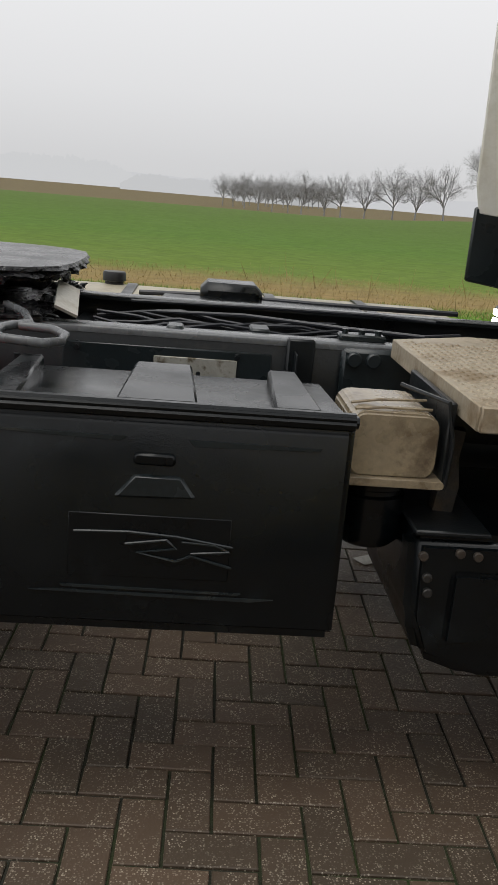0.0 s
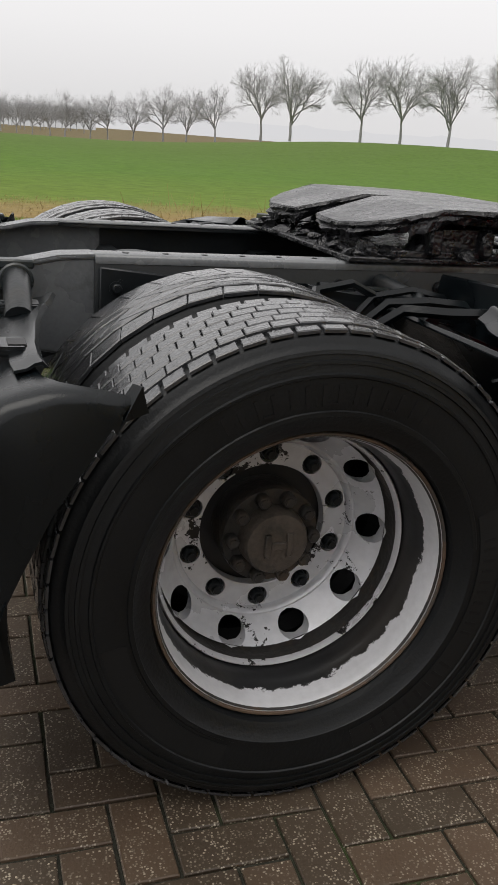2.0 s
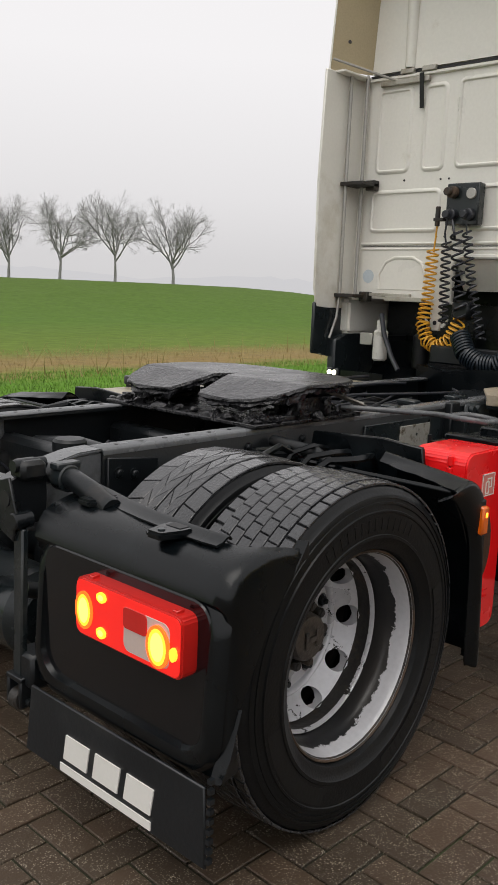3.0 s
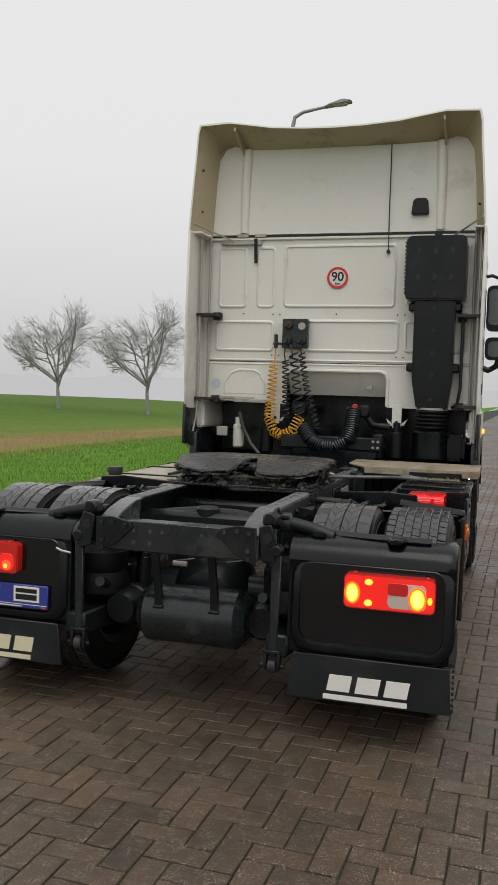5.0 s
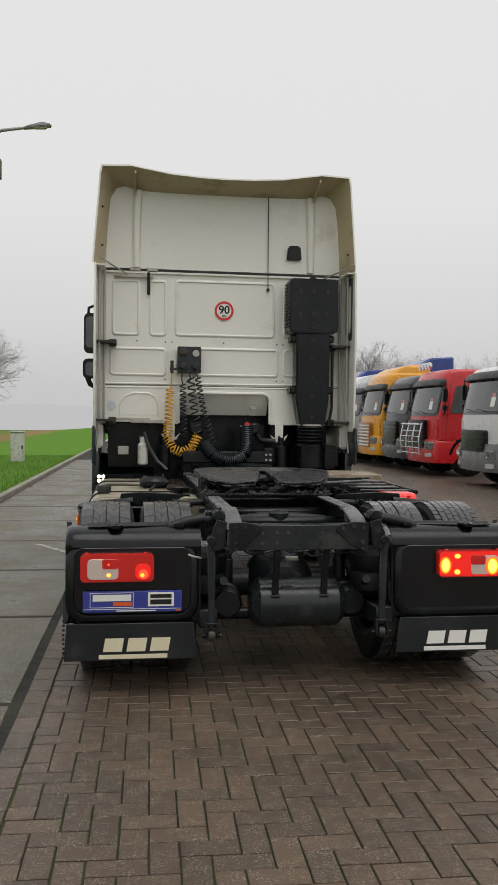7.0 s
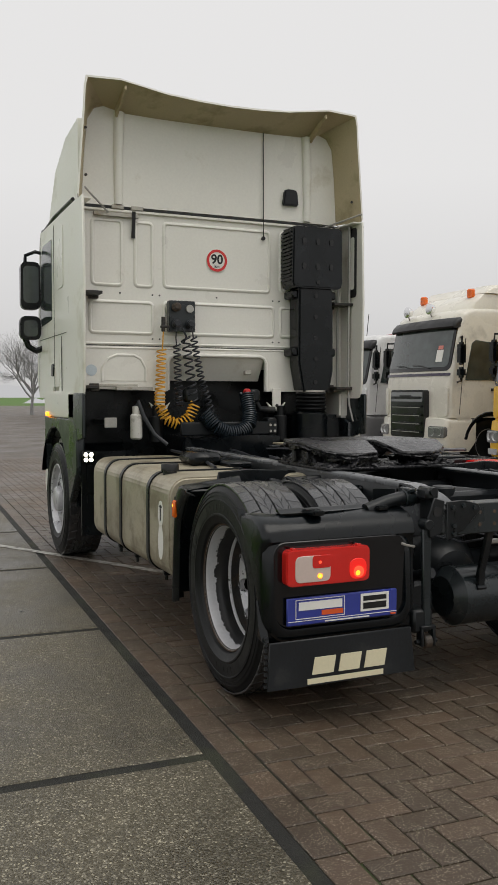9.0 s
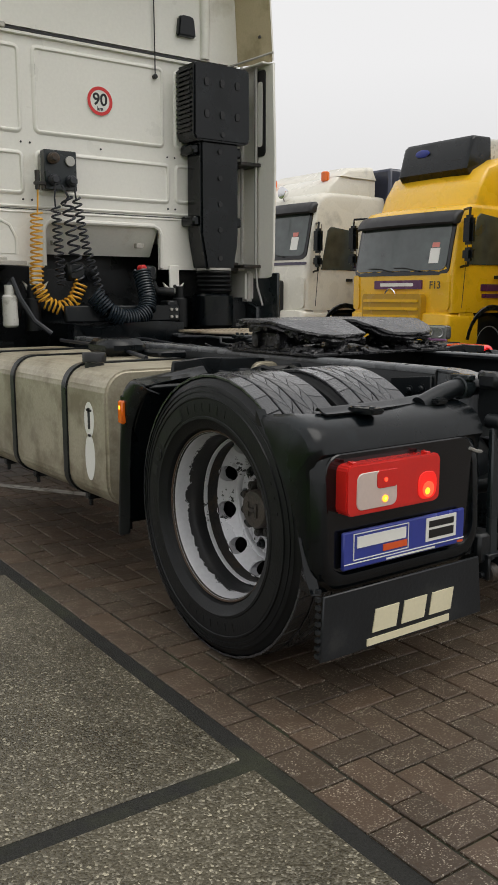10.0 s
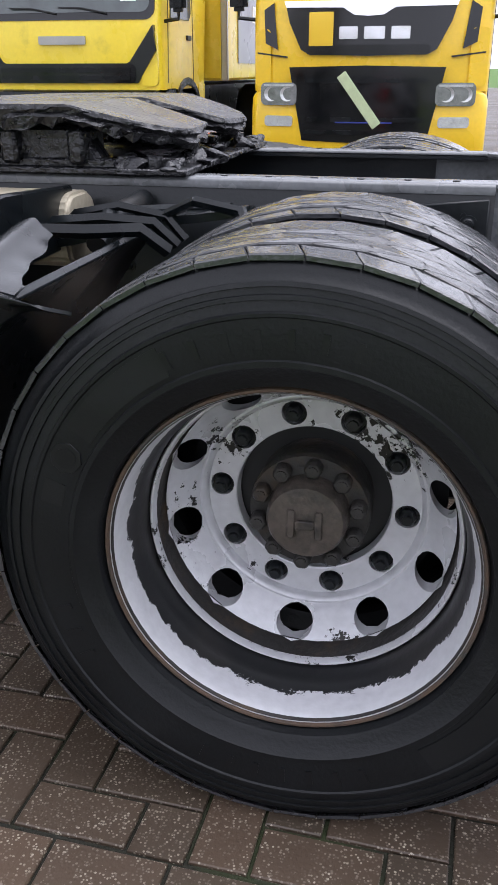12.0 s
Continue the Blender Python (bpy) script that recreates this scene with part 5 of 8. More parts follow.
part("fifth_wheel_lock", merge(box(0.62, 0.98, -0.12, 0.12, 1.04, 1.10, 0.02), box(0.70, 1.0, -0.26, -0.16, 1.05, 1.10, 0.02), box(0.70, 1.0, 0.16, 0.26, 1.05, 1.10, 0.02)), GREASE, plate, "greasy lock housing under the plate")
lever = part("release_lever", tube([(0.90, -0.40, 1.02), (0.98, -0.55, 1.02), (1.03, -0.75, 1.025), (1.0, -0.82, 1.03), (0.985, -0.86, 1.03), (0.985, -0.93, 1.03), (1.01, -0.97, 1.025), (1.10, -0.975, 1.02), (1.135, -0.94, 1.02), (1.135, -0.88, 1.025), (1.10, -0.84, 1.03), (1.02, -0.82, 1.03)], 0.011, 10), FRAMETOP, truck, "looped grey release lever handle")
part("grey_strap", moved(box(-0.035, 0.035, -0.11, 0.11, -0.004, 0.004), pose(1.055, -0.30, 1.035, 14, 24, 12)), ALU, truck, "pale steel ramp strap")

# ---- right side: extinguisher box, storage box, beige canister, black reservoirs ----
ext = part("extinguisher_box", prism(rounded(0.646, 0.929, 0.322, 0.968, 0.045, 6), "y", -1.105, -0.90, 0.040, 6), RED, truck, "red plastic fire extinguisher box")
lab = part("extinguisher_label", box(0.757, 0.841, -1.1085, -1.1035, 0.811, 0.888, 0.001), PALERED, ext, "faded extinguisher pictogram label")
for a, b, c, d in ((0.779, 0.783, 0.820, 0.860), (0.799, 0.803, 0.820, 0.860), (0.779, 0.803, 0.818, 0.822), (0.785, 0.797, 0.858, 0.864), (0.790, 0.820, 0.868, 0.872), (0.817, 0.821, 0.842, 0.872), (0.806, 0.821, 0.838, 0.842)):
    part("pictogram", box(a, b, -1.1105, -1.1080, c, d), SIGNWHITE, lab)
for a, b, c, d in ((0.757, 0.841, 0.885, 0.888), (0.757, 0.841, 0.811, 0.814), (0.757, 0.760, 0.811, 0.888), (0.838, 0.841, 0.811, 0.888)):
    part("label_edge", box(a, b, -1.1100, -1.1080, c, d), SIGNWHITE, lab)
bm = bmesh.new()
bmesh.ops.create_circle(bm, cap_ends=True, segments=32, radius=1)
moved(bm, Matrix.Translation((0.797, -1.1075, 0.636)) @ Matrix.Rotation(radians(90), 4, "X") @ Matrix.Diagonal((0.057, 0.120, 1, 1)))
geo = bmesh.ops.extrude_face_region(bm, geom=bm.faces[:])
bmesh.ops.translate(bm, verts=[v for v in geo["geom"] if isinstance(v, bmesh.types.BMVert)], vec=(0, 0.006, 0))
part("sight_window", bm, SMOKE, ext, "oval smoky sight window")
part("moulded_step", merge(box(0.712, 0.862, -1.1110, -1.0950, 0.432, 0.448, 0.006), box(0.708, 0.866, -1.1075, -1.0950, 0.462, 0.466, 0.001)), RED, ext)
for z in (0.40, 0.44, 0.66, 0.70, 0.90, 0.94):
    part("hinge", cyl("z", (0.643, -1.045, 0), 0.010, z - 0.017, z + 0.017, 10, 0.002), RED, ext)
part("lid_gap", merge(box(0.6445, 0.655, -1.046, -1.042, 0.36, 0.95), box(0.920, 0.9305, -1.046, -1.042, 0.36, 0.95)), SIGNANDSHADE, ext)
for z in (0.55, 0.86):
    part("latch", box(0.924, 0.938, -1.0900, -1.0400, z - 0.03, z + 0.03, 0.004), SIGNANDSHADE, ext)
part("box_bracket", merge(box(0.66, 0.86, -0.96, -0.45, 0.42, 0.45), box(0.74, 0.78, -1.05, -0.98, 0.34, 0.37, 0.004)), FRAME, truck)

sb = part("storage_box", prism([(-1.205, 0.952), (-1.222, 0.93), (-1.222, 0.475), (-1.20, 0.455), (-0.74, 0.455), (-0.74, 0.925)], "x", 0.982, 1.765, 0.024, 4), BLACKPL, truck, "black plastic storage box with moulded door")
part("box_lip", prism([(-1.232, 0.940), (-1.236, 0.952), (-1.226, 0.966), (-1.20, 0.966), (-1.19, 0.952), (-1.20, 0.930), (-1.222, 0.930)], "x", 0.979, 1.768, 0.006, 2), BLACKPL, sb)
for x0, x1 in ((1.005, 1.09), (1.28, 1.445), (1.60, 1.70)):
    part("lid_pad", prism([(x0, -1.19), (x1, -1.19), (x1 - 0.015, -0.80), (x0 + 0.015, -0.80)], "z", 0.925, 0.962, 0.006), BLACKPL, sb)
part("door_groove", merge(prism([(1.05, 0.896), (1.31, 0.893), (1.295, 0.884), (1.06, 0.892)], "y", -1.227, -1.215), prism([(1.432, 0.893), (1.70, 0.891), (1.695, 0.886), (1.445, 0.880)], "y", -1.227, -1.215)), AIRTANK, sb)
part("door_latch", merge(box(1.324, 1.408, -1.232, -1.215, 0.836, 0.862, 0.006)), BLACKPL, sb)
part("door_grip", prism([(1.327, 0.816), (1.422, 0.815), (1.454, 0.768), (1.285, 0.764)], "y", -1.229, -1.212, 0.006), AIRTANK, sb)
part("door_field", box(1.198, 1.53, -1.2245, -1.215, 0.590, 0.728, 0.0015), BLACKPL, sb)
part("door_emblem", merge(tube([(1.21, -1.227, 0.688), (1.32, -1.228, 0.692), (1.42, -1.228, 0.686), (1.535, -1.227, 0.668)], 0.0032, 6), tube([(1.315, -1.227, 0.665), (1.40, -1.228, 0.678), (1.42, -1.228, 0.66), (1.34, -1.228, 0.648), (1.42, -1.228, 0.632), (1.45, -1.228, 0.645), (1.535, -1.227, 0.622)], 0.0032, 6), tube([(1.43, -1.227, 0.675), (1.50, -1.228, 0.672), (1.53, -1.228, 0.658), (1.45, -1.228, 0.650)], 0.0032, 6)), AIRTANK, sb, "moulded swoosh lines")
part("door_line", merge(prism([(1.12, 0.552), (1.17, 0.556), (1.63, 0.553), (1.58, 0.546)], "y", -1.226, -1.215), prism([(1.184, 0.568), (1.56, 0.564), (1.553, 0.560), (1.19, 0.563)], "y", -1.226, -1.215)), AIRTANK, sb)
part("box_clip", box(0.956, 0.984, -1.205, -1.17, 0.758, 0.829, 0.004), ALU, sb)
part("box_stay", tube([(1.0, -0.75, 0.45), (1.0, -0.75, 0.95)], 0.008, 8), FRAME, truck)
part("rail_plate", box(1.06, 1.66, -0.410, -0.4005, 0.74, 0.93, 0.003), AIRTANK, truck, "blue-grey steel plate on the rail")
part("rail_patch", box(1.32, 1.56, -0.416, -0.409, 0.78, 0.905, 0.002), RUSTYALU, truck, "pale plate speckled with rust")
part("rail_bracket", merge(box(1.70, 1.78, -0.44, -0.40, 0.70, 0.985, 0.006), box(1.72, 1.725, -0.50, -0.43, 0.70, 0.95, 0.001)), FRAME, truck)
part("hanger_plate", merge(box(1.86, 2.10, -0.43, -0.405, 0.76, 0.968, 0.012)), AIRTANK, truck, "grey plate with two large bolts")
for x in (1.895, 1.952):
    part("hanger_bolt", cyl("y", (x, 0, 0.938), 0.022, -0.452, -0.428, 20, 0.004), AIRTANK, truck)

bx = part("beige_canister", prism(rounded(1.770, 1.960, 0.812, 0.955, 0.03, 4), "y", -1.14, -0.90, 0.022, 3), BEIGEPL, truck, "stained translucent beige plastic canister")
for k in range(2):
    part("canister_rib", tube([(1.778, -1.12 + 0.055 * k, 0.956), (1.84, -1.115 + 0.055 * k, 0.961 + 0.004 * k), (1.948, -1.10 + 0.055 * k, 0.958 + 0.008 * (k % 2))], 0.0035, 6), BEIGEPL, bx)
part("canister_foot", prism(rounded(1.755, 1.980, 0.797, 0.815, 0.008, 3), "y", -1.158, -0.85, 0.004), BEIGEPL, bx)
part("canister_strap", tube([(1.985, -1.145, 0.80), (1.988, -1.15, 0.90), (1.972, -1.14, 0.985), (1.90, -1.0, 0.99)], 0.005, 6), FRAME, truck)
part("canister_bracket", merge(box(1.975, 1.99, -1.14, -0.78, 0.79, 0.985, 0.003), box(1.75, 1.99, -1.12, -0.42, 0.785, 0.798, 0.003)), FRAME, truck)
part("air_dryer", lathe([(0, 0), (0.06, 0.0), (0.075, 0.015), (0.078, 0.03), (0.078, 0.12), (0.07, 0.125), (0.07, 0.135), (0.078, 0.14), (0.078, 0.16), (0, 0.165)], "z", 28, (1.855, -1.02, 0.625)), BLACKPL, truck, "black air dryer cartridge")
part("rusty_hanger", lumpy(finer(box(2.0, 2.05, -1.04, -1.0, 0.70, 0.90), 2), 0.010, 12), HUBMETAL, truck)
rv = part("black_reservoir", merge(prism([(1.92, 0.70), (1.93, 0.50), (1.97, 0.40), (2.10, 0.355), (2.75, 0.355), (2.78, 0.40), (2.78, 0.66), (2.72, 0.70)], "y", -1.18, -0.62, 0.03, 3)), BLACKPL, truck, "black moulded plastic reservoir")
for x, z in ((1.95, 0.655), (2.03, 0.665), (2.07, 0.66), (1.965, 0.605), (1.97, 0.57)):
    part("reservoir_bolt", cyl("y", (x, 0, z), 0.011, -1.190, -1.178, 10, 0.002), HUBMETAL, rv)
part("reservoir_frame", box(1.93, 2.10, -1.17, -0.60, 0.695, 0.708, 0.004), FRAME, truck)
part("reservoir_plate", box(2.02, 2.70, -1.192, -1.175, 0.45, 0.62, 0.02, 2), BLACKPL, rv)

deck = part("walkway_plate", merge(prism([(2.002, -1.25), (2.002, -0.452), (2.26, -0.30), (2.62, -0.30), (2.62, -1.25)], "z", 0.992, 1.008, 0.003), box(1.996, 2.006, -1.25, -0.455, 0.955, 1.009, 0.003), box(2.0, 2.62, -1.262, -1.248, 0.955, 1.009, 0.003)), DECK, truck, "dirty beige aluminium walkway plate")
studs = bmesh.new()
vs, fs = [], []
for i in range(26):
    for j in range(44):
        x, y = 2.020 + 0.022 * i, -1.23 + 0.036 * j + (0.018 if i % 2 else 0)
        if y > -0.32 or (y > -0.48 and x < 2.28):
            continue
        k = len(vs)
        vs += [(x - 0.009, y, 1.008), (x, y - 0.004, 1.008), (x + 0.009, y, 1.008), (x, y + 0.004, 1.008), (x, y, 1.0125)]
        fs += [(k, k + 1, k + 4), (k + 1, k + 2, k + 4), (k + 2, k + 3, k + 4), (k + 3, k, k + 4)]
me = bpy.data.meshes.new("tread_studs")
me.from_pydata(vs, [], fs)
me.materials.append(DECK)
st = new("tread_studs", me)
st.parent = deck
tagged(st, kind="stuff")
part("deck_beam", merge(box(2.05, 2.12, -1.17, -0.42, 0.93, 0.99, 0.004), box(2.52, 2.58, -1.17, -0.36, 0.93, 0.99, 0.004)), AIRTANK, truck)
part("catwalk_cable", tube([(1.3, 0.1, 0.96), (1.6, 0.05, 0.975), (1.9, -0.15, 0.985), (2.15, -0.22, 0.985), (2.3, -0.1, 0.98)], 0.007, 8), DHOSE, truck)
part("catwalk_cable", tube([(1.2, 0.3, 0.965), (1.7, 0.30, 0.975), (2.1, 0.24, 0.985), (2.3, 0.2, 0.98)], 0.007, 8), DHOSE, truck)

# ---- left fuel tank ----
tank = part("fuel_tank", prism(rounded(0.50, 1.19, 0.36, 0.935, 0.105, 7), "x", 0.76, 2.53, 0.02, 3), TANK, truck, "dirty weathered aluminium fuel tank")
part("tank_ear", prism(rounded(0.43, 0.585, 0.80, 0.955, 0.05, 5), "x", 0.58, 0.80, 0.03, 3), TANK, tank)
ring_o = rounded(0.492, 1.198, 0.352, 0.943, 0.112, 7)
ring_i = rounded(0.503, 1.187, 0.363, 0.932, 0.102, 7)
for x in (2.17, 1.76, 1.15):
    bm = bmesh.new()
    a = [[bm.verts.new((x + dx, p[0], p[1])) for p in pts] for dx, pts in ((-0.022, ring_i), (-0.022, ring_o), (0.022, ring_o), (0.022, ring_i))]
    for p, q in zip(a, a[1:]):
        for i in range(len(p)):
            bm.faces.new((p[i], p[(i + 1) % len(p)], q[(i + 1) % len(p)], q[i]))
    bmesh.ops.recalc_face_normals(bm, faces=bm.faces[:])
    part("tank_band", bm, FRAME, tank, "dark steel tank strap")
    part("band_foot", merge(box(x - 0.02, x + 0.02, 1.0, 1.10, 0.32, 0.362, 0.004), cyl("z", (x, 1.08, 0), 0.010, 0.29, 0.33, 8)), FRAME, tank)
part("filler_neck", moved(merge(cyl("z", (0, 0, 0), 0.042, -0.02, 0.025, 24, 0.004), lathe([(0.0, 0.062), (0.048, 0.062), (0.052, 0.055), (0.052, 0.022), (0.04, 0.02)], "z", 24)), pose(1.065, 1.085, 0.928, 0, 0, 0)), SIGNANDSHADE, tank, "black fuel cap on its neck")
part("filler_ring", lathe([(0.044, 0.948), (0.049, 0.950), (0.049, 0.956), (0.044, 0.957)], "z", 24, (1.065, 1.085, 0)), PIPE, tank)
for z0, hh in ((0.72, 0.075), (0.56, 0.10)):
    part("tank_sticker", moved(cyl("y", (0, 0, 0), 1, 0, 1, 28), Matrix.Translation((0.915, 1.188, z0)) @ Matrix.Diagonal((0.045, 0.0035, hh, 1))), SIGNWHITE, tank, "white oval sticker")
for a, c, d, e in ((0.905, 0.925, 0.68, 0.77), (0.890, 0.940, 0.755, 0.765)):
    part("sticker_mark", box(a, c, 1.191, 1.1928, d, e), SIGNANDSHADE, tank)
part("tank_step", merge(box(1.30, 2.1, 0.46, 0.62, 0.925, 0.965, 0.01), box(1.45, 1.70, 0.60, 0.82, 0.935, 1.02, 0.03)), BLACKPL, truck, "black plastic hump on the tank")
part("tank_hose", tube([(1.2, 0.75, 0.945), (1.5, 0.70, 0.96), (1.9, 0.62, 0.965), (2.5, 0.60, 0.97)], 0.011, 8), DHOSE, truck)


# ---- cab: rear wall ----
XW = 3.10
ZS = 2.875
cab = part("cab_rear_wall", prism([(1.14, 1.44), (1.14, ZS), (-1.15, ZS), (-1.15, 1.42), (-0.46, 1.42), (-0.46, 1.66)] + [(-0.46 + 0.06 - 0.06 * math.cos(radians(a)), 1.66 + 0.06 * math.sin(radians(a))) for a in (30, 60, 90)] + [(0.37 + 0.06 * math.sin(radians(a)), 1.66 + 0.06 * math.cos(radians(a))) for a in (0, 30, 60, 90)] + [(0.43, 1.42)], "x", XW, XW + 0.05), WHITE, truck, "cream-white pressed steel rear wall of the cab")


def pressed(y0, y1, z0, z1, rise=0.012, inner=0.03, r=0.045):
    """A pressed field: a sunk-looking moulding round a raised middle."""
    bm = bmesh.new()
    rows = []
    for dx, d in ((0.0, 0.0), (-rise * 0.8, 0.010), (-rise, 0.016), (-rise * 0.95, inner * 0.75), (-rise * 0.15, inner), (-rise * 0.1, inner + 0.012)):
        rows.append([bm.verts.new((XW + dx, p[0], p[1])) for p in rounded(y0 + d, y1 - d, z0 + d, z1 - d, max(0.012, r - d), 5)])
    for a, b in zip(rows, rows[1:]):
        for i in range(len(a)):
            bm.faces.new((a[i], a[(i + 1) % len(a)], b[(i + 1) % len(a)], b[i]))
    bm.faces.new(rows[-1])
    bmesh.ops.recalc_face_normals(bm, faces=bm.faces[:])
    return bm


for y0, y1, z0, z1 in ((0.80, 1.07, 2.25, 2.79), (0.545, 0.72, 2.25, 2.79), (-0.50, 0.475, 2.255, 2.80), (0.545, 1.09, 1.87, 2.15), (-0.54, 0.475, 1.875, 2.16), (-1.10, -0.575, 1.88, 2.16), (-1.10, -0.575, 2.26, 2.80)):
    part("pressed_panel", pressed(y0, y1, z0, z1), WHITE, cab)
part("wall_rib", merge(tube([(XW, 1.14, 1.80), (XW, -1.15, 1.81)], 0.010, 8), tube([(XW, 1.14, 1.765), (XW, -1.15, 1.775)], 0.007, 8)), WHITE, cab)
part("rib_seam", box(XW - 0.003, XW + 0.01, -1.14, 1.13, 1.783, 1.788), SIGNANDSHADE, cab)
# arch recess left, frame of the large opening
arch = [(0.62, 1.50), (0.62, 1.60), (0.66, 1.68), (0.72, 1.71), (0.86, 1.71), (0.93, 1.68), (0.98, 1.60), (0.98, 1.50)]
part("wall_arch", prism(arch, "x", XW - 0.004, XW + 0.002, 0.003), WHITE, cab)
part("arch_lip", tube([(XW, y, z) for y, z in arch], 0.012, 8), WHITE, cab)
part("opening_frame", tube([(XW, 0.43, 1.43), (XW, 0.43, 1.66), (XW, 0.41, 1.70), (XW, 0.37, 1.72), (XW, -0.40, 1.72), (XW, -0.44, 1.70), (XW, -0.46, 1.66), (XW, -0.46, 1.43)], 0.016, 8), WHITE, cab)
part("recess_top", prism([(3.112, 1.712), (3.13, 1.712), (3.26, 1.52), (3.25, 1.505)], "y", -0.45, 0.42, 0.006), WHITE, cab, "shaded cream underside of the bunk")
# Dark backing added so that the opening reads as deep shade.
part("recess_back", box(3.5, 3.6, -1.1, 1.1, 1.0, 1.62), FRAME, truck)
for y in (-0.30, 0.33):
    part("recess_clip", box(3.12, 3.16, y - 0.03, y + 0.03, 1.565, 1.60, 0.004), ALU, cab)
for s, y in ((1, 0.505), (-1, -0.55)):
    part("cab_foot", merge(prism([(y - 0.04, 1.45), (y + 0.04, 1.45), (y + 0.04, 1.30), (y + 0.035, 1.25), (y - 0.035, 1.25), (y - 0.04, 1.30)], "x", XW - 0.03, XW - 0.01, 0.004), prism([(y - 0.09, 1.33), (y - 0.04, 1.29), (y + 0.04, 1.29), (y + 0.09, 1.33), (y + 0.06, 1.27), (y - 0.06, 1.27)], "x", XW - 0.02, XW, 0.003)), WHITE, cab, "cream mounting foot of the cab")
    part("foot_hole", cyl("x", (0, y, 1.30), 0.014, XW - 0.0325, XW - 0.029, 12), SIGNANDSHADE, cab)
for y in (-0.58, -0.52, 0.50, 0.56):
    for z in (2.20, 1.845):
        part("wall_plug", cyl("x", (0, y, z), 0.007, XW - 0.004, XW + 0.001, 8), SIGNANDSHADE, cab)
for y in (0.83, 0.0):
    part("wall_plug", cyl("x", (0, y, 2.205), 0.007, XW - 0.004, XW + 0.001, 8), SIGNANDSHADE, cab)
bm = bmesh.new()
bmesh.ops.create_circle(bm, cap_ends=True, segments=24, radius=0.045)
part("round_sticker", moved(bm, Matrix.Translation((XW - 0.003, 1.067, 1.585)) @ Matrix.Rotation(radians(-90), 4, "Y")), PALEBLUE, cab, "pale round sticker")

# speed sign
sg = part("speed_sign", cyl("x", (0, 0.0, 2.512), 0.092, XW - 0.010, XW + 0.002, 40), SIGNWHITE, cab, "round white speed sticker with a red ring")
part("sign_ring", lathe([(0.092, -0.012), (0.070, -0.012)], "x", 40, (XW, 0, 2.512)), SIGNRED, sg)
facing = Matrix(((0, 0, -1, 0), (-1, 0, 0, 0), (0, 1, 0, 0), (0, 0, 0, 1)))
letters("sign_number", "90", 0.108, SIGNANDSHADE, sg, Matrix.Translation((XW - 0.0125, 0.0, 2.519)) @ facing)
letters("sign_unit", "km", 0.035, SIGNANDSHADE, sg, Matrix.Translation((XW - 0.0125, 0.0, 2.463)) @ facing)

# upper wall and flared fairing
inner = [(1.134, 2.89), (1.11, 3.3), (1.085, 3.54), (1.03, 3.63), (0.956, 3.655), (0.80, 3.620), (0.53, 3.612), (0.25, 3.61)]
outer = [(1.200, 2.86), (1.172, 3.245), (1.150, 3.49), (1.142, 3.615), (1.127, 3.688), (0.875, 3.700), (0.515, 3.643), (0.243, 3.624)]
inner = inner + [(0.0, 3.61)] + [(-y, z) for y, z in inner[::-1]]
outer = outer + [(0.0, 3.618)] + [(-y, z) for y, z in outer[::-1]]
outer = [(y * 1.012 + 0.014, z + 0.012 + 0.042 * smooth(3.35, 3.60, z)) for y, z in outer]
part("upper_wall", prism([(y * 0.998, z) for y, z in inner], "x", XW - 0.005, XW + 0.05), WHITE, cab, "smooth cream-white upper wall of the high roof")
for s in (-1, 1):
    part("wall_bead", tube([(XW - 0.004, s * 0.84, 2.90), (XW - 0.01, s * 0.84, 3.3), (XW - 0.004, s * 0.83, 3.62)], 0.035, 12, 0.045), WHITE, cab)


def strip(a, b, xa, xb):
    bm = bmesh.new()
    va = [bm.verts.new((xa, y, z)) for y, z in a]
    vb = [bm.verts.new((xb, y, z)) for y, z in b]
    for i in range(len(a) - 1):
        bm.faces.new((va[i], va[i + 1], vb[i + 1], vb[i]))
    return bm


def grown(pts, d):
    return [(y + (d if y > 0.05 else -d if y < -0.05 else 0), z + d) for y, z in pts]


fair = part("roof_fairing", merge(strip(grown(inner, 0.014), grown(outer, 0.014), XW + 0.05, 2.765), strip(grown(outer, 0.014), outer, 2.765, 2.763)), WHITE, cab, "cream-white flared roof fairing")
part("fairing_lining", strip(inner, outer, XW - 0.003, 2.765), BEIGE, fair, "yellowed bare lining of the fairing")
for s in (-1, 1):
    for z in (3.05, 3.40):
        part("fairing_bolt", moved(cyl("z", (0, 0, 0), 0.010, -0.012, 0.004, 10), pose(2.86, s * 1.155, z, 0, 90, s * 20)), HUBMETAL, fair)
    part("fairing_web", prism([(3.09, 3.64), (2.78, 3.725), (2.78, 3.695), (3.06, 3.57)], "y", s * 0.86 - 0.008, s * 0.86 + 0.008), BEIGE, fair)
part("seam_gap", box(XW - 0.008, XW + 0.01, -1.15, 1.14, ZS - 0.008, ZS + 0.006), SIGNANDSHADE, cab)
part("seam_edge", box(XW - 0.022, XW - 0.002, -1.15, 1.14, ZS - 0.035, ZS - 0.014, 0.005), WHITE, cab)
part("aerial", merge(tube([(XW - 0.02, -0.418, 3.61), (XW - 0.022, -0.42, 3.0), (XW - 0.02, -0.423, 2.73)], 0.0045, 6), cyl("x", (0, -0.423, 2.725), 0.016, XW - 0.03, XW, 12, 0.003)), SIGNANDSHADE, cab, "thin black cable with a grommet")
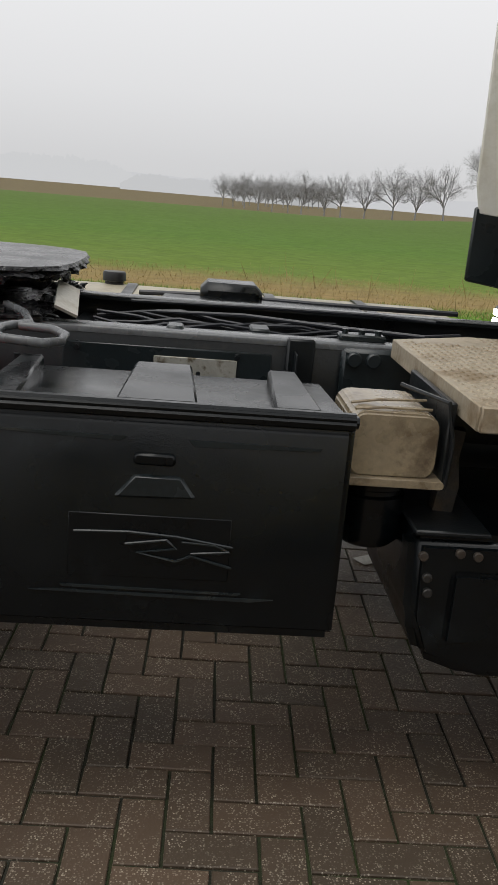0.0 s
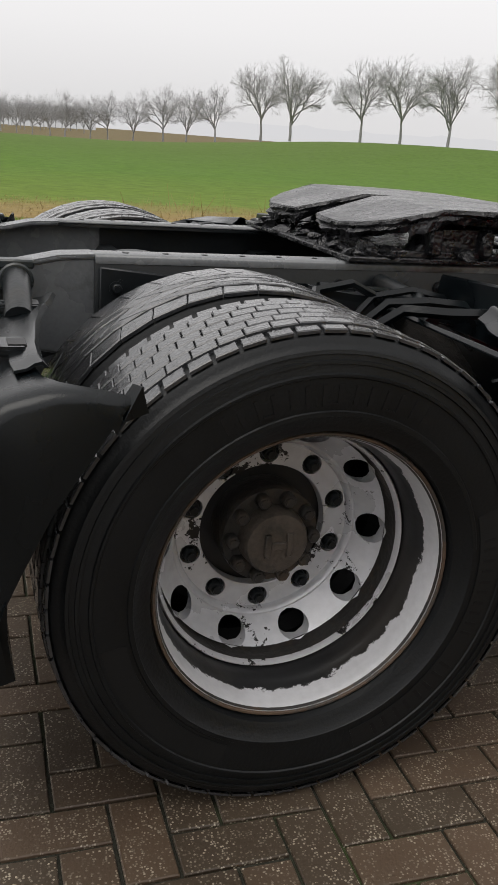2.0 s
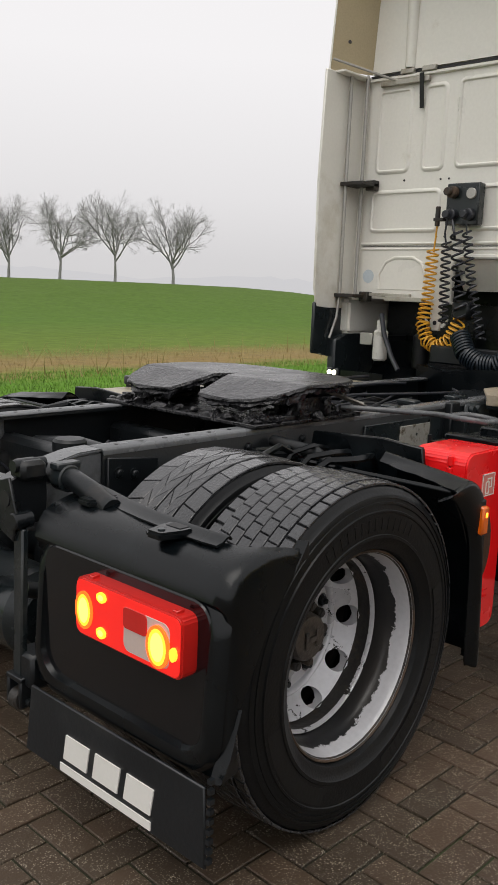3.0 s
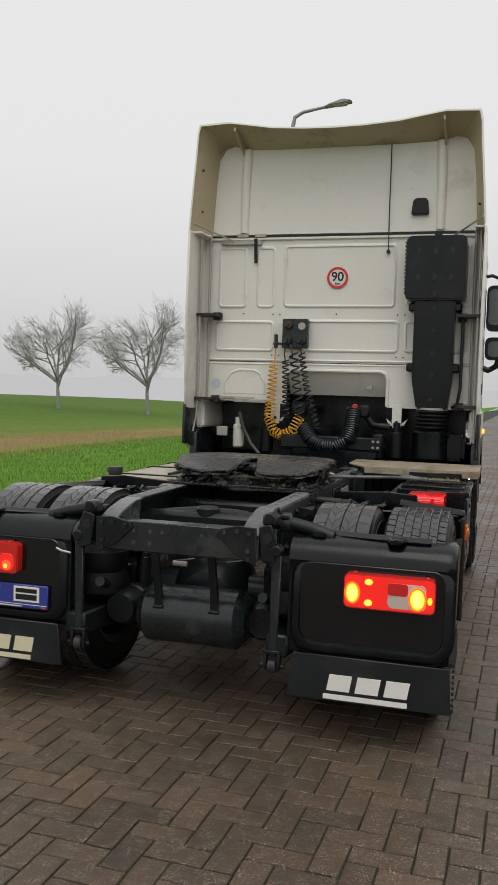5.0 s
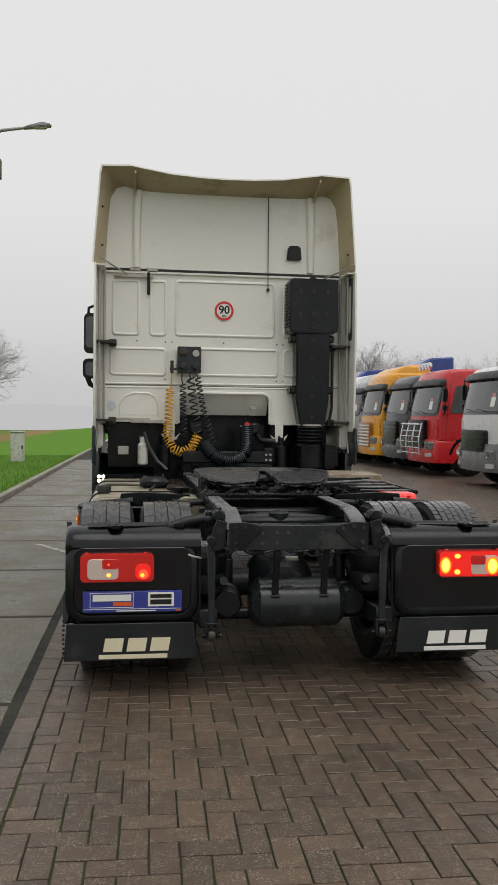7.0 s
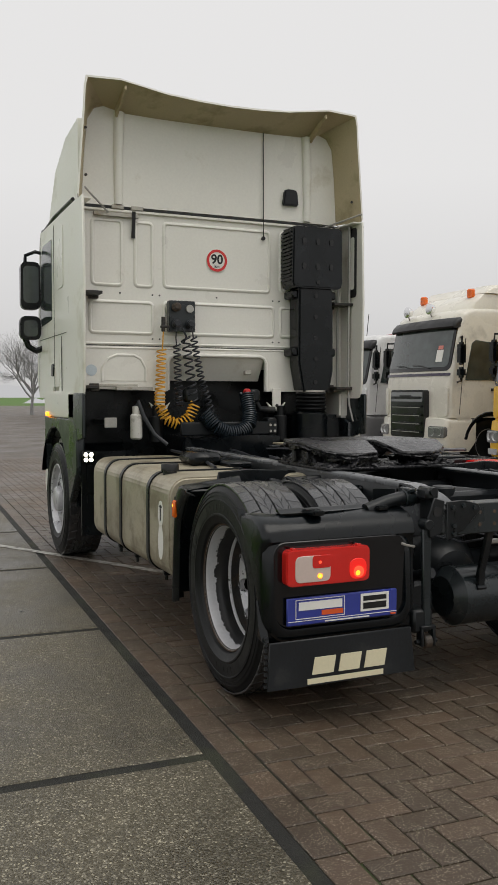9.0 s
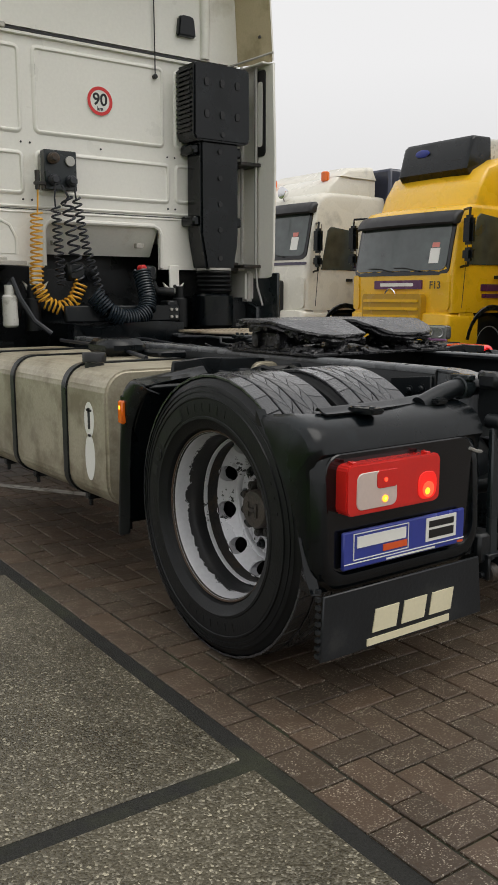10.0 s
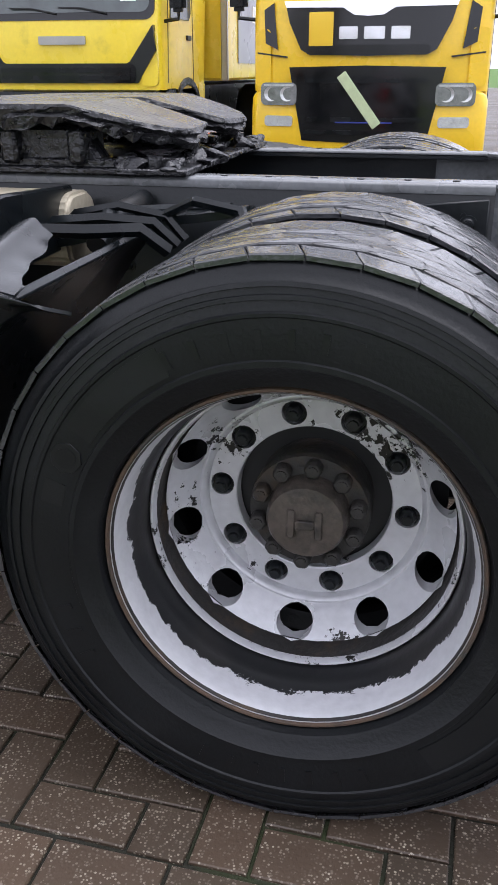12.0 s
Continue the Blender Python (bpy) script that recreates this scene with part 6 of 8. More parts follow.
part("roof_vent", prism([(-0.615, 3.145), (-0.635, 3.158), (-0.715, 3.158), (-0.735, 3.145), (-0.748, 3.02), (-0.60, 3.02)], "x", XW - 0.045, XW, 0.010, 2), BLACKPL, cab, "small black vent cover")
part("gap_catch", merge(box(XW - 0.03, XW, 0.64, 0.74, ZS - 0.012, ZS + 0.02, 0.004), box(XW - 0.03, XW, 0.80, 0.90, ZS - 0.012, ZS + 0.02, 0.004), box(XW - 0.035, XW - 0.01, 0.68, 1.045, 2.80, 2.835, 0.004)), ALU, cab, "grey catch plates under the seam")
part("catch_strap", moved(box(-0.014, 0.014, -0.004, 0.004, -0.105, 0.105), pose(XW - 0.035, 0.725, 2.745, -8, 0, 90)), SIGNANDSHADE, cab, "perforated black strap")
for s in (-1, 1):
    part("fairing_stay", tube([(2.74, s * 1.19, 2.93), (XW - 0.03, s * 0.93, 2.83)], 0.008, 8), PIPE, cab)

# side extenders, pipes and brackets
for s in (-1, 1):
    part("side_extender", on(s, merge(prism([(2.745 - 0.025 * s, 1.37), (2.83, 1.36), (3.20, 1.36), (3.20, 2.87), (2.73 - 0.03 * s, 2.87), (2.705 - 0.03 * s, 2.2), (2.72 - 0.03 * s, 1.5)], "y", -1.222, -1.202, 0.006), prism([(3.11, 1.42), (3.16, 1.42), (3.16, 2.87), (3.11, 2.87)], "y", -1.205, -1.14))), WHITE, cab, "cream-white side extender panel")
    part("extender_cap", on(s, box(2.79, 3.11, -1.212, -1.13, 2.858, 2.872, 0.003)), WHITE, cab)
    part("extender_foot", on(s, prism([(2.70, 1.06), (2.98, 1.02), (3.02, 1.06), (3.10, 1.06), (3.14, 1.10), (3.20, 1.12), (3.20, 1.40), (2.70, 1.40)], "y", -1.232, -1.206, 0.008)), AIRTANK, cab, "dark grey lower corner flap")
    for y, x in ((1.178, 2.93), (1.135, 3.05)):
        part("corner_pipe", on(s, tube([(x, -y, 1.44), (x, -y, 2.88)], 0.012, 10)), PIPE, cab)
    for z in (2.18, 1.45):
        part("pipe_bracket", on(s, merge(box(2.90, 3.09, -1.203, -1.02 if z > 2 else -1.05, z - 0.012, z + 0.012, 0.003), box(3.03, 3.09, -1.09, -1.02, z - 0.035, z + 0.03, 0.004))), HUBMETAL, cab, "weathered metal pipe bracket")
    part("lower_rail", on(s, merge(box(XW - 0.05, XW - 0.02, -1.05, -0.70, 1.452, 1.475, 0.003), box(XW - 0.07, XW - 0.03, -0.88, -0.58, 1.425, 1.455, 0.003))) if s > 0 else on(s, box(XW - 0.05, XW - 0.02, -1.15, -1.0, 1.452, 1.475, 0.003)), ALU, cab, "dull metal fold-down rail")
    part("flap_tube", on(s, tube([(2.93, -1.178, 1.44), (2.92, -1.185, 1.3), (2.86, -1.19, 1.16)], 0.009, 8)), PIPE, cab)
part("work_tube", tube([(3.04, -1.06, 2.16), (3.03, -1.06, 1.60), (3.04, -1.04, 1.47), (3.07, -1.0, 1.44)], 0.014, 8), DHOSE, cab)

# air intake stack
stk = part("air_intake", prism([(-0.60, 2.80), (-0.62, 2.815), (-1.05, 2.815), (-1.07, 2.80), (-1.075, 2.33), (-1.05, 2.30), (-0.62, 2.30), (-0.595, 2.33)], "x", 2.86, XW - 0.01, 0.02, 2), BLACKPL, cab, "black plastic air intake stack with grip holes")
part("intake_duct", prism([(-0.675, 2.31), (-1.0, 2.31), (-1.0, 1.66), (-0.965, 1.42), (-0.72, 1.42), (-0.675, 1.66)], "x", 2.90, XW - 0.01, 0.015, 2), BLACKPL, stk, "black intake duct")
for k in range(5):
    z = 1.40 - 0.032 * k
    part("bellows_ring", lathe([(0.118, z - 0.016), (0.135, z), (0.118, z + 0.016)], "z", 28, (3.0, -0.845, 0)), RUBBER, stk)
part("bellows_band", cyl("z", (3.0, -0.845, 0), 0.128, 1.415, 1.432, 28), PIPE, stk)
part("air_filter", merge(cyl("z", (3.02, -0.845, 0), 0.155, 1.0, 1.25, 28, 0.02), box(2.95, 3.3, -1.12, -0.70, 1.0, 1.22, 0.03, 2)), BLACKPL, truck, "black air filter housing")
for y in (-0.70, -0.83, -0.96):
    for z in (2.70, 2.49):
        part("grip_hole", merge(cyl("x", (0, y, z), 0.018, 2.852, 2.862, 12), prism([(y - 0.02, z - 0.005), (y + 0.02, z - 0.005), (y + 0.012, z - 0.035), (y - 0.012, z - 0.035)], "x", 2.853, 2.861)), SIGNANDSHADE, stk)
for z in (2.35, 2.24, 2.06, 1.88, 1.70, 1.50):
    part("grip_hole", cyl("x", (0, -0.835, z), 0.018, 2.892 if z < 2.3 else 2.852, 2.902 if z < 2.3 else 2.862, 12), SIGNANDSHADE, stk)
for z in (2.25, 1.76):
    for y in (-0.655, -1.02):
        part("duct_lug", box(2.93, XW, y - 0.03, y + 0.03, z - 0.035, z + 0.035, 0.012), BLACKPL, stk)
for k in range(14):
    part("intake_slat", box(2.90, 3.07, -0.592, -0.583, 2.36 + 0.031 * k, 2.372 + 0.031 * k), SIGNANDSHADE, stk)
part("stack_latch", box(2.94, 3.0, -0.87, -0.81, 2.81, 2.845, 0.008), BLACKPL, stk)

# coupling board and coiled hoses
cb = part("coupling_board", box(3.0, 3.07, 0.225, 0.448, 1.905, 2.155, 0.006), AIRTANK, truck, "grey coupling board with sockets")
part("board_arm", box(3.05, XW, 0.25, 0.42, 1.95, 2.10), FRAME, cb)
for y, z, m in ((0.395, 2.10, RUST), (0.395, 1.965, DHOSE), (0.275, 1.965, DHOSE)):
    part("socket", merge(cyl("x", (0, y, z), 0.036, 2.955, 3.0, 18, 0.006), cyl("x", (0, y + 0.01, z), 0.024, 2.92, 2.96, 14, 0.004)), m, cb)
part("socket_lid", cyl("x", (0, 0.275, 2.09), 0.033, 2.985, 3.0, 20, 0.003), PIPE, cb)
part("tap", merge(cyl("z", (3.0, 0.50, 0), 0.016, 1.90, 2.02, 10, 0.003), box(2.98, 3.02, 0.45, 0.52, 1.93, 1.95, 0.003)), HUBMETAL, cb)
part("yellow_hose", merge(tube([(3.0, 0.50, 1.90), (3.0, 0.505, 1.80), (3.0, 0.51, 1.74)], 0.006, 6), coil([(3.0, 0.515, 1.76), (3.0, 0.53, 1.42)], 0.036, 9, 0.0065, 12), coil([(3.0, 0.53, 1.42), (2.98, 0.54, 1.30), (2.96, 0.49, 1.19), (2.94, 0.40, 1.15), (2.93, 0.31, 1.20), (2.93, 0.25, 1.32)], 0.042, 20, 0.0062, 12)), YHOSE, truck, "coiled yellow air hose")
part("black_hose_coil", merge(tube([(2.95, 0.40, 1.95), (2.95, 0.41, 1.85), (2.96, 0.40, 1.78)], 0.006, 6), coil([(2.96, 0.40, 1.80), (2.96, 0.38, 1.30)], 0.028, 12, 0.007, 12)), DHOSE, truck, "coiled black cable")
part("black_hose_coil", merge(tube([(2.94, 0.36, 1.93), (2.92, 0.33, 1.86), (2.95, 0.34, 1.82)], 0.008, 6), coil([(2.95, 0.33, 1.86), (2.95, 0.28, 1.50), (2.96, 0.25, 1.30)], 0.036, 9, 0.008, 12)), DHOSE, truck, "coiled black cable")
part("black_hose_coil", merge(tube([(2.95, 0.27, 1.93), (2.95, 0.26, 1.84)], 0.006, 6), coil([(2.95, 0.26, 1.86), (2.95, 0.20, 1.55), (2.94, 0.10, 1.22)], 0.026, 16, 0.007, 12)), DHOSE, truck, "coiled black cable")
part("dark_hose_coil", coil([(2.86, 0.20, 1.24), (2.81, 0.12, 1.13), (2.80, 0.02, 1.085), (2.80, -0.08, 1.085), (2.81, -0.17, 1.13), (2.86, -0.205, 1.22), (2.95, -0.21, 1.40)], 0.055, 38, 0.009, 12), BLUEHOSE, truck, "coiled dark blue air hose")
part("red_coupling", cyl("x", (0, -0.215, 1.42), 0.024, 2.92, 2.98, 14, 0.005), SIGNRED, truck)
part("coupling_head", merge(box(2.95, 3.05, -0.34, -0.24, 1.33, 1.44, 0.02), tube([(3.0, -0.30, 1.36), (3.02, -0.36, 1.27), (3.02, -0.50, 1.26)], 0.03, 10)), FRAME, truck)
part("coupling_head", box(2.95, 3.04, 0.20, 0.33, 1.33, 1.45, 0.02), FRAME, truck)
slot = part("corner_slot", prism(rounded(2.84, 2.96, 2.24, 2.84, 0.03), "y", -1.203, -1.194, 0.004), SIGNANDSHADE, cab, "tall black-framed corner slot")
# White plate stands for the bright sky showing through the slot.
part("slot_pane", prism(rounded(2.872, 2.930, 2.31, 2.76, 0.02), "y", -1.196, -1.190), SIGNWHITE, slot)
part("rear_cab_beam", merge(box(2.86, 2.90, -0.46, 0.40, 1.06, 1.17, 0.01), box(2.88, 3.0, -0.46, -0.38, 1.0, 1.2, 0.01)), FRAME, truck, "dark cross beam under the cab")
for y in (-0.43, -0.39):
    for z in (1.14, 1.09):
        part("beam_bolt", cyl("x", (0, y, z), 0.011, 2.848, 2.862, 8), PIPE, truck)
for s in (-1, 1):
    part("cab_damper", on(s, merge(cyl("z", (3.02, -0.56, 0), 0.055, 1.0, 1.22, 18, 0.01), cyl("z", (3.02, -0.56, 0), 0.03, 1.2, 1.30, 14))), RUBBER, truck, "black cab suspension damper")
part("coolant_bottle", merge(cyl("z", (2.86, 0.77, 0), 0.047, 1.04, 1.24, 20, 0.012), cyl("z", (2.86, 0.77, 0), 0.03, 1.24, 1.30, 14)), PALEPL, truck, "pale plastic fluid filter bottle")
part("bottle_hose", merge(tube([(2.86, 0.77, 1.30), (2.84, 0.76, 1.34), (2.82, 0.72, 1.22), (2.80, 0.64, 1.08), (2.75, 0.55, 1.0)], 0.016, 8)), DHOSE, truck)
part("label_bracket", box(2.96, 3.42, 0.93, 0.97, 1.15, 1.19, 0.004), FRAME, truck)
part("pale_label", box(2.95, 2.962, 0.90, 1.0, 1.13, 1.21, 0.004), PIPE, truck)
# The thin second box is an added black panel that closes the view through.
part("engine", merge(lumpy(finer(box(2.75, 4.4, -0.42, 0.42, 0.55, 1.05), 3), 0.05, 4), box(3.42, 3.5, -1.1, 1.1, 0.6, 1.42)), BLACKPL, truck, "black engine mass and an added dark backing panel under the cab")

# ---- cab: body, sides, front ----
body = part("cab_body", merge(prism([(3.15, 1.73), (3.66, 1.73), (3.70, 1.40), (4.05, 1.40), (4.12, 1.30), (4.95, 1.30), (5.12, 1.5), (5.06, 1.95), (4.90, 2.80), (4.80, 2.95), (3.15, 2.95)], "y", -1.20, 1.20, 0.06, 3)), WHITE, cab, "cream-white cab body")
for s in (-1, 1):
    part("side_skin", on(s, box(3.14, 3.75, -1.197, -1.15, 1.40, 1.80, 0.01)), WHITE, cab)
part("high_roof", merge(prism([(3.145, 2.85), (4.86, 2.85), (4.72, 3.10), (4.35, 3.45), (3.75, 3.64), (3.145, 3.68)], "y", -1.13, 1.13, 0.09, 3)), WHITE, cab, "cream-white high roof with fairing")
part("sun_visor", prism([(4.78, 2.93), (4.95, 2.78), (5.10, 2.72), (5.10, 2.76), (4.92, 2.95)], "y", -1.17, 1.17, 0.01), BLACKPL, cab)
part("front_bumper", merge(prism([(4.20, 0.42), (5.1, 0.38), (5.22, 0.5), (5.22, 1.0), (5.12, 1.2), (4.20, 1.2)], "y", -1.12, 1.12, 0.05, 3)), WHITE, cab, "cream-white front bumper")
for s in (-1, 1):
    part("wheel_arch", on(s, prism(arc(3.80, R, 0.62, 178, 20, 16) + [(4.20, 0.72), (4.22, 1.20), (3.05, 1.20), (2.90, 1.15), (2.90, 0.95), (2.89, 0.80)], "y", -1.235, -1.17, 0.012)), AIRTANK, cab, "dark grey front wheel arch")
    part("arch_top", on(s, prism([(3.0, 1.19), (4.25, 1.19), (4.25, 1.42), (3.0, 1.42)], "y", -1.232, -1.14, 0.02, 2)), WHITE, cab)
    fwm = part("front_wheel", on(s, moved(merge(tyre_body(0.155, 0.295)), pose(3.80, -1.06, R))), RUBBER, truck, "black front tyre")
    part("front_tread", on(s, moved(tread_blocks("rib", 0.155, 9), pose(3.80, -1.06, R))), TREAD, fwm)
    part("front_rim", on(s, moved(merge(lathe([(0.303, -0.145), (0.298, -0.152), (0.288, -0.146), (0.276, -0.10), (0.268, -0.04)], "y", 56), lathe([(0.268, -0.05), (0.25, -0.09), (0.235, -0.11)], "y", 56), holed_ring(0.140, 0.235, -0.128, -0.11, 10, 0.190, 0.027, 0.3, 0.03, 6), lathe([(0.135, -0.13), (0.13, -0.11), (0.11, -0.10), (0.105, -0.16), (0.09, -0.17), (0, -0.17)], "y", 40)), pose(3.80, -1.06, R))), RIMPAINT, fwm, "silver front wheel with round holes")
    part("inner_arch", on(s, prism(arc(3.80, R, 0.63, 180, 0, 16) + arc(3.80, R, 0.60, 0, 180, 16), "y", -1.18, -0.65)), BLACKPL, truck)
    part("arch_flap", on(s, prism([(2.88, 0.30), (2.90, 0.30), (2.90, 0.95), (2.88, 0.95)], "y", -1.2, -0.75)), BLACKPL, truck)
    # door, windows, seams
    part("side_window", on(s, prism([(4.10, 2.05), (4.72, 2.02), (4.80, 2.10), (4.70, 2.68), (4.62, 2.75), (4.10, 2.75)], "y", -1.206, -1.19, 0.004)), WINDSCREEN, cab, "dark side window")
    part("sleeper_window", on(s, prism(rounded(3.50, 3.80, 2.28, 2.80, 0.05), "y", -1.207, -1.19, 0.004)), WHITE, cab)
    for x0, z0, x1, z1 in ((3.98, 1.42, 3.98, 2.85), (4.92, 1.42, 4.78, 2.85), (3.40, 1.90, 4.94, 1.90), (3.25, 1.42, 3.25, 2.85), (3.60, 1.42, 3.60, 1.88)):
        part("door_seam", on(s, tube([(x0, -1.2005, z0), (x1, -1.2005, z1)], 0.004, 4)), SIGNANDSHADE, cab)
    part("door_handle", on(s, box(4.02, 4.12, -1.212, -1.195, 1.55, 1.66, 0.01)), BLACKPL, cab)
    part("roof_gutter", on(s, tube([(3.18, -1.185, 2.93), (4.0, -1.185, 2.93), (4.80, -1.17, 2.90)], 0.016, 8)), SIGNANDSHADE, cab)
    mir = part("mirror", on(s, prism(rounded(-1.390, -1.210, 2.18, 2.62, 0.05), "x", 4.72, 4.84, 0.025, 2)), BLACKPL, cab, "black door mirror")
    part("mirror_small", on(s, prism(rounded(-1.400, -1.210, 1.90, 2.12, 0.05), "x", 4.72, 4.84, 0.025, 2)), BLACKPL, mir)
    # Dark glass colour stands for the dark reflection in the mirrors.
    part("mirror_glass", on(s, prism(rounded(-1.370, -1.230, 2.24, 2.58, 0.04), "x", 4.714, 4.72)), WINDSCREEN, mir, "mirror glass coloured dark for its reflection")
    part("mirror_glass", on(s, prism(rounded(-1.370, -1.240, 1.93, 2.08, 0.04), "x", 4.714, 4.72)), WINDSCREEN, mir, "mirror glass coloured dark for its reflection")
    part("mirror_arm", on(s, tube([(4.78, -1.16, 2.70), (4.78, -1.25, 2.72), (4.78, -1.34, 2.68), (4.78, -1.345, 2.60)], 0.017, 8)), BLACKPL, mir)
    part("mirror_foot", on(s, tube([(4.78, -1.16, 1.84), (4.78, -1.25, 1.80), (4.78, -1.32, 1.84), (4.78, -1.35, 1.92)], 0.030, 8)), BLACKPL, mir)
    part("indicator", on(s, box(4.02, 4.12, -1.25, -1.22, 1.20, 1.24, 0.006)), GLOWAMB, cab, "lit amber indicator")
    wl_ = part("work_lamp", on(s, box(2.86, 2.91, -1.20, -1.10, 0.86, 0.96, 0.010)), BLACKPL, truck, "square work lamp, lit")
    for dy in (-1.17, -1.13):
        for dz in (0.89, 0.93):
            part("work_led", on(s, cyl("x", (0, dy, dz), 0.016, 2.852, 2.862, 12)), GLOWWHT, wl_)
    part("lamp_post_arm", on(s, box(2.87, 2.90, -1.16, -1.13, 0.55, 0.87)), BLACKPL, wl_)
part("windscreen", prism([(5.065, 1.95), (5.08, 1.95), (4.93, 2.75), (4.905, 2.75)], "y", -1.1, 1.1), WINDSCREEN, cab, "dark windscreen")
# the cab is a short one: its front half drawn in
SHORT = ("cab_body", "high_roof", "sun_visor", "front_bumper", "side_window", "door_seam", "door_handle", "roof_gutter", "mirror", "mirror_small", "mirror_glass", "mirror_arm", "mirror_foot", "windscreen", "sleeper_window")
for ob in cab.children_recursive:
    if ob.name.split(".")[0] in SHORT:
        for v in ob.data.vertices:
            if v.co.x > 3.6:
                v.co.x = 3.6 + (v.co.x - 3.6) * 0.80


# ---- concrete strip, kerb ----
slabs = laid(thing("slab_strip", "strip of large wet exposed-aggregate concrete slabs", "paving", kind="structure"))
joints = [-0.66 + 1.96 * k for k in range(-8, 14)]
for a, b in zip(joints, joints[1:]):
    bm = box(a + 0.032, b - 0.032, 1.492, 3.28, -0.02, 0.0, 0.005)
    for v in bm.verts:
        v.co.z += dip(v.co.x)
    part("slab", bm, WASHED, slabs, "", False)
kerb = laid(thing("kerb", "low weathered concrete kerb along the verge", "kerb", kind="structure"))
for k in range(60):
    x = -15.4 + 0.9 * k
    bm = box(x, x + 0.89, 3.30, 3.42, -0.1, 0.095, 0.012)
    for v in bm.verts:
        v.co.z += dip(x + 0.45)
    part("kerb_stone", bm, KERB, kerb, "", False)


# ---- grass and stubble close to the kerb ----
def blades(name, count, x0, x1, y0, y1, h0, h1, mat, seed, label):
    rng = random.Random(seed)
    vs, fs = [], []
    for _ in range(count):
        x, y = x0 + (x1 - x0) * rng.random() ** 1.4, y0 + (y1 - y0) * rng.random() ** 1.3
        z, h, a = height(x, y) - 0.01, rng.uniform(h0, h1), rng.uniform(0, 6.28)
        w = rng.uniform(0.004, 0.010)
        lx, ly = rng.uniform(-1, 1) * h * 0.6, rng.uniform(-1, 1) * h * 0.6
        k = len(vs)
        vs += [(x - w * math.cos(a), y - w * math.sin(a), z), (x + w * math.cos(a), y + w * math.sin(a), z), (x + lx, y + ly, z + h)]
        fs.append((k, k + 1, k + 2))
    me = bpy.data.meshes.new(name)
    me.from_pydata(vs, [], fs)
    me.materials.append(mat)
    return laid(tagged(new(name, me), label, "grass", kind="stuff"))


blades("verge_grass", 60000, -1, 26, 3.43, 9.5, 0.03, 0.08, BLADE, 31, "short bright green verge grass")
blades("dry_stubble", 22000, -8, 26, 8.5, 14.5, 0.02, 0.07, STRAW, 32, "dry tan stubble strip along the field")
blades("long_grass", 260, 2, 22, 8.0, 13.0, 0.25, 0.55, STRAW, 33, "scattered long dry grass stalks")


# ---- bare trees ----
def tree_mesh(seed, h, spread=1.0, twig=0.0042):
    """A bare tree: tapered trunk, rising limbs, forked branches and fine twigs."""
    rng = random.Random(seed)
    vs, fs = [], []

    def limb(p, d, length, r, level):
        steps = 3 if level < 3 else 2
        sides = 6 if level < 2 else 4 if level < 3 else 3
        rings = []
        q, dd = p.copy(), d.copy()
        for i in range(steps + 1):
            rr = r * (1 - 0.45 * i / steps)
            s = dd.cross(Vector((0.3, 0.5, 0.81))).normalized()
            u = s.cross(dd)
            k = len(vs)
            for j in range(sides):
                a = 2 * math.pi * j / sides
                vs.append(q + (s * math.cos(a) + u * math.sin(a)) * rr)
            rings.append(k)
            if i < steps:
                q = q + dd * (length / steps)
                dd = (dd + Vector((rng.uniform(-1, 1), rng.uniform(-1, 1), rng.uniform(-0.75, 0.75))) * (0.10 + 0.05 * level)).normalized()
        for a, b in zip(rings, rings[1:]):
            for j in range(sides):
                fs.append((a + j, a + (j + 1) % sides, b + (j + 1) % sides, b + j))
        if level >= 6:
            return
        count = (7, 5, 5, 4, 3, 3)[level]
        for c in range(count):
            t = 1.0 if c == 0 else rng.uniform(0.35, 1.0) if level else rng.uniform(0.58, 1.0)
            base = p + (q - p) * t
            ang = (rng.uniform(0.45, 1.0) if level == 0 else rng.uniform(0.40, 0.95)) * spread if c else rng.uniform(0.05, 0.30)
            az = rng.uniform(0, 6.28) if level else 2 * math.pi * c / count + rng.uniform(-0.4, 0.4)
            s = dd.cross(Vector((0.31, 0.52, 0.79))).normalized()
            u = s.cross(dd)
            nd = (dd * math.cos(ang) + (s * math.cos(az) + u * math.sin(az)) * math.sin(ang) + Vector((0, 0, 0.02))).normalized()
            f = (0.62, 0.64, 0.66, 0.64, 0.62, 0.6)[level] * rng.uniform(0.8, 1.15) * (1.65 if level == 0 else 1)
            reach = length * f
            # the crown keeps to a rounded dome
            for _ in range(3):
                e = base + nd * reach - Vector((0, 0, h * 0.62))
                if (e.x ** 2 + e.y ** 2) / (h * 0.46) ** 2 + e.z ** 2 / (h * 0.37) ** 2 > 1.0 + rng.uniform(-0.08, 0.10):
                    reach *= 0.6
            if reach > 0.04:
                limb(base, nd, reach, max(twig, r * (0.50 if level else 0.55)), level + 1)

    limb(Vector((0, 0, -0.1)), Vector((rng.uniform(-0.03, 0.03), rng.uniform(-0.03, 0.03), 1)), h * 0.30, h * 0.0185, 0)
    top = max(v.z for v in vs)
    me = bpy.data.meshes.new("trunk_and_branches")
    me.from_pydata([tuple(v * (h / top)) for v in vs], [], fs)
    me.shade_smooth()
    return me


def tree_kind(me, mat, label, group):
    me.materials.append(mat)
    ob = tagged(new("bare_tree", me), label, "tree", group)
    return ob


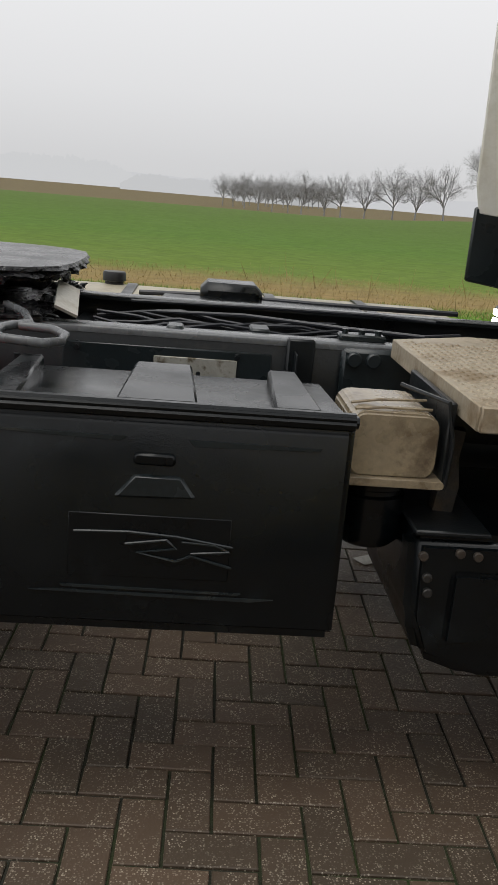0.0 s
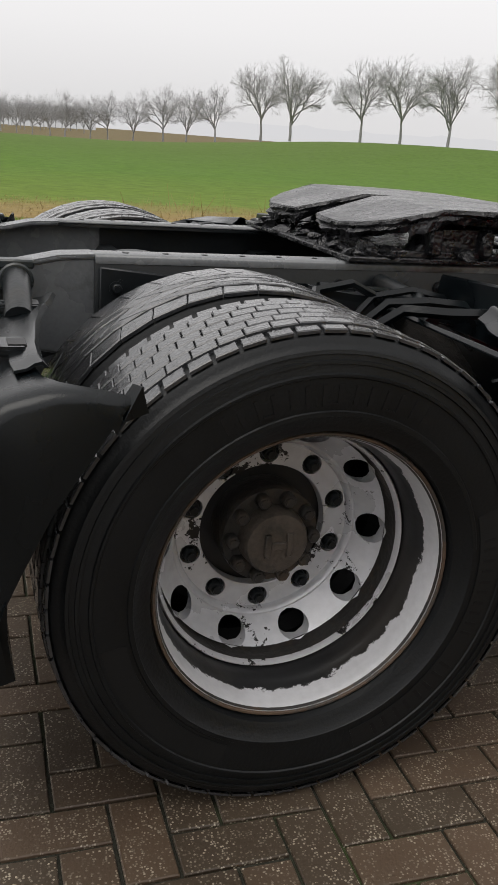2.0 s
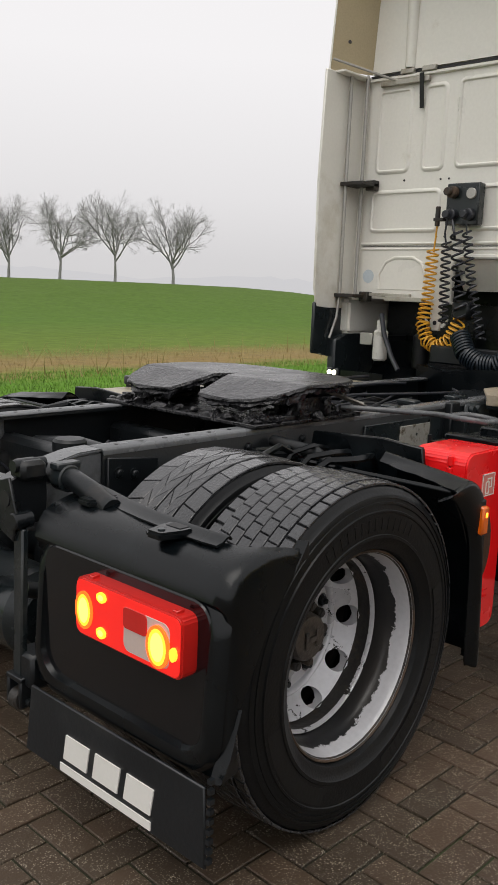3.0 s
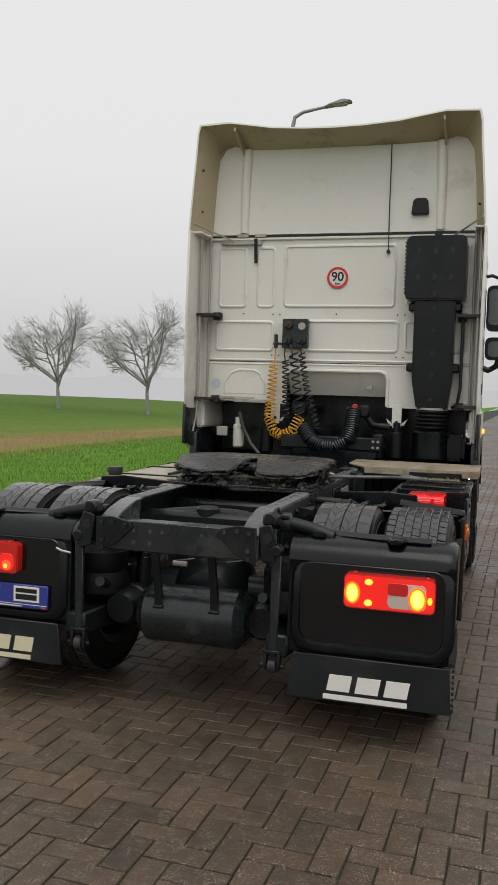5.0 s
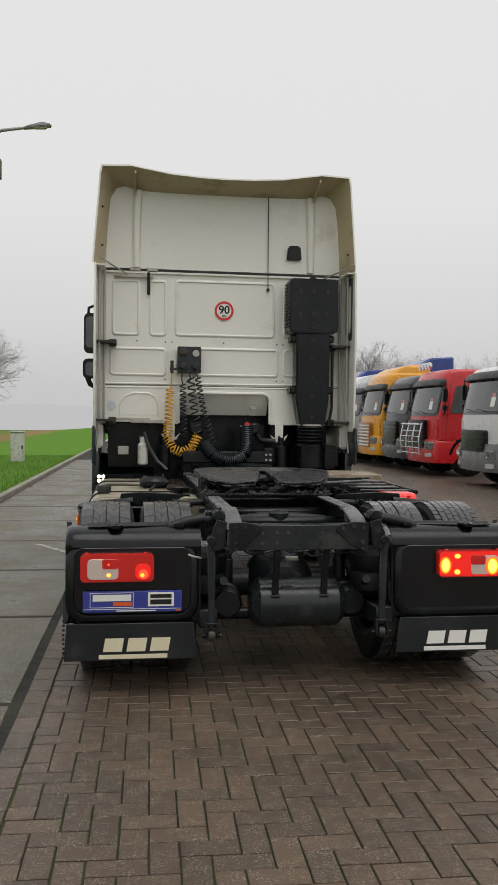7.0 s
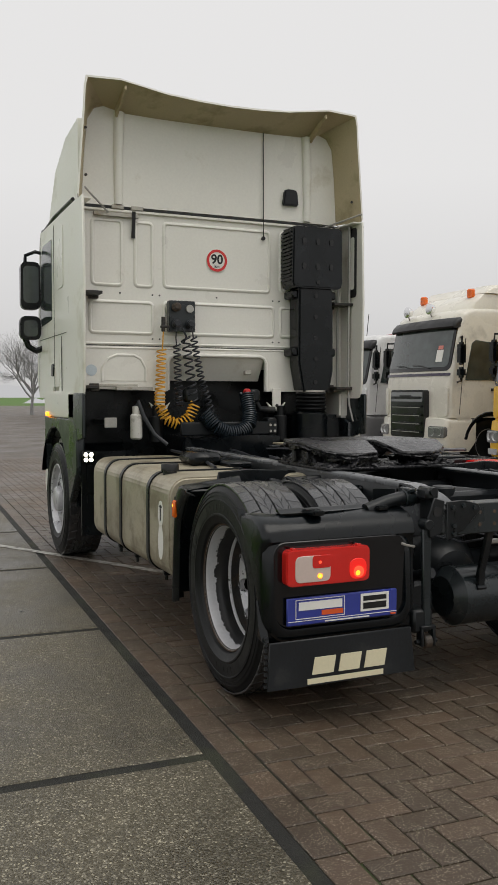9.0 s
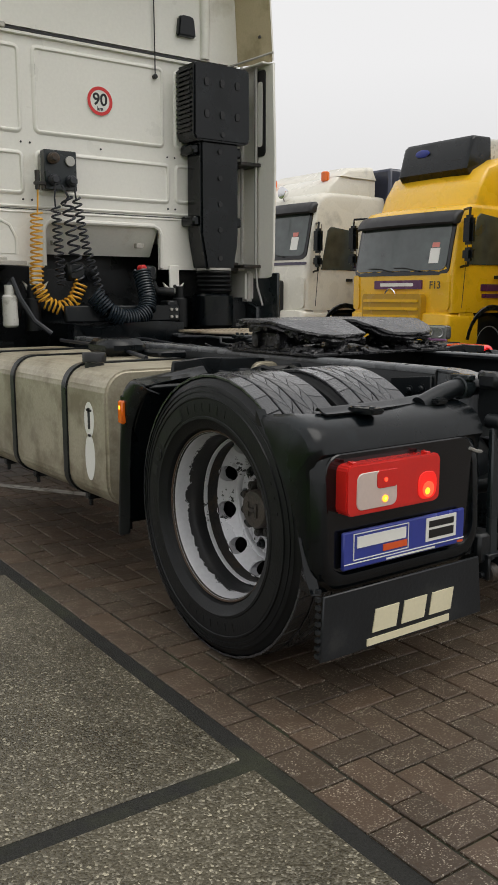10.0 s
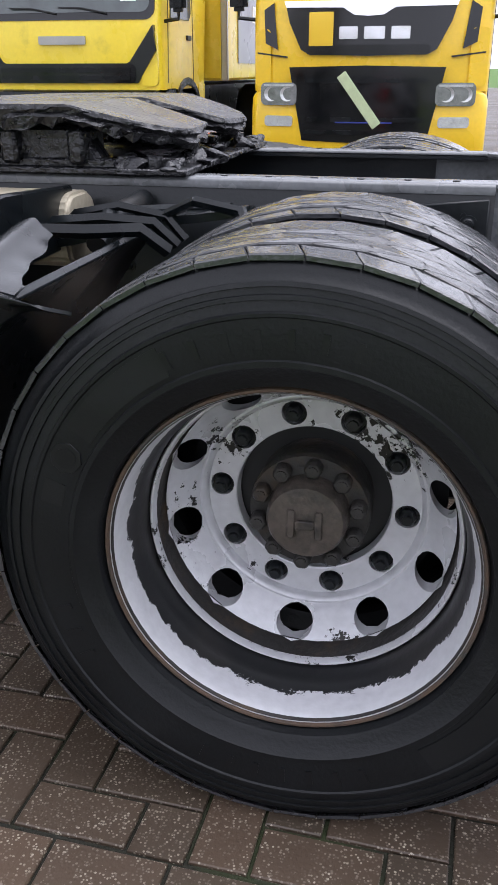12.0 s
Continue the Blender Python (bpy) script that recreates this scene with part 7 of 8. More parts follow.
near_kinds = [tree_kind(tree_mesh(40 + k, 8.6, 0.95 + 0.08 * k, 0.0032), BARK, "bare winter tree with a spreading crown of fine twigs", "trees along the road") for k in range(3)]
far_kinds = [tree_kind(tree_mesh(50 + k, 8.6, 1.0, 0.0026), BARKFAR, "distant bare tree, its colour paled for mist", "trees along the road") for k in range(2)]
rng = random.Random(77)
spots = [(52.3, 57.6), (49.3, 62.3), (45.9, 66.2), (44.1, 72), (42.4, 78.2), (41.0, 84.3), (35.8, 91.1), (34.0, 95.7)]
spots += [(56.5, 24.3), (58.7, 18.3), (59.9, 11.8), (53.7, 30.3), (64, -8.5), (62, -11), (66, -14.5), (60, -17), (63, -20.5), (64, -24), (62, -28)]
used = set()
for k, (x, y) in enumerate(spots):
    z = height(x, y) - 0.1 if y > 3.4 else dip(x) - 0.1
    m = pose(x, y, z, 0, 0, rng.uniform(0, 360)) @ Matrix.Scale(rng.uniform(0.98, 1.1) * (0.84 if y < 0 else 0.91 if y > 40 else 1.02), 4)
    kind = near_kinds[k % 3]
    if k < 3:
        kind.matrix_basis = m
    else:
        ob = copy_thing(kind, m)
        ob.matrix_basis = m
n = 0
for k in range(30):
    if k < 13:
        x, y = 31.2 - 2.1 * k + rng.uniform(-0.5, 0.5), 102.5 + 7.0 * k + rng.uniform(-0.8, 0.8)
    else:
        away, turn = rng.uniform(215, 300), radians(2.7 + 0.34 * (k - 13) + rng.uniform(-0.15, 0.15))
        x, y = 1.0 + away * math.sin(turn), away * math.cos(turn)
    m = pose(x, y, height(x, y) - 0.15, 0, 0, rng.uniform(0, 360)) @ Matrix.Scale(rng.uniform(0.80, 0.90), 4)
    if k < 2:
        far_kinds[k].matrix_basis = m
    else:
        ob = copy_thing(far_kinds[k % 2], m)
        ob.matrix_basis = m

# far woods as flat glowing outlines, the mist put into their grey
bm = bmesh.new()
prev = None
for i in range(260):
    a = radians(-40 + 220 * i / 259)
    h = 9 + 7 * noise.noise(Vector((i * 0.09, 1, 0))) + 2.5 * noise.noise(Vector((i * 0.9, 5, 0))) + (6 if 105 < math.degrees(a) < 125 else 0)
    lo = bm.verts.new((620 * math.cos(a), 620 * math.sin(a), -24))
    hi = bm.verts.new((620 * math.cos(a), 620 * math.sin(a), max(4.0, h)))
    if prev:
        bm.faces.new((prev[0], lo, hi, prev[1]))
    prev = (lo, hi)
structure("backdrop", bm, MISTWOOD, "faint wooded horizon, mist painted as glowing grey")

# Glowing grey strip added for the mist that hides the ground behind the yard.
bm = bmesh.new()
prev = None
for i in range(160):
    y = -190 + 1.2 * i
    h = 0.6 + 1.6 * noise.noise(Vector((i * 0.11, 7, 0))) + 0.7 * noise.noise(Vector((i * 0.7, 3, 0)))
    lo, hi = bm.verts.new((170, y, -2.0)), bm.verts.new((170, y, max(-0.6, h)))
    if prev:
        bm.faces.new((prev[0], lo, hi, prev[1]))
    prev = (lo, hi)
structure("backdrop_hedge", bm, MISTWOOD, "low uneven grey strip standing for mist behind the yard")


def far_wood(name, away, a0, a1, tall, seed, mat, label):
    """A wood so far off that only its outline shows, with trees of uneven height."""
    bm = bmesh.new()
    prev = None
    count = int((a1 - a0) * 14)
    for i in range(count + 1):
        a = radians(a0 + (a1 - a0) * i / count)
        ends = min(1.0, 6 * min(i, count - i) / count + 0.25)
        h = tall * ends * (0.82 + 0.22 * noise.noise(Vector((i * 0.05, seed, 0))) + 0.20 * noise.noise(Vector((i * 0.45, seed, 4))))
        x, y = 1 + away * math.sin(a), away * math.cos(a)
        lo, hi = bm.verts.new((x, y, -3)), bm.verts.new((x, y, h))
        if prev:
            bm.faces.new((prev[0], lo, hi, prev[1]))
        prev = (lo, hi)
    structure(name, bm, mat, label)


far_wood("backdrop_wood_pale", 600, -26, -3.2, 18, 1, MISTPALE, "pale wood outline with mist painted into its colour")
far_wood("backdrop_wood_middle", 460, -5, 3.4, 8, 2, MISTMID, "grey wood outline with mist painted into its colour")
far_wood("backdrop_wood_near", 330, 2.4, 9.0, 7.5, 3, MISTNEAR, "darker grey wood outline behind the far trees, mist painted into its colour")
bm = prism([(4.95, 2.03), (2.2, 0.30), (2.16, 0.36), (4.91, 2.09)], "z", 0.0025, 0.0045)
laid(structure("painted_line", bm, LINEPAINT, "worn white painted line across bricks and slab"))

# ---- lamp post, cabinet ----
post = thing("street_lamp", "galvanised street lamp with a green box high on the pole", "street lamp", (20.6, 4.86, 0.02))
part("pole", tube([(0, 0, 0), (0.05, -0.02, 4.5), (0.10, -0.03, 9.17), (0.10, -0.10, 9.52), (0.10, -0.35, 9.65), (0.10, -1.05, 9.77)], 0.085, 12, 0.040), GALV, post, "tapered galvanised pole")
part("lamp_head", prism([(-0.95, 9.73), (-1.1, 9.81), (-1.5, 9.93), (-1.75, 9.89), (-1.78, 9.84), (-1.5, 9.79)], "x", -0.05, 0.22, 0.04, 2), GALV, post, "grey lamp head")
part("lamp_glass", prism([(-1.2, 9.785), (-1.65, 9.82), (-1.6, 9.77), (-1.3, 9.75)], "x", 0.0, 0.18, 0.01), PALEPL, post)
part("pole_box", merge(box(-0.10, 0.18, -0.36, -0.12, 8.25, 8.80, 0.02)), GREENBOX, post, "olive green metal box")
part("cable_loop", tube([(0.05, -0.14, 8.25), (0.05, -0.20, 8.14), (0.05, -0.28, 8.13), (0.05, -0.31, 8.25)], 0.012, 6), DHOSE, post)
part("pole_collar", cyl("z", (0.06, -0.02, 0), 0.10, 4.9, 5.0, 12), GALV, post)
part("pole_hatch", box(-0.13, -0.10, -0.3, -0.18, 0.5, 0.8, 0.01), PALEPL, post)
cabn = thing("utility_cabinet", "small white-grey roadside cabinet with graffiti smears", "cabinet", (21.6, 4.12, height(21.6, 4.12)))
part("cabinet_body", box(-0.16, 0.16, -0.19, 0.19, 0, 0.88, 0.02), PALEPL, cabn)
part("cabinet_roof", box(-0.19, 0.19, -0.22, 0.22, 0.88, 0.93, 0.015), PIPE, cabn)
part("cabinet_door", box(-0.172, -0.158, -0.15, 0.12, 0.08, 0.82, 0.006), PALEPL, cabn)
part("cabinet_lock", box(-0.18, -0.165, -0.17, -0.13, 0.38, 0.5, 0.004), SIGNANDSHADE, cabn)


# ---- parked trucks: fronts in a row along the yard ----
PAINTS = {}


def paint(name, col):
    if name not in PAINTS:
        PAINTS[name] = material(name, col, 0.28, var=0.06, scale=1.5, fine=30, bump=0.01, dirt=tuple(c * 0.72 for c in col), dirt_amount=0.15, dirt_scale=1.5, coat=0.3)
    return PAINTS[name]


def lean(bm, base=1.62, slope=0.20):
    for v in bm.verts:
        if v.co.z > base:
            v.co.y -= (v.co.z - base) * slope
    return bm


def bow(x):
    """How far the front of a cab curves back towards its sides."""
    return 0.15 * min(1.0, abs(x) / 1.15) ** 2.6


def panel(x0, x1, z0, z1, y0, y1, r=0.05, bev=0.006):
    """A panel with rounded corners that follows the curved, leaning front of a cab."""
    r = min(r, (x1 - x0) * 0.45, (z1 - z0) * 0.45)
    xs = [x0 + r * (1 - math.cos(radians(a))) for a in (0, 25, 50, 70, 90)]
    xs += [x0 + r + (x1 - x0 - 2 * r) * i / 8 for i in range(1, 8)]
    xs += [x1 - r * (1 - math.cos(radians(a))) for a in (90, 70, 50, 25, 0)]
    bm = bmesh.new()
    grid = []
    for x in xs:
        d = min(x - x0, x1 - x)
        cut = r - math.sqrt(max(0.0, r * r - (r - d) ** 2)) if d < r else 0.0
        col = []
        for i in range(4):
            z = z0 + cut + (z1 - z0 - 2 * cut) * i / 3
            col.append([bm.verts.new((x, y - bow(x), z)) for y in (y1, y0)])
        grid.append(col)
    for a, b in zip(grid, grid[1:]):
        for i in range(3):
            bm.faces.new((a[i][0], b[i][0], b[i + 1][0], a[i + 1][0]))
        bm.faces.new((a[0][0], a[0][1], b[0][1], b[0][0]))
        bm.faces.new((a[3][0], b[3][0], b[3][1], a[3][1]))
    for col in (grid[0], grid[-1]):
        for i in range(3):
            bm.faces.new((col[i][0], col[i + 1][0], col[i + 1][1], col[i][1]))
    bmesh.ops.remove_doubles(bm, verts=bm.verts[:], dist=1e-5)
    bmesh.ops.recalc_face_normals(bm, faces=bm.faces[:])
    return lean(bm)


def swept(prof, w, soft=0.10, tilt=True, curve=1.0):
    """A cab-wide form: a side outline (y, z) drawn across, curving back and rounding off at both sides."""
    us = [-1, -0.985, -0.96, -0.92, -0.8, -0.6, -0.35, 0, 0.35, 0.6, 0.8, 0.92, 0.96, 0.985, 1]
    cy, cz = -0.9, sum(p[1] for p in prof) / len(prof)
    bm = bmesh.new()
    rows = []
    for u in us:
        x = u * w
        e = max(0.0, abs(u) * w - (w - soft)) / soft
        rnd = soft * (1 - math.sqrt(max(0.0, 1 - e * e)))
        row = []
        for y, z in prof:
            front = smooth(-1.2, -0.2, y)
            zz = z - (rnd if z > cz + 0.5 * (max(p[1] for p in prof) - cz) else 0.0) * 0.8
            row.append(bm.verts.new((x, y - (bow(x) * curve + rnd * 0.8) * front, zz)))
        rows.append(row)
    k = len(prof)
    for a, b in zip(rows, rows[1:]):
        for i in range(k):
            bm.faces.new((a[i], a[(i + 1) % k], b[(i + 1) % k], b[i]))
    bm.faces.new(rows[0]), bm.faces.new(rows[-1][::-1])
    bmesh.ops.recalc_face_normals(bm, faces=bm.faces[:])
    return lean(bm) if tilt else bm


def truck_front(x, y, name, col, label, top=2.85, w=1.14, wz=(1.62, 2.48), grille=(0.62, 1.45), slats=6, slat_mat=None, grille_mat=None, bumper=None, visor=True, mirrors=True, roof=None, body=None, rz=0, logo=None, stripe=None, papers=True, lamps_z=0.82, lift=0.0, gw=0.62, visor_mat=None):
    c = paint(name, col)
    t = thing("parked_truck", label, "truck", (x, y, dip(x) + lift), rz, "parked trucks in a row")
    dark = GLOSSBLACK
    part("cab", swept([(-1.75, 0.98), (0.0, 0.98), (0.0, 1.3), (0.0, 1.62), (0.0, 1.9), (0.0, 2.2), (0.0, top - 0.24), (-0.03, top - 0.12), (-0.10, top - 0.04), (-0.22, top), (-0.8, top + 0.01), (-1.75, top)], w), c, t, "painted steel cab")
    part("bumper", swept([(0.06, 0.36), (0.095, 0.46), (0.10, 0.60), (0.09, 0.80), (0.07, 0.965), (0.03, 0.985), (-0.55, 0.985), (-0.55, 0.55), (-0.35, 0.36)], w + 0.015, 0.12, False), bumper or c, t, "front bumper")
    part("windscreen", panel(-w + 0.10, w - 0.10, wz[0], wz[1], 0.0, 0.014, 0.09), WINDSCREEN, t, "dark windscreen reflecting the grey sky")
    part("screen_frame", panel(-w + 0.05, w - 0.05, wz[0] - 0.07, wz[1] + 0.04, -0.02, 0.008, 0.10), dark, t)
    low = grille[0] < 0.98
    g = part("grille", panel(-gw, gw, grille[0], grille[1], -0.02, 0.112 if low else 0.03, 0.06), grille_mat or dark, t, "front grille")
    for k in range(slats):
        z = grille[0] + (grille[1] - grille[0]) * (k + 0.7) / (slats + 0.6)
        part("grille_slat", panel(-gw + 0.05, gw - 0.05, z - 0.022, z + 0.022, 0.02, 0.132 if low else 0.055, 0.015), slat_mat or BLACKPL, g)
    for s in (-1, 1):
        hl = part("headlamp", panel(s * 0.87 - 0.19, s * 0.87 + 0.19, lamps_z - 0.10, lamps_z + 0.11, 0.02, 0.118, 0.05), LAMPBODY, t, "clear headlamp")
        for dx in (-0.09, 0.08):
            part("lamp_bowl", lathe([(0.0, 0.0), (0.04, 0.006), (0.07, 0.022)], "y", 18, (s * 0.87 + dx, 0.104 - bow(s * 0.87 + dx), lamps_z + 0.005)), HEADLENS, hl)
        part("lamp_strip", panel(s * 0.87 - 0.16, s * 0.87 + 0.16, lamps_z + 0.075, lamps_z + 0.095, 0.08, 0.122, 0.008), HEADLENS, hl)
        part("fog_lamp", panel(s * 0.87 - 0.15, s * 0.87 + 0.15, lamps_z - 0.30, lamps_z - 0.20, 0.02, 0.112, 0.03), HEADLENS, t)
        part("corner_panel", panel(s * (w - 0.11) - 0.085, s * (w - 0.11) + 0.085, 1.02, 1.55, -0.02, 0.020, 0.05), c, t)
        part("side_window", prism([(-0.46, 1.68), (-1.15, 1.68), (-1.22, 1.76), (-1.22, 2.36), (-0.68, 2.42), (-0.60, 2.36)], "x", s * w - 0.008 if s > 0 else -w - 0.012, s * w + 0.012 if s > 0 else -w + 0.008, 0.004), WINDSCREEN, t, "dark side window")
        part("front_seam", tube([(s * (w + 0.002), -0.34, 1.05), (s * (w + 0.002), -0.46, 2.45)], 0.006, 4), SIGNANDSHADE, t)
        part("door_seam", tube([(s * (w + 0.002), -1.30, 1.05), (s * (w + 0.002), -1.30, 2.45)], 0.006, 4), SIGNANDSHADE, t)
        part("door_handle", box(s * (w + 0.008) - 0.012, s * (w + 0.008) + 0.012, -1.20, -1.05, 1.48, 1.53, 0.004), SIGNANDSHADE, t)
        wv = part("front_wheel", moved(lathe([(0.0, -0.14), (0.30, -0.14), (0.33, -0.155), (0.42, -0.155), (0.47, -0.13), (0.48, -0.05), (0.48, 0.05), (0.47, 0.13), (0.3, 0.15), (0, 0.15)], "x", 28), pose(s * (w - 0.20), -1.05, 0.48)), RUBBER, t, "black tyre")
        part("wheel_rim", moved(lathe([(0.0, 0.10), (0.14, 0.11), (0.16, 0.06), (0.27, 0.05), (0.29, 0.158), (0.30, 0.158)], "x", 24), pose(s * (w - 0.20), -1.05, 0.48, 0, 0, 0 if s > 0 else 180)), RIMPAINT, wv)
        part("wheel_arch", prism(arc(-1.05, 0.48, 0.62, 170, 10, 12) + arc(-1.05, 0.48, 0.54, 10, 170, 12), "x", s * w - (0.24 if s > 0 else 0.02), s * w + (0.02 if s > 0 else 0.24), 0.01), BLACKPL, t)
        part("cab_side", box(s * (w - 0.01) - 0.02, s * (w - 0.01) + 0.02, -1.75, -1.5, 0.6, 1.02), c, t)
        part("cab_step", box(s * (w - 0.02) - 0.02, s * (w - 0.02) + 0.02, -0.62, -0.30, 0.42, 1.0, 0.01), bumper or c, t)
        if mirrors:
            mr = part("mirror", box(s * (w + 0.17) - 0.09, s * (w + 0.17) + 0.09, -0.30, -0.18, 1.95, 2.36, 0.04, 2), BLACKPL, t, "black mirror housing")
            part("mirror_lower", box(s * (w + 0.17) - 0.09, s * (w + 0.17) + 0.09, -0.30, -0.18, 1.72, 1.91, 0.04, 2), BLACKPL, mr)
            part("mirror_arm", tube([(s * (w - 0.03), -0.36, 2.46), (s * (w + 0.17), -0.25, 2.46), (s * (w + 0.17), -0.24, 2.34)], 0.02, 6), BLACKPL, mr)
            part("mirror_foot", tube([(s * (w - 0.03), -0.30, 1.64), (s * (w + 0.17), -0.24, 1.66), (s * (w + 0.17), -0.24, 1.74)], 0.02, 6), BLACKPL, mr)
        part("wiper", lean(moved(tube([(0, 0, 0), (0.28, 0.006, 0.05), (0.52, -0.006, 0.055)], 0.009, 5), pose(-0.5 if s < 0 else 0.05, 0.022 - bow(0.3), wz[0] - 0.01))), SIGNANDSHADE, t)
    if visor:
        part("sun_visor", lean(swept([(0.0, wz[1] - 0.02), (0.09, wz[1] - 0.05), (0.115, wz[1] - 0.02), (0.10, wz[1] + 0.05), (0.03, wz[1] + 0.14), (-0.06, wz[1] + 0.16), (-0.06, wz[1] + 0.02)], w - 0.02, 0.06, False)), visor_mat or SIGNANDSHADE, t, "dark sun visor")
    if logo:
        for x0, x1, z0, z1, m in logo:
            part("front_mark", panel(x0, x1, z0, z1, 0.0, 0.118 if z1 < 1.0 else 0.036, 0.01), m, t)
    if stripe:
        part("side_stripe", panel(-w + 0.02, w - 0.02, wz[0] - 0.16, wz[0] - 0.11, 0.0, 0.012, 0.02), stripe, t)
        for s in (-1, 1):
            part("door_stripe", prism([(-0.25, wz[0] - 0.12), (-1.75, wz[0] - 0.16), (-1.75, wz[0] - 0.28), (-1.0, wz[0] - 0.24)], "x", s * w - 0.004, s * w + 0.004), stripe, t)
    if papers:
        part("windscreen_paper", panel(-0.80, -0.64, wz[0] + 0.10, wz[0] + 0.32, 0.012, 0.019, 0.004), SIGNWHITE, t)
        part("windscreen_tag", panel(-0.78, -0.66, wz[0] + 0.33, wz[0] + 0.40, 0.012, 0.019, 0.004), PALERED, t)
    if roof:
        part("roof_fairing", swept([(-0.42, top - 0.03), (-0.56, top + roof * 0.30), (-0.85, top + roof * 0.68), (-1.2, top + roof * 0.90), (-1.6, top + roof), (-1.78, top + roof), (-1.78, top - 0.03)], w - 0.07, 0.16, False, 1.6), c, t, "painted roof fairing")
    if body:
        bname, bcol, bh, bw = body
        part("cargo_body", box(-bw, bw, -9.0, -1.95, 1.05, bh, 0.03), paint(bname, bcol), t, "tall box body behind the cab")
        for xx in (-bw, bw):
            part("body_edge", box(xx - 0.04, xx + 0.04, -1.97, -1.90, 1.05, bh + 0.01, 0.01), PIPE, t)
        part("body_rim", box(-bw, bw, -1.97, -1.91, bh - 0.06, bh + 0.012, 0.01), PIPE, t)
    part("chassis", box(-0.45, 0.45, -9.0, -0.6, 0.55, 0.98, 0.02), FRAME, t)
    for yy in (-5.5, -6.9):
        for s in (-1, 1):
            part("rear_wheel", moved(lathe([(0, -0.28), (0.3, -0.28), (0.42, -0.29), (0.48, -0.22), (0.48, 0.22), (0.42, 0.29), (0, 0.29)], "x", 20), pose(s * 0.9, yy, 0.48)), RUBBER, t)
    return t


YEL, YEL2, YEL3 = (0.80, 0.46, 0.012), (0.86, 0.66, 0.03), (0.86, 0.56, 0.012)
def plate(pts, y0, y1):
    """A many-sided plate on a cab front, bent to its curve."""
    bm = prism(pts, "y", y0, y1)
    for x in (-0.9, -0.75, -0.6, -0.4, -0.2, 0.0, 0.2, 0.4, 0.6, 0.75, 0.9):
        bmesh.ops.bisect_plane(bm, geom=bm.verts[:] + bm.edges[:] + bm.faces[:], plane_co=(x, 0, 0), plane_no=(1, 0, 0))
    for v in bm.verts:
        v.co.y -= bow(v.co.x)
    return lean(bm)


# yellow truck with the chrome-striped dark front
t = truck_front(0.74, -6.95, "yellow_paint_warm", YEL3, "bright yellow truck cab with a black chrome-striped front panel", top=3.0, w=1.17, wz=(1.98, 2.85), grille=(1.31, 1.40), slats=0, gw=0.60, lamps_z=0.95, papers=False)
part("upper_panel", plate([(-0.82, 1.745), (0.0, 1.735), (0.82, 1.745), (0.78, 1.60), (0.66, 1.36), (0.58, 1.315), (0.0, 1.30), (-0.58, 1.315), (-0.66, 1.36), (-0.78, 1.60)], 0.0, 0.028), GLOSSBLACK, t, "black upper front panel")
part("chrome_band", plate([(-0.84, 1.79), (0.0, 1.785), (0.84, 1.79), (0.82, 1.735), (0.25, 1.725), (0.14, 1.66), (0.0, 1.65), (-0.14, 1.66), (-0.25, 1.725), (-0.82, 1.735)], 0.0, 0.042), CHROME, t, "chrome band dipping in the middle")
for x0, x1 in ((-0.40, -0.22), (-0.16, 0.04), (0.10, 0.28)):
    part("name_block", panel(x0, x1, 1.45, 1.56, 0.0, 0.038, 0.01), CHROME, t, "chrome name block")
part("marker_board", panel(0.34, 0.58, 1.39, 1.69, 0.0, 0.040, 0.01), PAINTS_YELLOW, t, "yellow marker board")
part("lower_grille", plate([(-0.76, 1.20), (0.0, 1.215), (0.76, 1.20), (0.70, 0.90), (0.62, 0.52), (0.0, 0.50), (-0.62, 0.52), (-0.70, 0.90)], 0.0, 0.112), GLOSSBLACK, t, "black lower grille")
for z in (0.60, 0.72, 1.08):
    part("grille_bar", panel(-0.60, 0.60, z - 0.02, z + 0.02, 0.0, 0.128, 0.01), BLACKPL, t)
part("loose_strip", moved(box(-0.05, 0.05, 0.13, 0.14, -0.30, 0.30, 0.004), pose(0.05, 0.0, 0.90, 0, 38, 0)), PALEGREEN, t, "pale green-white reflective strip hung askew")
part("blue_bar", box(-0.28, 0.28, 0.130, 0.137, 0.690, 0.702), SIGNBLUE, t)
for s in (-1, 1):
    part("air_slot", plate([(s * 0.95, 1.78), (s * 1.05, 1.72), (s * 1.03, 1.42), (s * 0.90, 1.36)], 0.0, 0.030), GLOSSBLACK, t, "black corner air slot")
    part("front_crease", plate([(s * 0.80, 1.30), (s * 1.12, 1.34), (s * 1.12, 1.325), (s * 0.80, 1.285)], 0.0, 0.024), SIGNANDSHADE, t)
# lemon-yellow truck
t = truck_front(3.92, -6.95, "yellow_paint_lemon", YEL2, "lemon-yellow truck cab with a dark lower grille", top=2.72, w=1.03, wz=(1.72, 2.45), grille=(1.05, 1.24), slats=2, bumper=BLACKPL, lamps_z=0.82, roof=0.95, gw=0.78, visor_mat=paint("grey_visor", (0.05, 0.055, 0.06)), body=("yellow_body", (0.80, 0.60, 0.03), 3.75, 1.25))
part("name_bar", panel(-0.26, 0.26, 1.42, 1.50, 0.0, 0.026, 0.01), PIPE, t, "grey name bar")
for s in (-1, 1):
    part("grille_corner", lean(prism([(s * 0.98, 1.60), (s * 1.0, 1.36), (s * 0.80, 1.05), (s * 0.62, 1.05), (s * 0.62, 1.20), (s * 0.72, 1.26)], "y", -0.14, -0.035)), GLOSSBLACK, t, "black slanted grille corner")

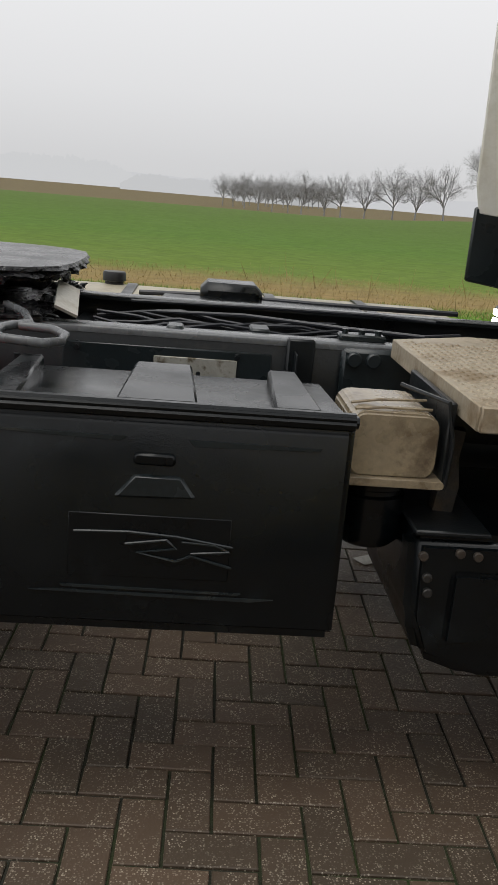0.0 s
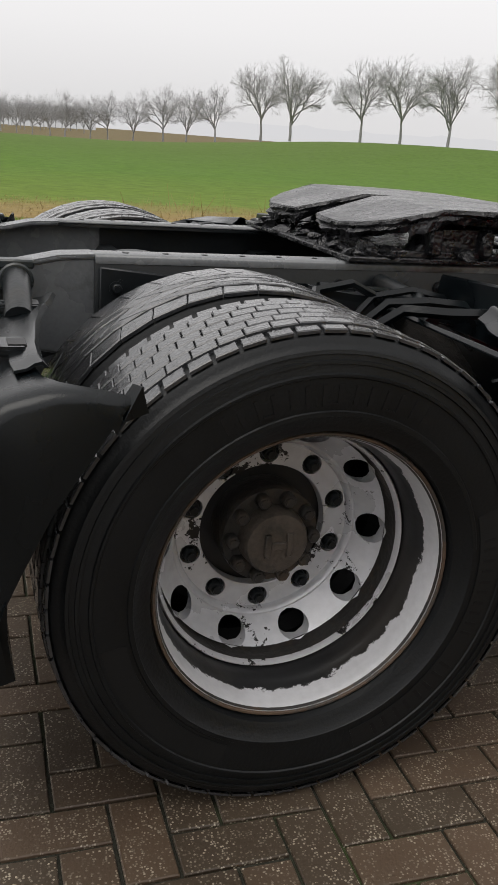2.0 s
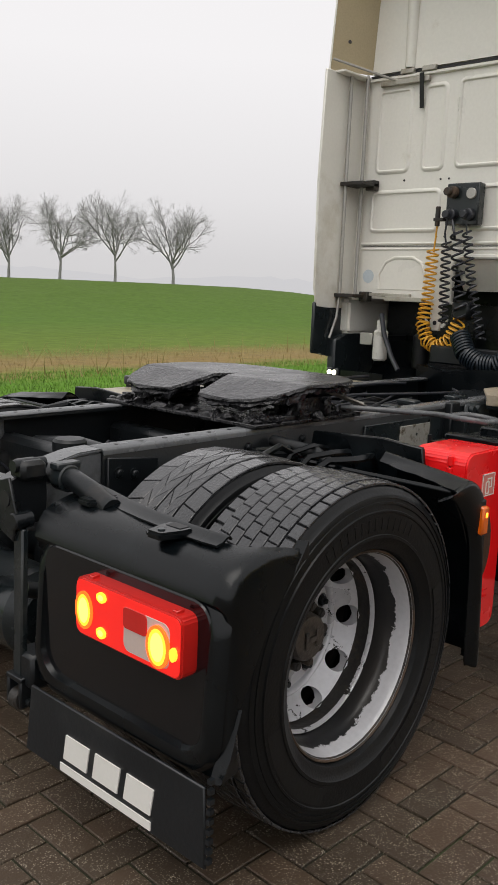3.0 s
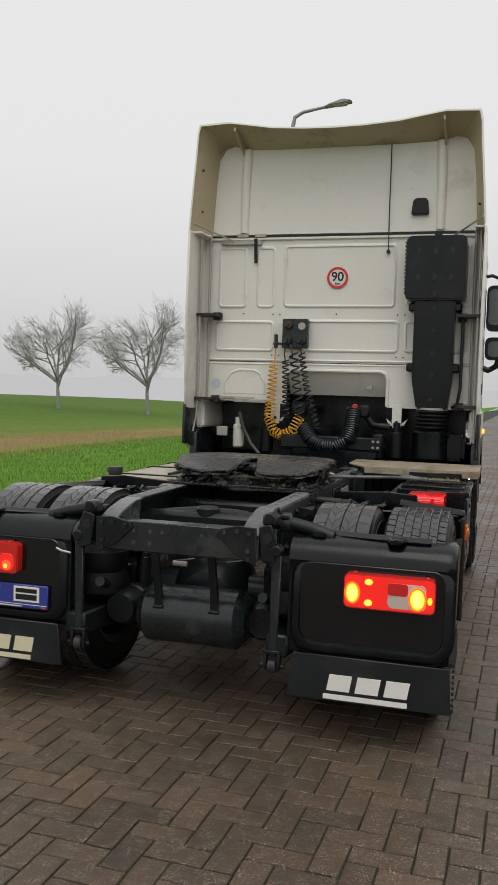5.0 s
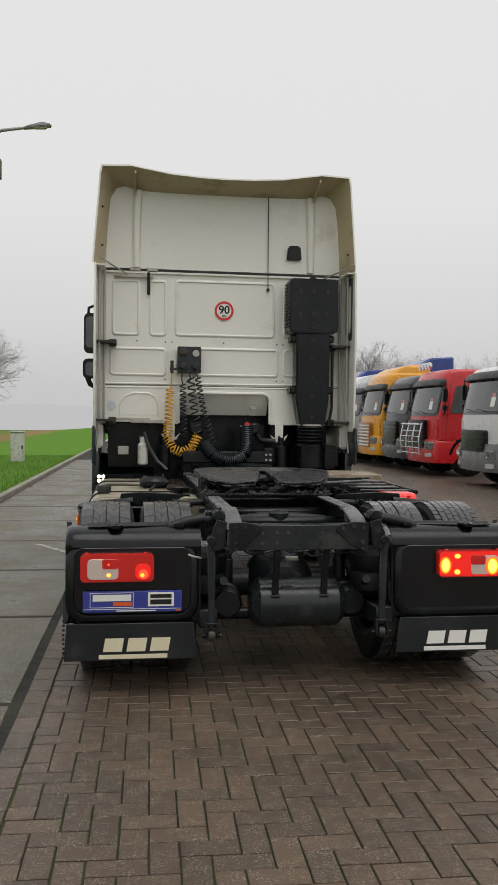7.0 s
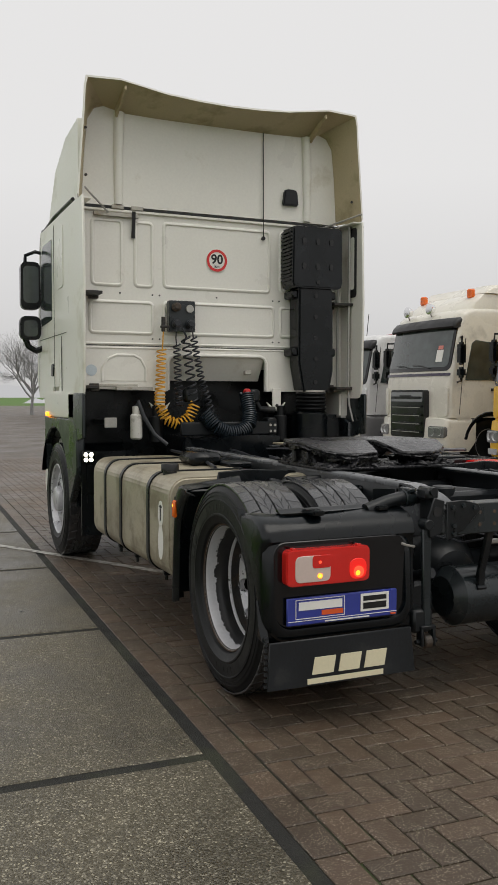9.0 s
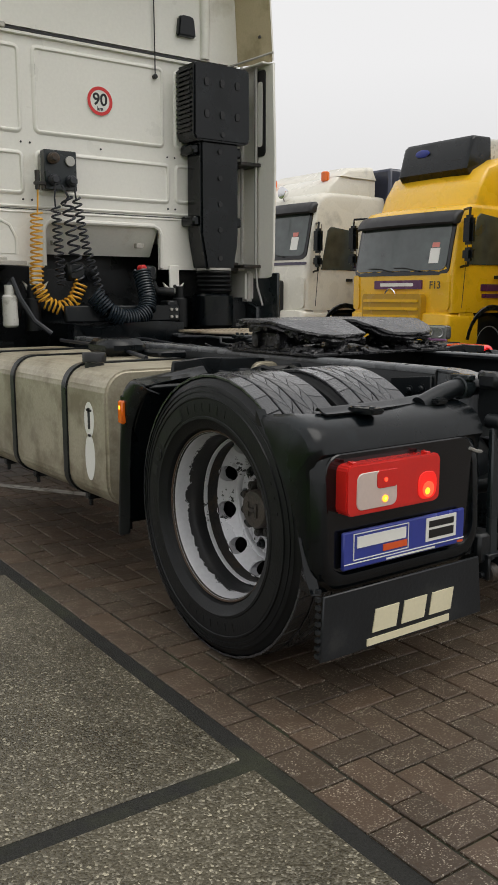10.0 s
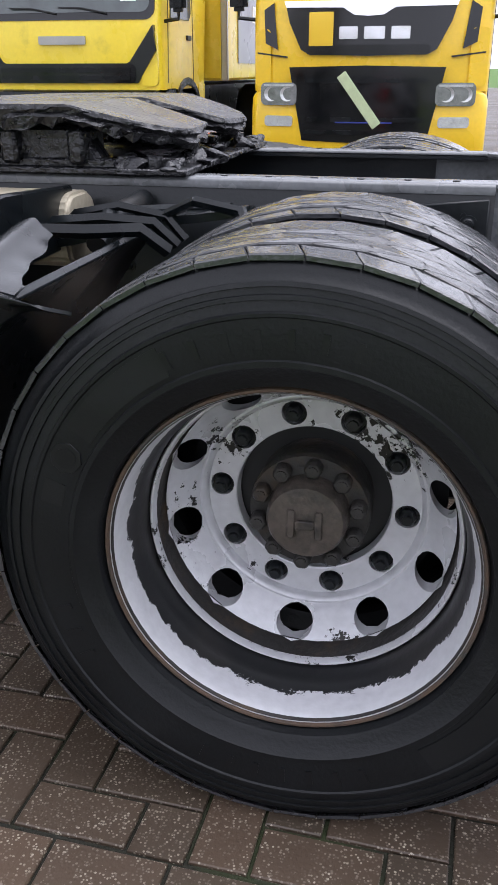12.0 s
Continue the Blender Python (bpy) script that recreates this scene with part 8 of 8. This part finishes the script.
part("grey_side", box(-1.262, -1.252, -8.8, -2.6, 1.25, 3.4), paint("grey_tarp", (0.22, 0.22, 0.25)), t, "grey printed side sheet")
for k, (a, b) in enumerate(((1.75, 1.95), (2.15, 2.30), (2.75, 2.95))):
    part("side_bar", box(-1.268, -1.260, -4.6 + 0.4 * k, -3.4 + 0.5 * k, a, b), SIGNWHITE, t)
# yellow refrigerated truck
t = truck_front(7.14, -6.95, "yellow_paint_deep", YEL, "deep yellow refrigerated truck with a black roof cooling unit", top=2.55, w=1.03, wz=(1.60, 2.30), grille=(0.72, 1.26), slats=4, slat_mat=paint("yellow_paint_deep", YEL), grille_mat=paint("yellow_slat_back", (0.45, 0.25, 0.01)), body=("cream_body", (0.66, 0.63, 0.54), 3.60, 1.25), roof=0.78, lamps_z=0.70)
part("name_board", panel(-0.55, 0.42, 1.33, 1.46, 0.0, 0.03, 0.01, 0.002), paint("purple_board", (0.10, 0.02, 0.09)), t, "dark purple name board with a white bar")
part("name_bar", panel(-0.40, 0.28, 1.37, 1.42, 0.0, 0.034, 0.01, 0.001), SIGNWHITE, t)
facey = Matrix(((-1, 0, 0, 0), (0, 0, 1, 0), (0, 1, 0, 0), (0, 0, 0, 1)))
letters("fleet_code", "F13", 0.15, SIGNANDSHADE, t, Matrix.Translation((-0.82, 0.012, 1.38)) @ facey, "dark fleet code lettering")
letters("body_code", "F13", 0.16, SIGNANDSHADE, t, Matrix.Translation((-1.258, -2.35, 3.25)) @ Matrix(((0, 0, -1, 0), (-1, 0, 0, 0), (0, 1, 0, 0), (0, 0, 0, 1))), "dark fleet code lettering")
part("code_patch", box(-1.262, -1.252, -2.06, -1.96, 3.0, 3.45), ORANGE, t)
cu = part("cooling_unit", swept([(-0.98, 3.00), (-0.92, 3.18), (-1.02, 3.56), (-1.9, 3.62), (-1.9, 2.9)], 0.66, 0.06, False, 0.3), PALEPL, t, "cream roof cooling unit with black front")
part("unit_front", swept([(-0.86, 2.94), (-0.72, 3.10), (-0.84, 3.54), (-0.90, 3.59), (-1.25, 3.60), (-1.30, 2.94)], 0.69, 0.05, False, 0.3), BLACKPL, cu, "black unit grille")
for z in (3.08, 3.16, 3.24):
    part("unit_slot", box(-0.56, 0.56, -0.79, -0.76, z - 0.012, z + 0.012, 0.004), SIGNANDSHADE, cu)
bm = bmesh.new()
bmesh.ops.create_uvsphere(bm, u_segments=16, v_segments=8, radius=1)
part("unit_badge", moved(bm, Matrix.Translation((0.25, -0.79, 3.42)) @ Matrix.Diagonal((0.15, 0.015, 0.06, 1))), SIGNBLUE, cu)
part("roof_mark", moved(box(-0.36, 0.30, -0.02, 0.0, -0.05, 0.05, 0.01), pose(0.1, -0.60, 2.80, 35, 0, 0)), paint("purple_board", (0.10, 0.02, 0.09)), t)
part("door_mark", box(-1.042, -1.032, -1.15, -0.75, 1.30, 1.40), paint("purple_board", (0.10, 0.02, 0.09)), t)
part("door_mark", box(-1.042, -1.032, -1.18, -0.78, 1.20, 1.26), paint("purple_board", (0.10, 0.02, 0.09)), t)
part("star_ring", lathe([(0.10, 0.098), (0.115, 0.112), (0.125, 0.098)], "y", 24, (0.0, 0.0, 1.22)), CHROME, t, "chrome ring badge")
part("purple_corner", box(-1.15, -0.75, 0.05, 0.105, 0.40, 0.62, 0.02), paint("purple_board", (0.10, 0.02, 0.09)), t)
# cream truck with beacons
t = truck_front(10.34, -6.85, "cream_paint", (0.72, 0.69, 0.60), "cream truck cab with orange beacons and a dark slatted grille", top=3.0, w=1.06, wz=(1.92, 2.68), grille=(0.60, 1.50), slats=5, grille_mat=GLOSSBLACK, slat_mat=BLACKPL, roof=0.42, stripe=paint("dark_plum_stripe", (0.03, 0.02, 0.05)), lamps_z=0.72, gw=0.56)
for k in range(4):
    part("slat_edge", panel(-0.46, 0.46, 0.70 + 0.155 * k, 0.712 + 0.155 * k, 0.0, 0.138, 0.004), PIPE, t)
part("grille_band", panel(-0.52, 0.52, 1.28, 1.46, 0.0, 0.126, 0.02), GALV, t, "silver band over the grille")
part("name_bar", panel(-0.20, 0.20, 1.34, 1.40, 0.0, 0.130, 0.01), GLOSSBLACK, t)
for x in (-0.75, 0.75):
    bc = part("beacon", moved(cyl("z", (0, 0, 0), 0.075, 0, 0.17, 16, 0.02), pose(x, -0.80, 3.22)), LENSAMBER, t, "orange beacon lamp")
for x in (-0.22, 0.52):
    part("roof_lamp", merge(moved(lathe([(0, -0.10), (0.07, -0.08), (0.105, 0.0), (0.105, 0.03), (0.09, 0.035), (0, 0.03)], "y", 20), pose(x, -0.26, 3.04)), tube([(x, -0.28, 2.95), (x, -0.33, 2.84)], 0.015, 6)), CHROME, t, "chrome round roof lamp")
part("roof_top", swept([(-0.9, 3.30), (-1.1, 3.46), (-1.7, 3.52), (-1.78, 3.28)], 1.02, 0.12, False), paint("cream_paint", (0.72, 0.69, 0.60)), t)
part("dark_tarp", box(-1.2, 1.2, -8, -1.95, 1.1, 3.5, 0.05), paint("navy_tarp", (0.02, 0.025, 0.05)), t, "dark blue tarpaulin body")
# white truck with grey lower front
t = truck_front(13.45, -6.95, "white_paint_cool", (0.70, 0.70, 0.70), "white truck cab with a grey lower front", top=2.72, w=1.12, wz=(1.70, 2.45), grille=(0.80, 1.28), slats=4, slat_mat=BLACKPL, bumper=paint("grey_bumper", (0.16, 0.16, 0.165)), lamps_z=0.75)
part("aerial", tube([(-0.3, -0.6, 2.7), (-0.55, -0.5, 3.2)], 0.008, 5), SIGNANDSHADE, t)
part("red_tarp", box(-1.2, 1.2, -8, -1.95, 1.1, 2.9, 0.05), paint("red_tarp", (0.60, 0.03, 0.03)), t, "red tarpaulin body")
# row further down the yard
t = truck_front(17.7, -7.1, "red_paint", (0.55, 0.02, 0.025), "red truck with a chrome bull bar and roof lamps", top=2.85, w=1.14, wz=(1.68, 2.45), grille=(0.75, 1.50), slats=5, grille_mat=BLACKPL)
bb = part("bull_bar", tube([(-0.72, 0.22, 1.38), (0.8, 0.22, 1.38)], 0.025, 8), CHROME, t, "chrome bull bar with mesh")
for x in (-0.72, -0.2, 0.3, 0.8):
    part("bar_post", tube([(x, 0.20, 0.55), (x, 0.24, 1.0), (x, 0.16, 1.42)], 0.025, 8), CHROME, bb)
for z in (0.6, 0.75, 0.9, 1.05, 1.2):
    part("bar_rod", tube([(-0.72, 0.22, z), (0.8, 0.22, z)], 0.014, 6), CHROME, bb)
for k in range(4):
    part("roof_lamp", moved(lathe([(0, -0.08), (0.09, -0.05), (0.11, 0.02), (0, 0.03)], "y", 16), pose(0.9 - 0.24 * k, -0.35, 3.0)), CHROME, t, "chrome roof lamp")
truck_front(20.1, -7.1, "dark_grey_paint", (0.05, 0.055, 0.06), "dark grey truck cab in the parked row", top=2.80, w=1.10, wz=(1.68, 2.45), grille=(0.75, 1.45), slats=5)
t = truck_front(22.5, -7.0, "orange_yellow_paint", (0.75, 0.33, 0.015), "orange-yellow truck cab with a white slatted grille", top=3.0, w=1.13, wz=(1.70, 2.50), grille=(0.60, 1.40), slats=7, slat_mat=SIGNWHITE, grille_mat=paint("brown_grille", (0.30, 0.12, 0.02)), roof=0.3)
part("blue_fairing", prism([(-0.9, 3.0), (-1.8, 3.5), (-2.6, 3.55), (-2.6, 3.0)], "x", -1.0, 1.0, 0.05), paint("blue_fairing", (0.03, 0.06, 0.25)), t, "blue roof deflector")
truck_front(24.9, -7.0, "pale_grey_paint", (0.34, 0.36, 0.38), "pale grey truck cab with a dark grille", top=2.85, w=1.10, wz=(1.68, 2.45), grille=(0.6, 1.4), slats=5, bumper=paint("grey_bumper", (0.16, 0.16, 0.165)), roof=0.35)
truck_front(27.4, -7.0, "white_paint_cool", (0.70, 0.70, 0.70), "white truck cab with dark bumper", top=2.85, w=1.12, wz=(1.62, 2.40), grille=(0.7, 1.2), slats=4, bumper=BLACKPL, roof=0.35)
t = truck_front(29.8, -7.0, "red_paint", (0.55, 0.02, 0.025), "red truck cab with blue deflector", top=2.85, w=1.10, wz=(1.62, 2.40), roof=0.3)
part("blue_fairing", prism([(-0.9, 2.85), (-1.8, 3.5), (-2.6, 3.55), (-2.6, 2.85)], "x", -1.0, 1.0, 0.05), paint("blue_fairing", (0.03, 0.06, 0.25)), t, "blue roof deflector")
truck_front(32.3, -7.0, "navy_paint", (0.018, 0.035, 0.12), "dark blue truck cab in the parked row", top=3.05, w=1.14, wz=(1.66, 2.45), grille=(0.6, 1.4), slats=5, roof=0.3)
far = (("white_paint_cool", (0.70, 0.70, 0.70), "white truck cab with green stripes", paint("green_stripe", (0.02, 0.20, 0.07))), ("white_paint_cool", (0.70, 0.70, 0.70), "white truck cab far down the row", None), ("cream_paint", (0.72, 0.69, 0.60), "cream truck cab far down the row", None), ("pale_grey_paint", (0.34, 0.36, 0.38), "pale grey truck cab far down the row", None), ("red_paint", (0.55, 0.02, 0.025), "red truck cab far down the row", None))
for k, (nm, cc, lab, green) in enumerate(far):
    truck_front(35.0 + 2.8 * k, -7.0, nm, cc, lab, top=2.90, slats=4, roof=0.4, papers=False, stripe=green)


# ---- a far white car ----
car = thing("parked_car", "small white estate car parked far off", "car", (119, -12.0, dip(119) - 0.01), 90)
part("body", prism([(-2.1, 0.35), (-2.15, 0.75), (-1.3, 0.92), (-0.7, 1.42), (1.6, 1.45), (2.05, 0.95), (2.1, 0.35)], "x", -0.85, 0.85, 0.08, 2), paint("white_paint_cool", (0.70, 0.70, 0.70)), car)
part("window", prism([(-1.15, 0.95), (-0.65, 1.36), (1.5, 1.38), (1.85, 0.95)], "x", -0.862, 0.862, 0.01), WINDSCREEN, car)
for yy in (-1.35, 1.35):
    for s in (-1, 1):
        part("wheel", moved(cyl("x", (0, 0, 0), 0.32, -0.1, 0.1, 18, 0.03), pose(s * 0.78, yy, 0.32)), RUBBER, car)


# ---- brick pavers in herringbone, the nearest as single pieces ----
CELL = 0.1055
near = laid(thing("brick_pavement", "wet brown brick pavement laid in herringbone with mossy joints", "paving", kind="structure"))


def brick_verts(w, l):
    a, b = w / 2 - 0.0038, l / 2 - 0.0038
    vs = [(-a, -b, -0.03), (a, -b, -0.03), (a, b, -0.03), (-a, b, -0.03), (-a, -b, -0.0025), (a, -b, -0.0025), (a, b, -0.0025), (-a, b, -0.0025)]
    i = 0.0022
    vs += [(-a + i, -b + i, 0.0), (a - i, -b + i, 0.0), (a - i, b - i, 0.0), (-a + i, b - i, 0.0)]
    fs = [(8, 9, 10, 11)]
    for lo, hi in ((0, 4), (4, 8)):
        for k in range(4):
            fs.append((lo + k, lo + (k + 1) % 4, hi + (k + 1) % 4, hi + k))
    return vs, fs


bv, bf = brick_verts(CELL, 2 * CELL)
single = bpy.data.meshes.new("brick")
single.from_pydata(bv, [], bf)
single.materials.append(PAVER)
rng = random.Random(99)
vs, fs = [], []
made = 0
for r in range(-68, 15):
    for c in range(-62, 152):
        k = (c - r) % 4
        if k == 0:
            x, y, turned = (c + 1) * CELL - 0.07, (r + 0.5) * CELL + 0.043, True
        elif k == 3:
            x, y, turned = (c + 0.5) * CELL - 0.07, (r + 1) * CELL + 0.043, False
        else:
            continue
        if y < -6.9:
            continue
        half = CELL / 2 if turned else CELL
        cut = min(1.0, (1.312 - (y - half)) / (2 * half))
        if cut < 0.12:
            continue
        if cut < 1.0:
            y = 1.312 - half * cut
        z = dip(x) + rng.uniform(-0.0015, 0.0015)
        tx, ty = rng.uniform(-0.005, 0.005), rng.uniform(-0.005, 0.005)
        ang = (90 if turned else 0) + rng.uniform(-0.9, 0.9)
        close = (-1.9 < x < 2.0 and -1.95 < y < -1.28) or (-1.3 < x < 0.9 and 1.02 < y < 1.40)
        if close and made < 280 and cut == 1.0:
            ob = new("brick", single)
            ob.matrix_basis = Matrix.Translation((x, y, z)) @ Euler((tx, ty, radians(ang))).to_matrix().to_4x4()
            ob.parent = near
            made += 1
            continue
        ca, sa = math.cos(radians(ang)), math.sin(radians(ang))
        b0 = len(vs)
        for vx, vy, vz in bv:
            if cut < 1.0:
                vx, vy = (vx * cut, vy) if turned else (vx, vy * cut)
            vs.append((x + vx * ca - vy * sa, y + vx * sa + vy * ca, z + vz + vx * ty + vy * tx))
        fs += [tuple(b0 + i for i in f) for f in bf]
# a straight course along the slabs
course = bpy.data.meshes.new("brick")
cv, cf = brick_verts(0.206, 0.122)
course.from_pydata(cv, [], cf)
course.materials.append(PAVER)
for k in range(-31, 74):
    x = 0.206 * (k + 0.3)
    ob = new("brick", course) if -9 <= k < 6 else None
    tz = rng.uniform(-0.0012, 0.0012)
    if ob:
        ob.matrix_basis = Matrix.Translation((x, 1.375, tz))
        ob.parent = near
    else:
        b0 = len(vs)
        vs += [(x + vx, 1.375 + vy, dip(x) + tz + vz) for vx, vy, vz in cv]
        fs += [tuple(b0 + i for i in f) for f in cf]
me = bpy.data.meshes.new("brick_field")
me.from_pydata(vs, [], fs)
me.materials.append(PAVERS)
rest = new("brick_field", me)
rest.parent = near
tagged(rest, kind="stuff")
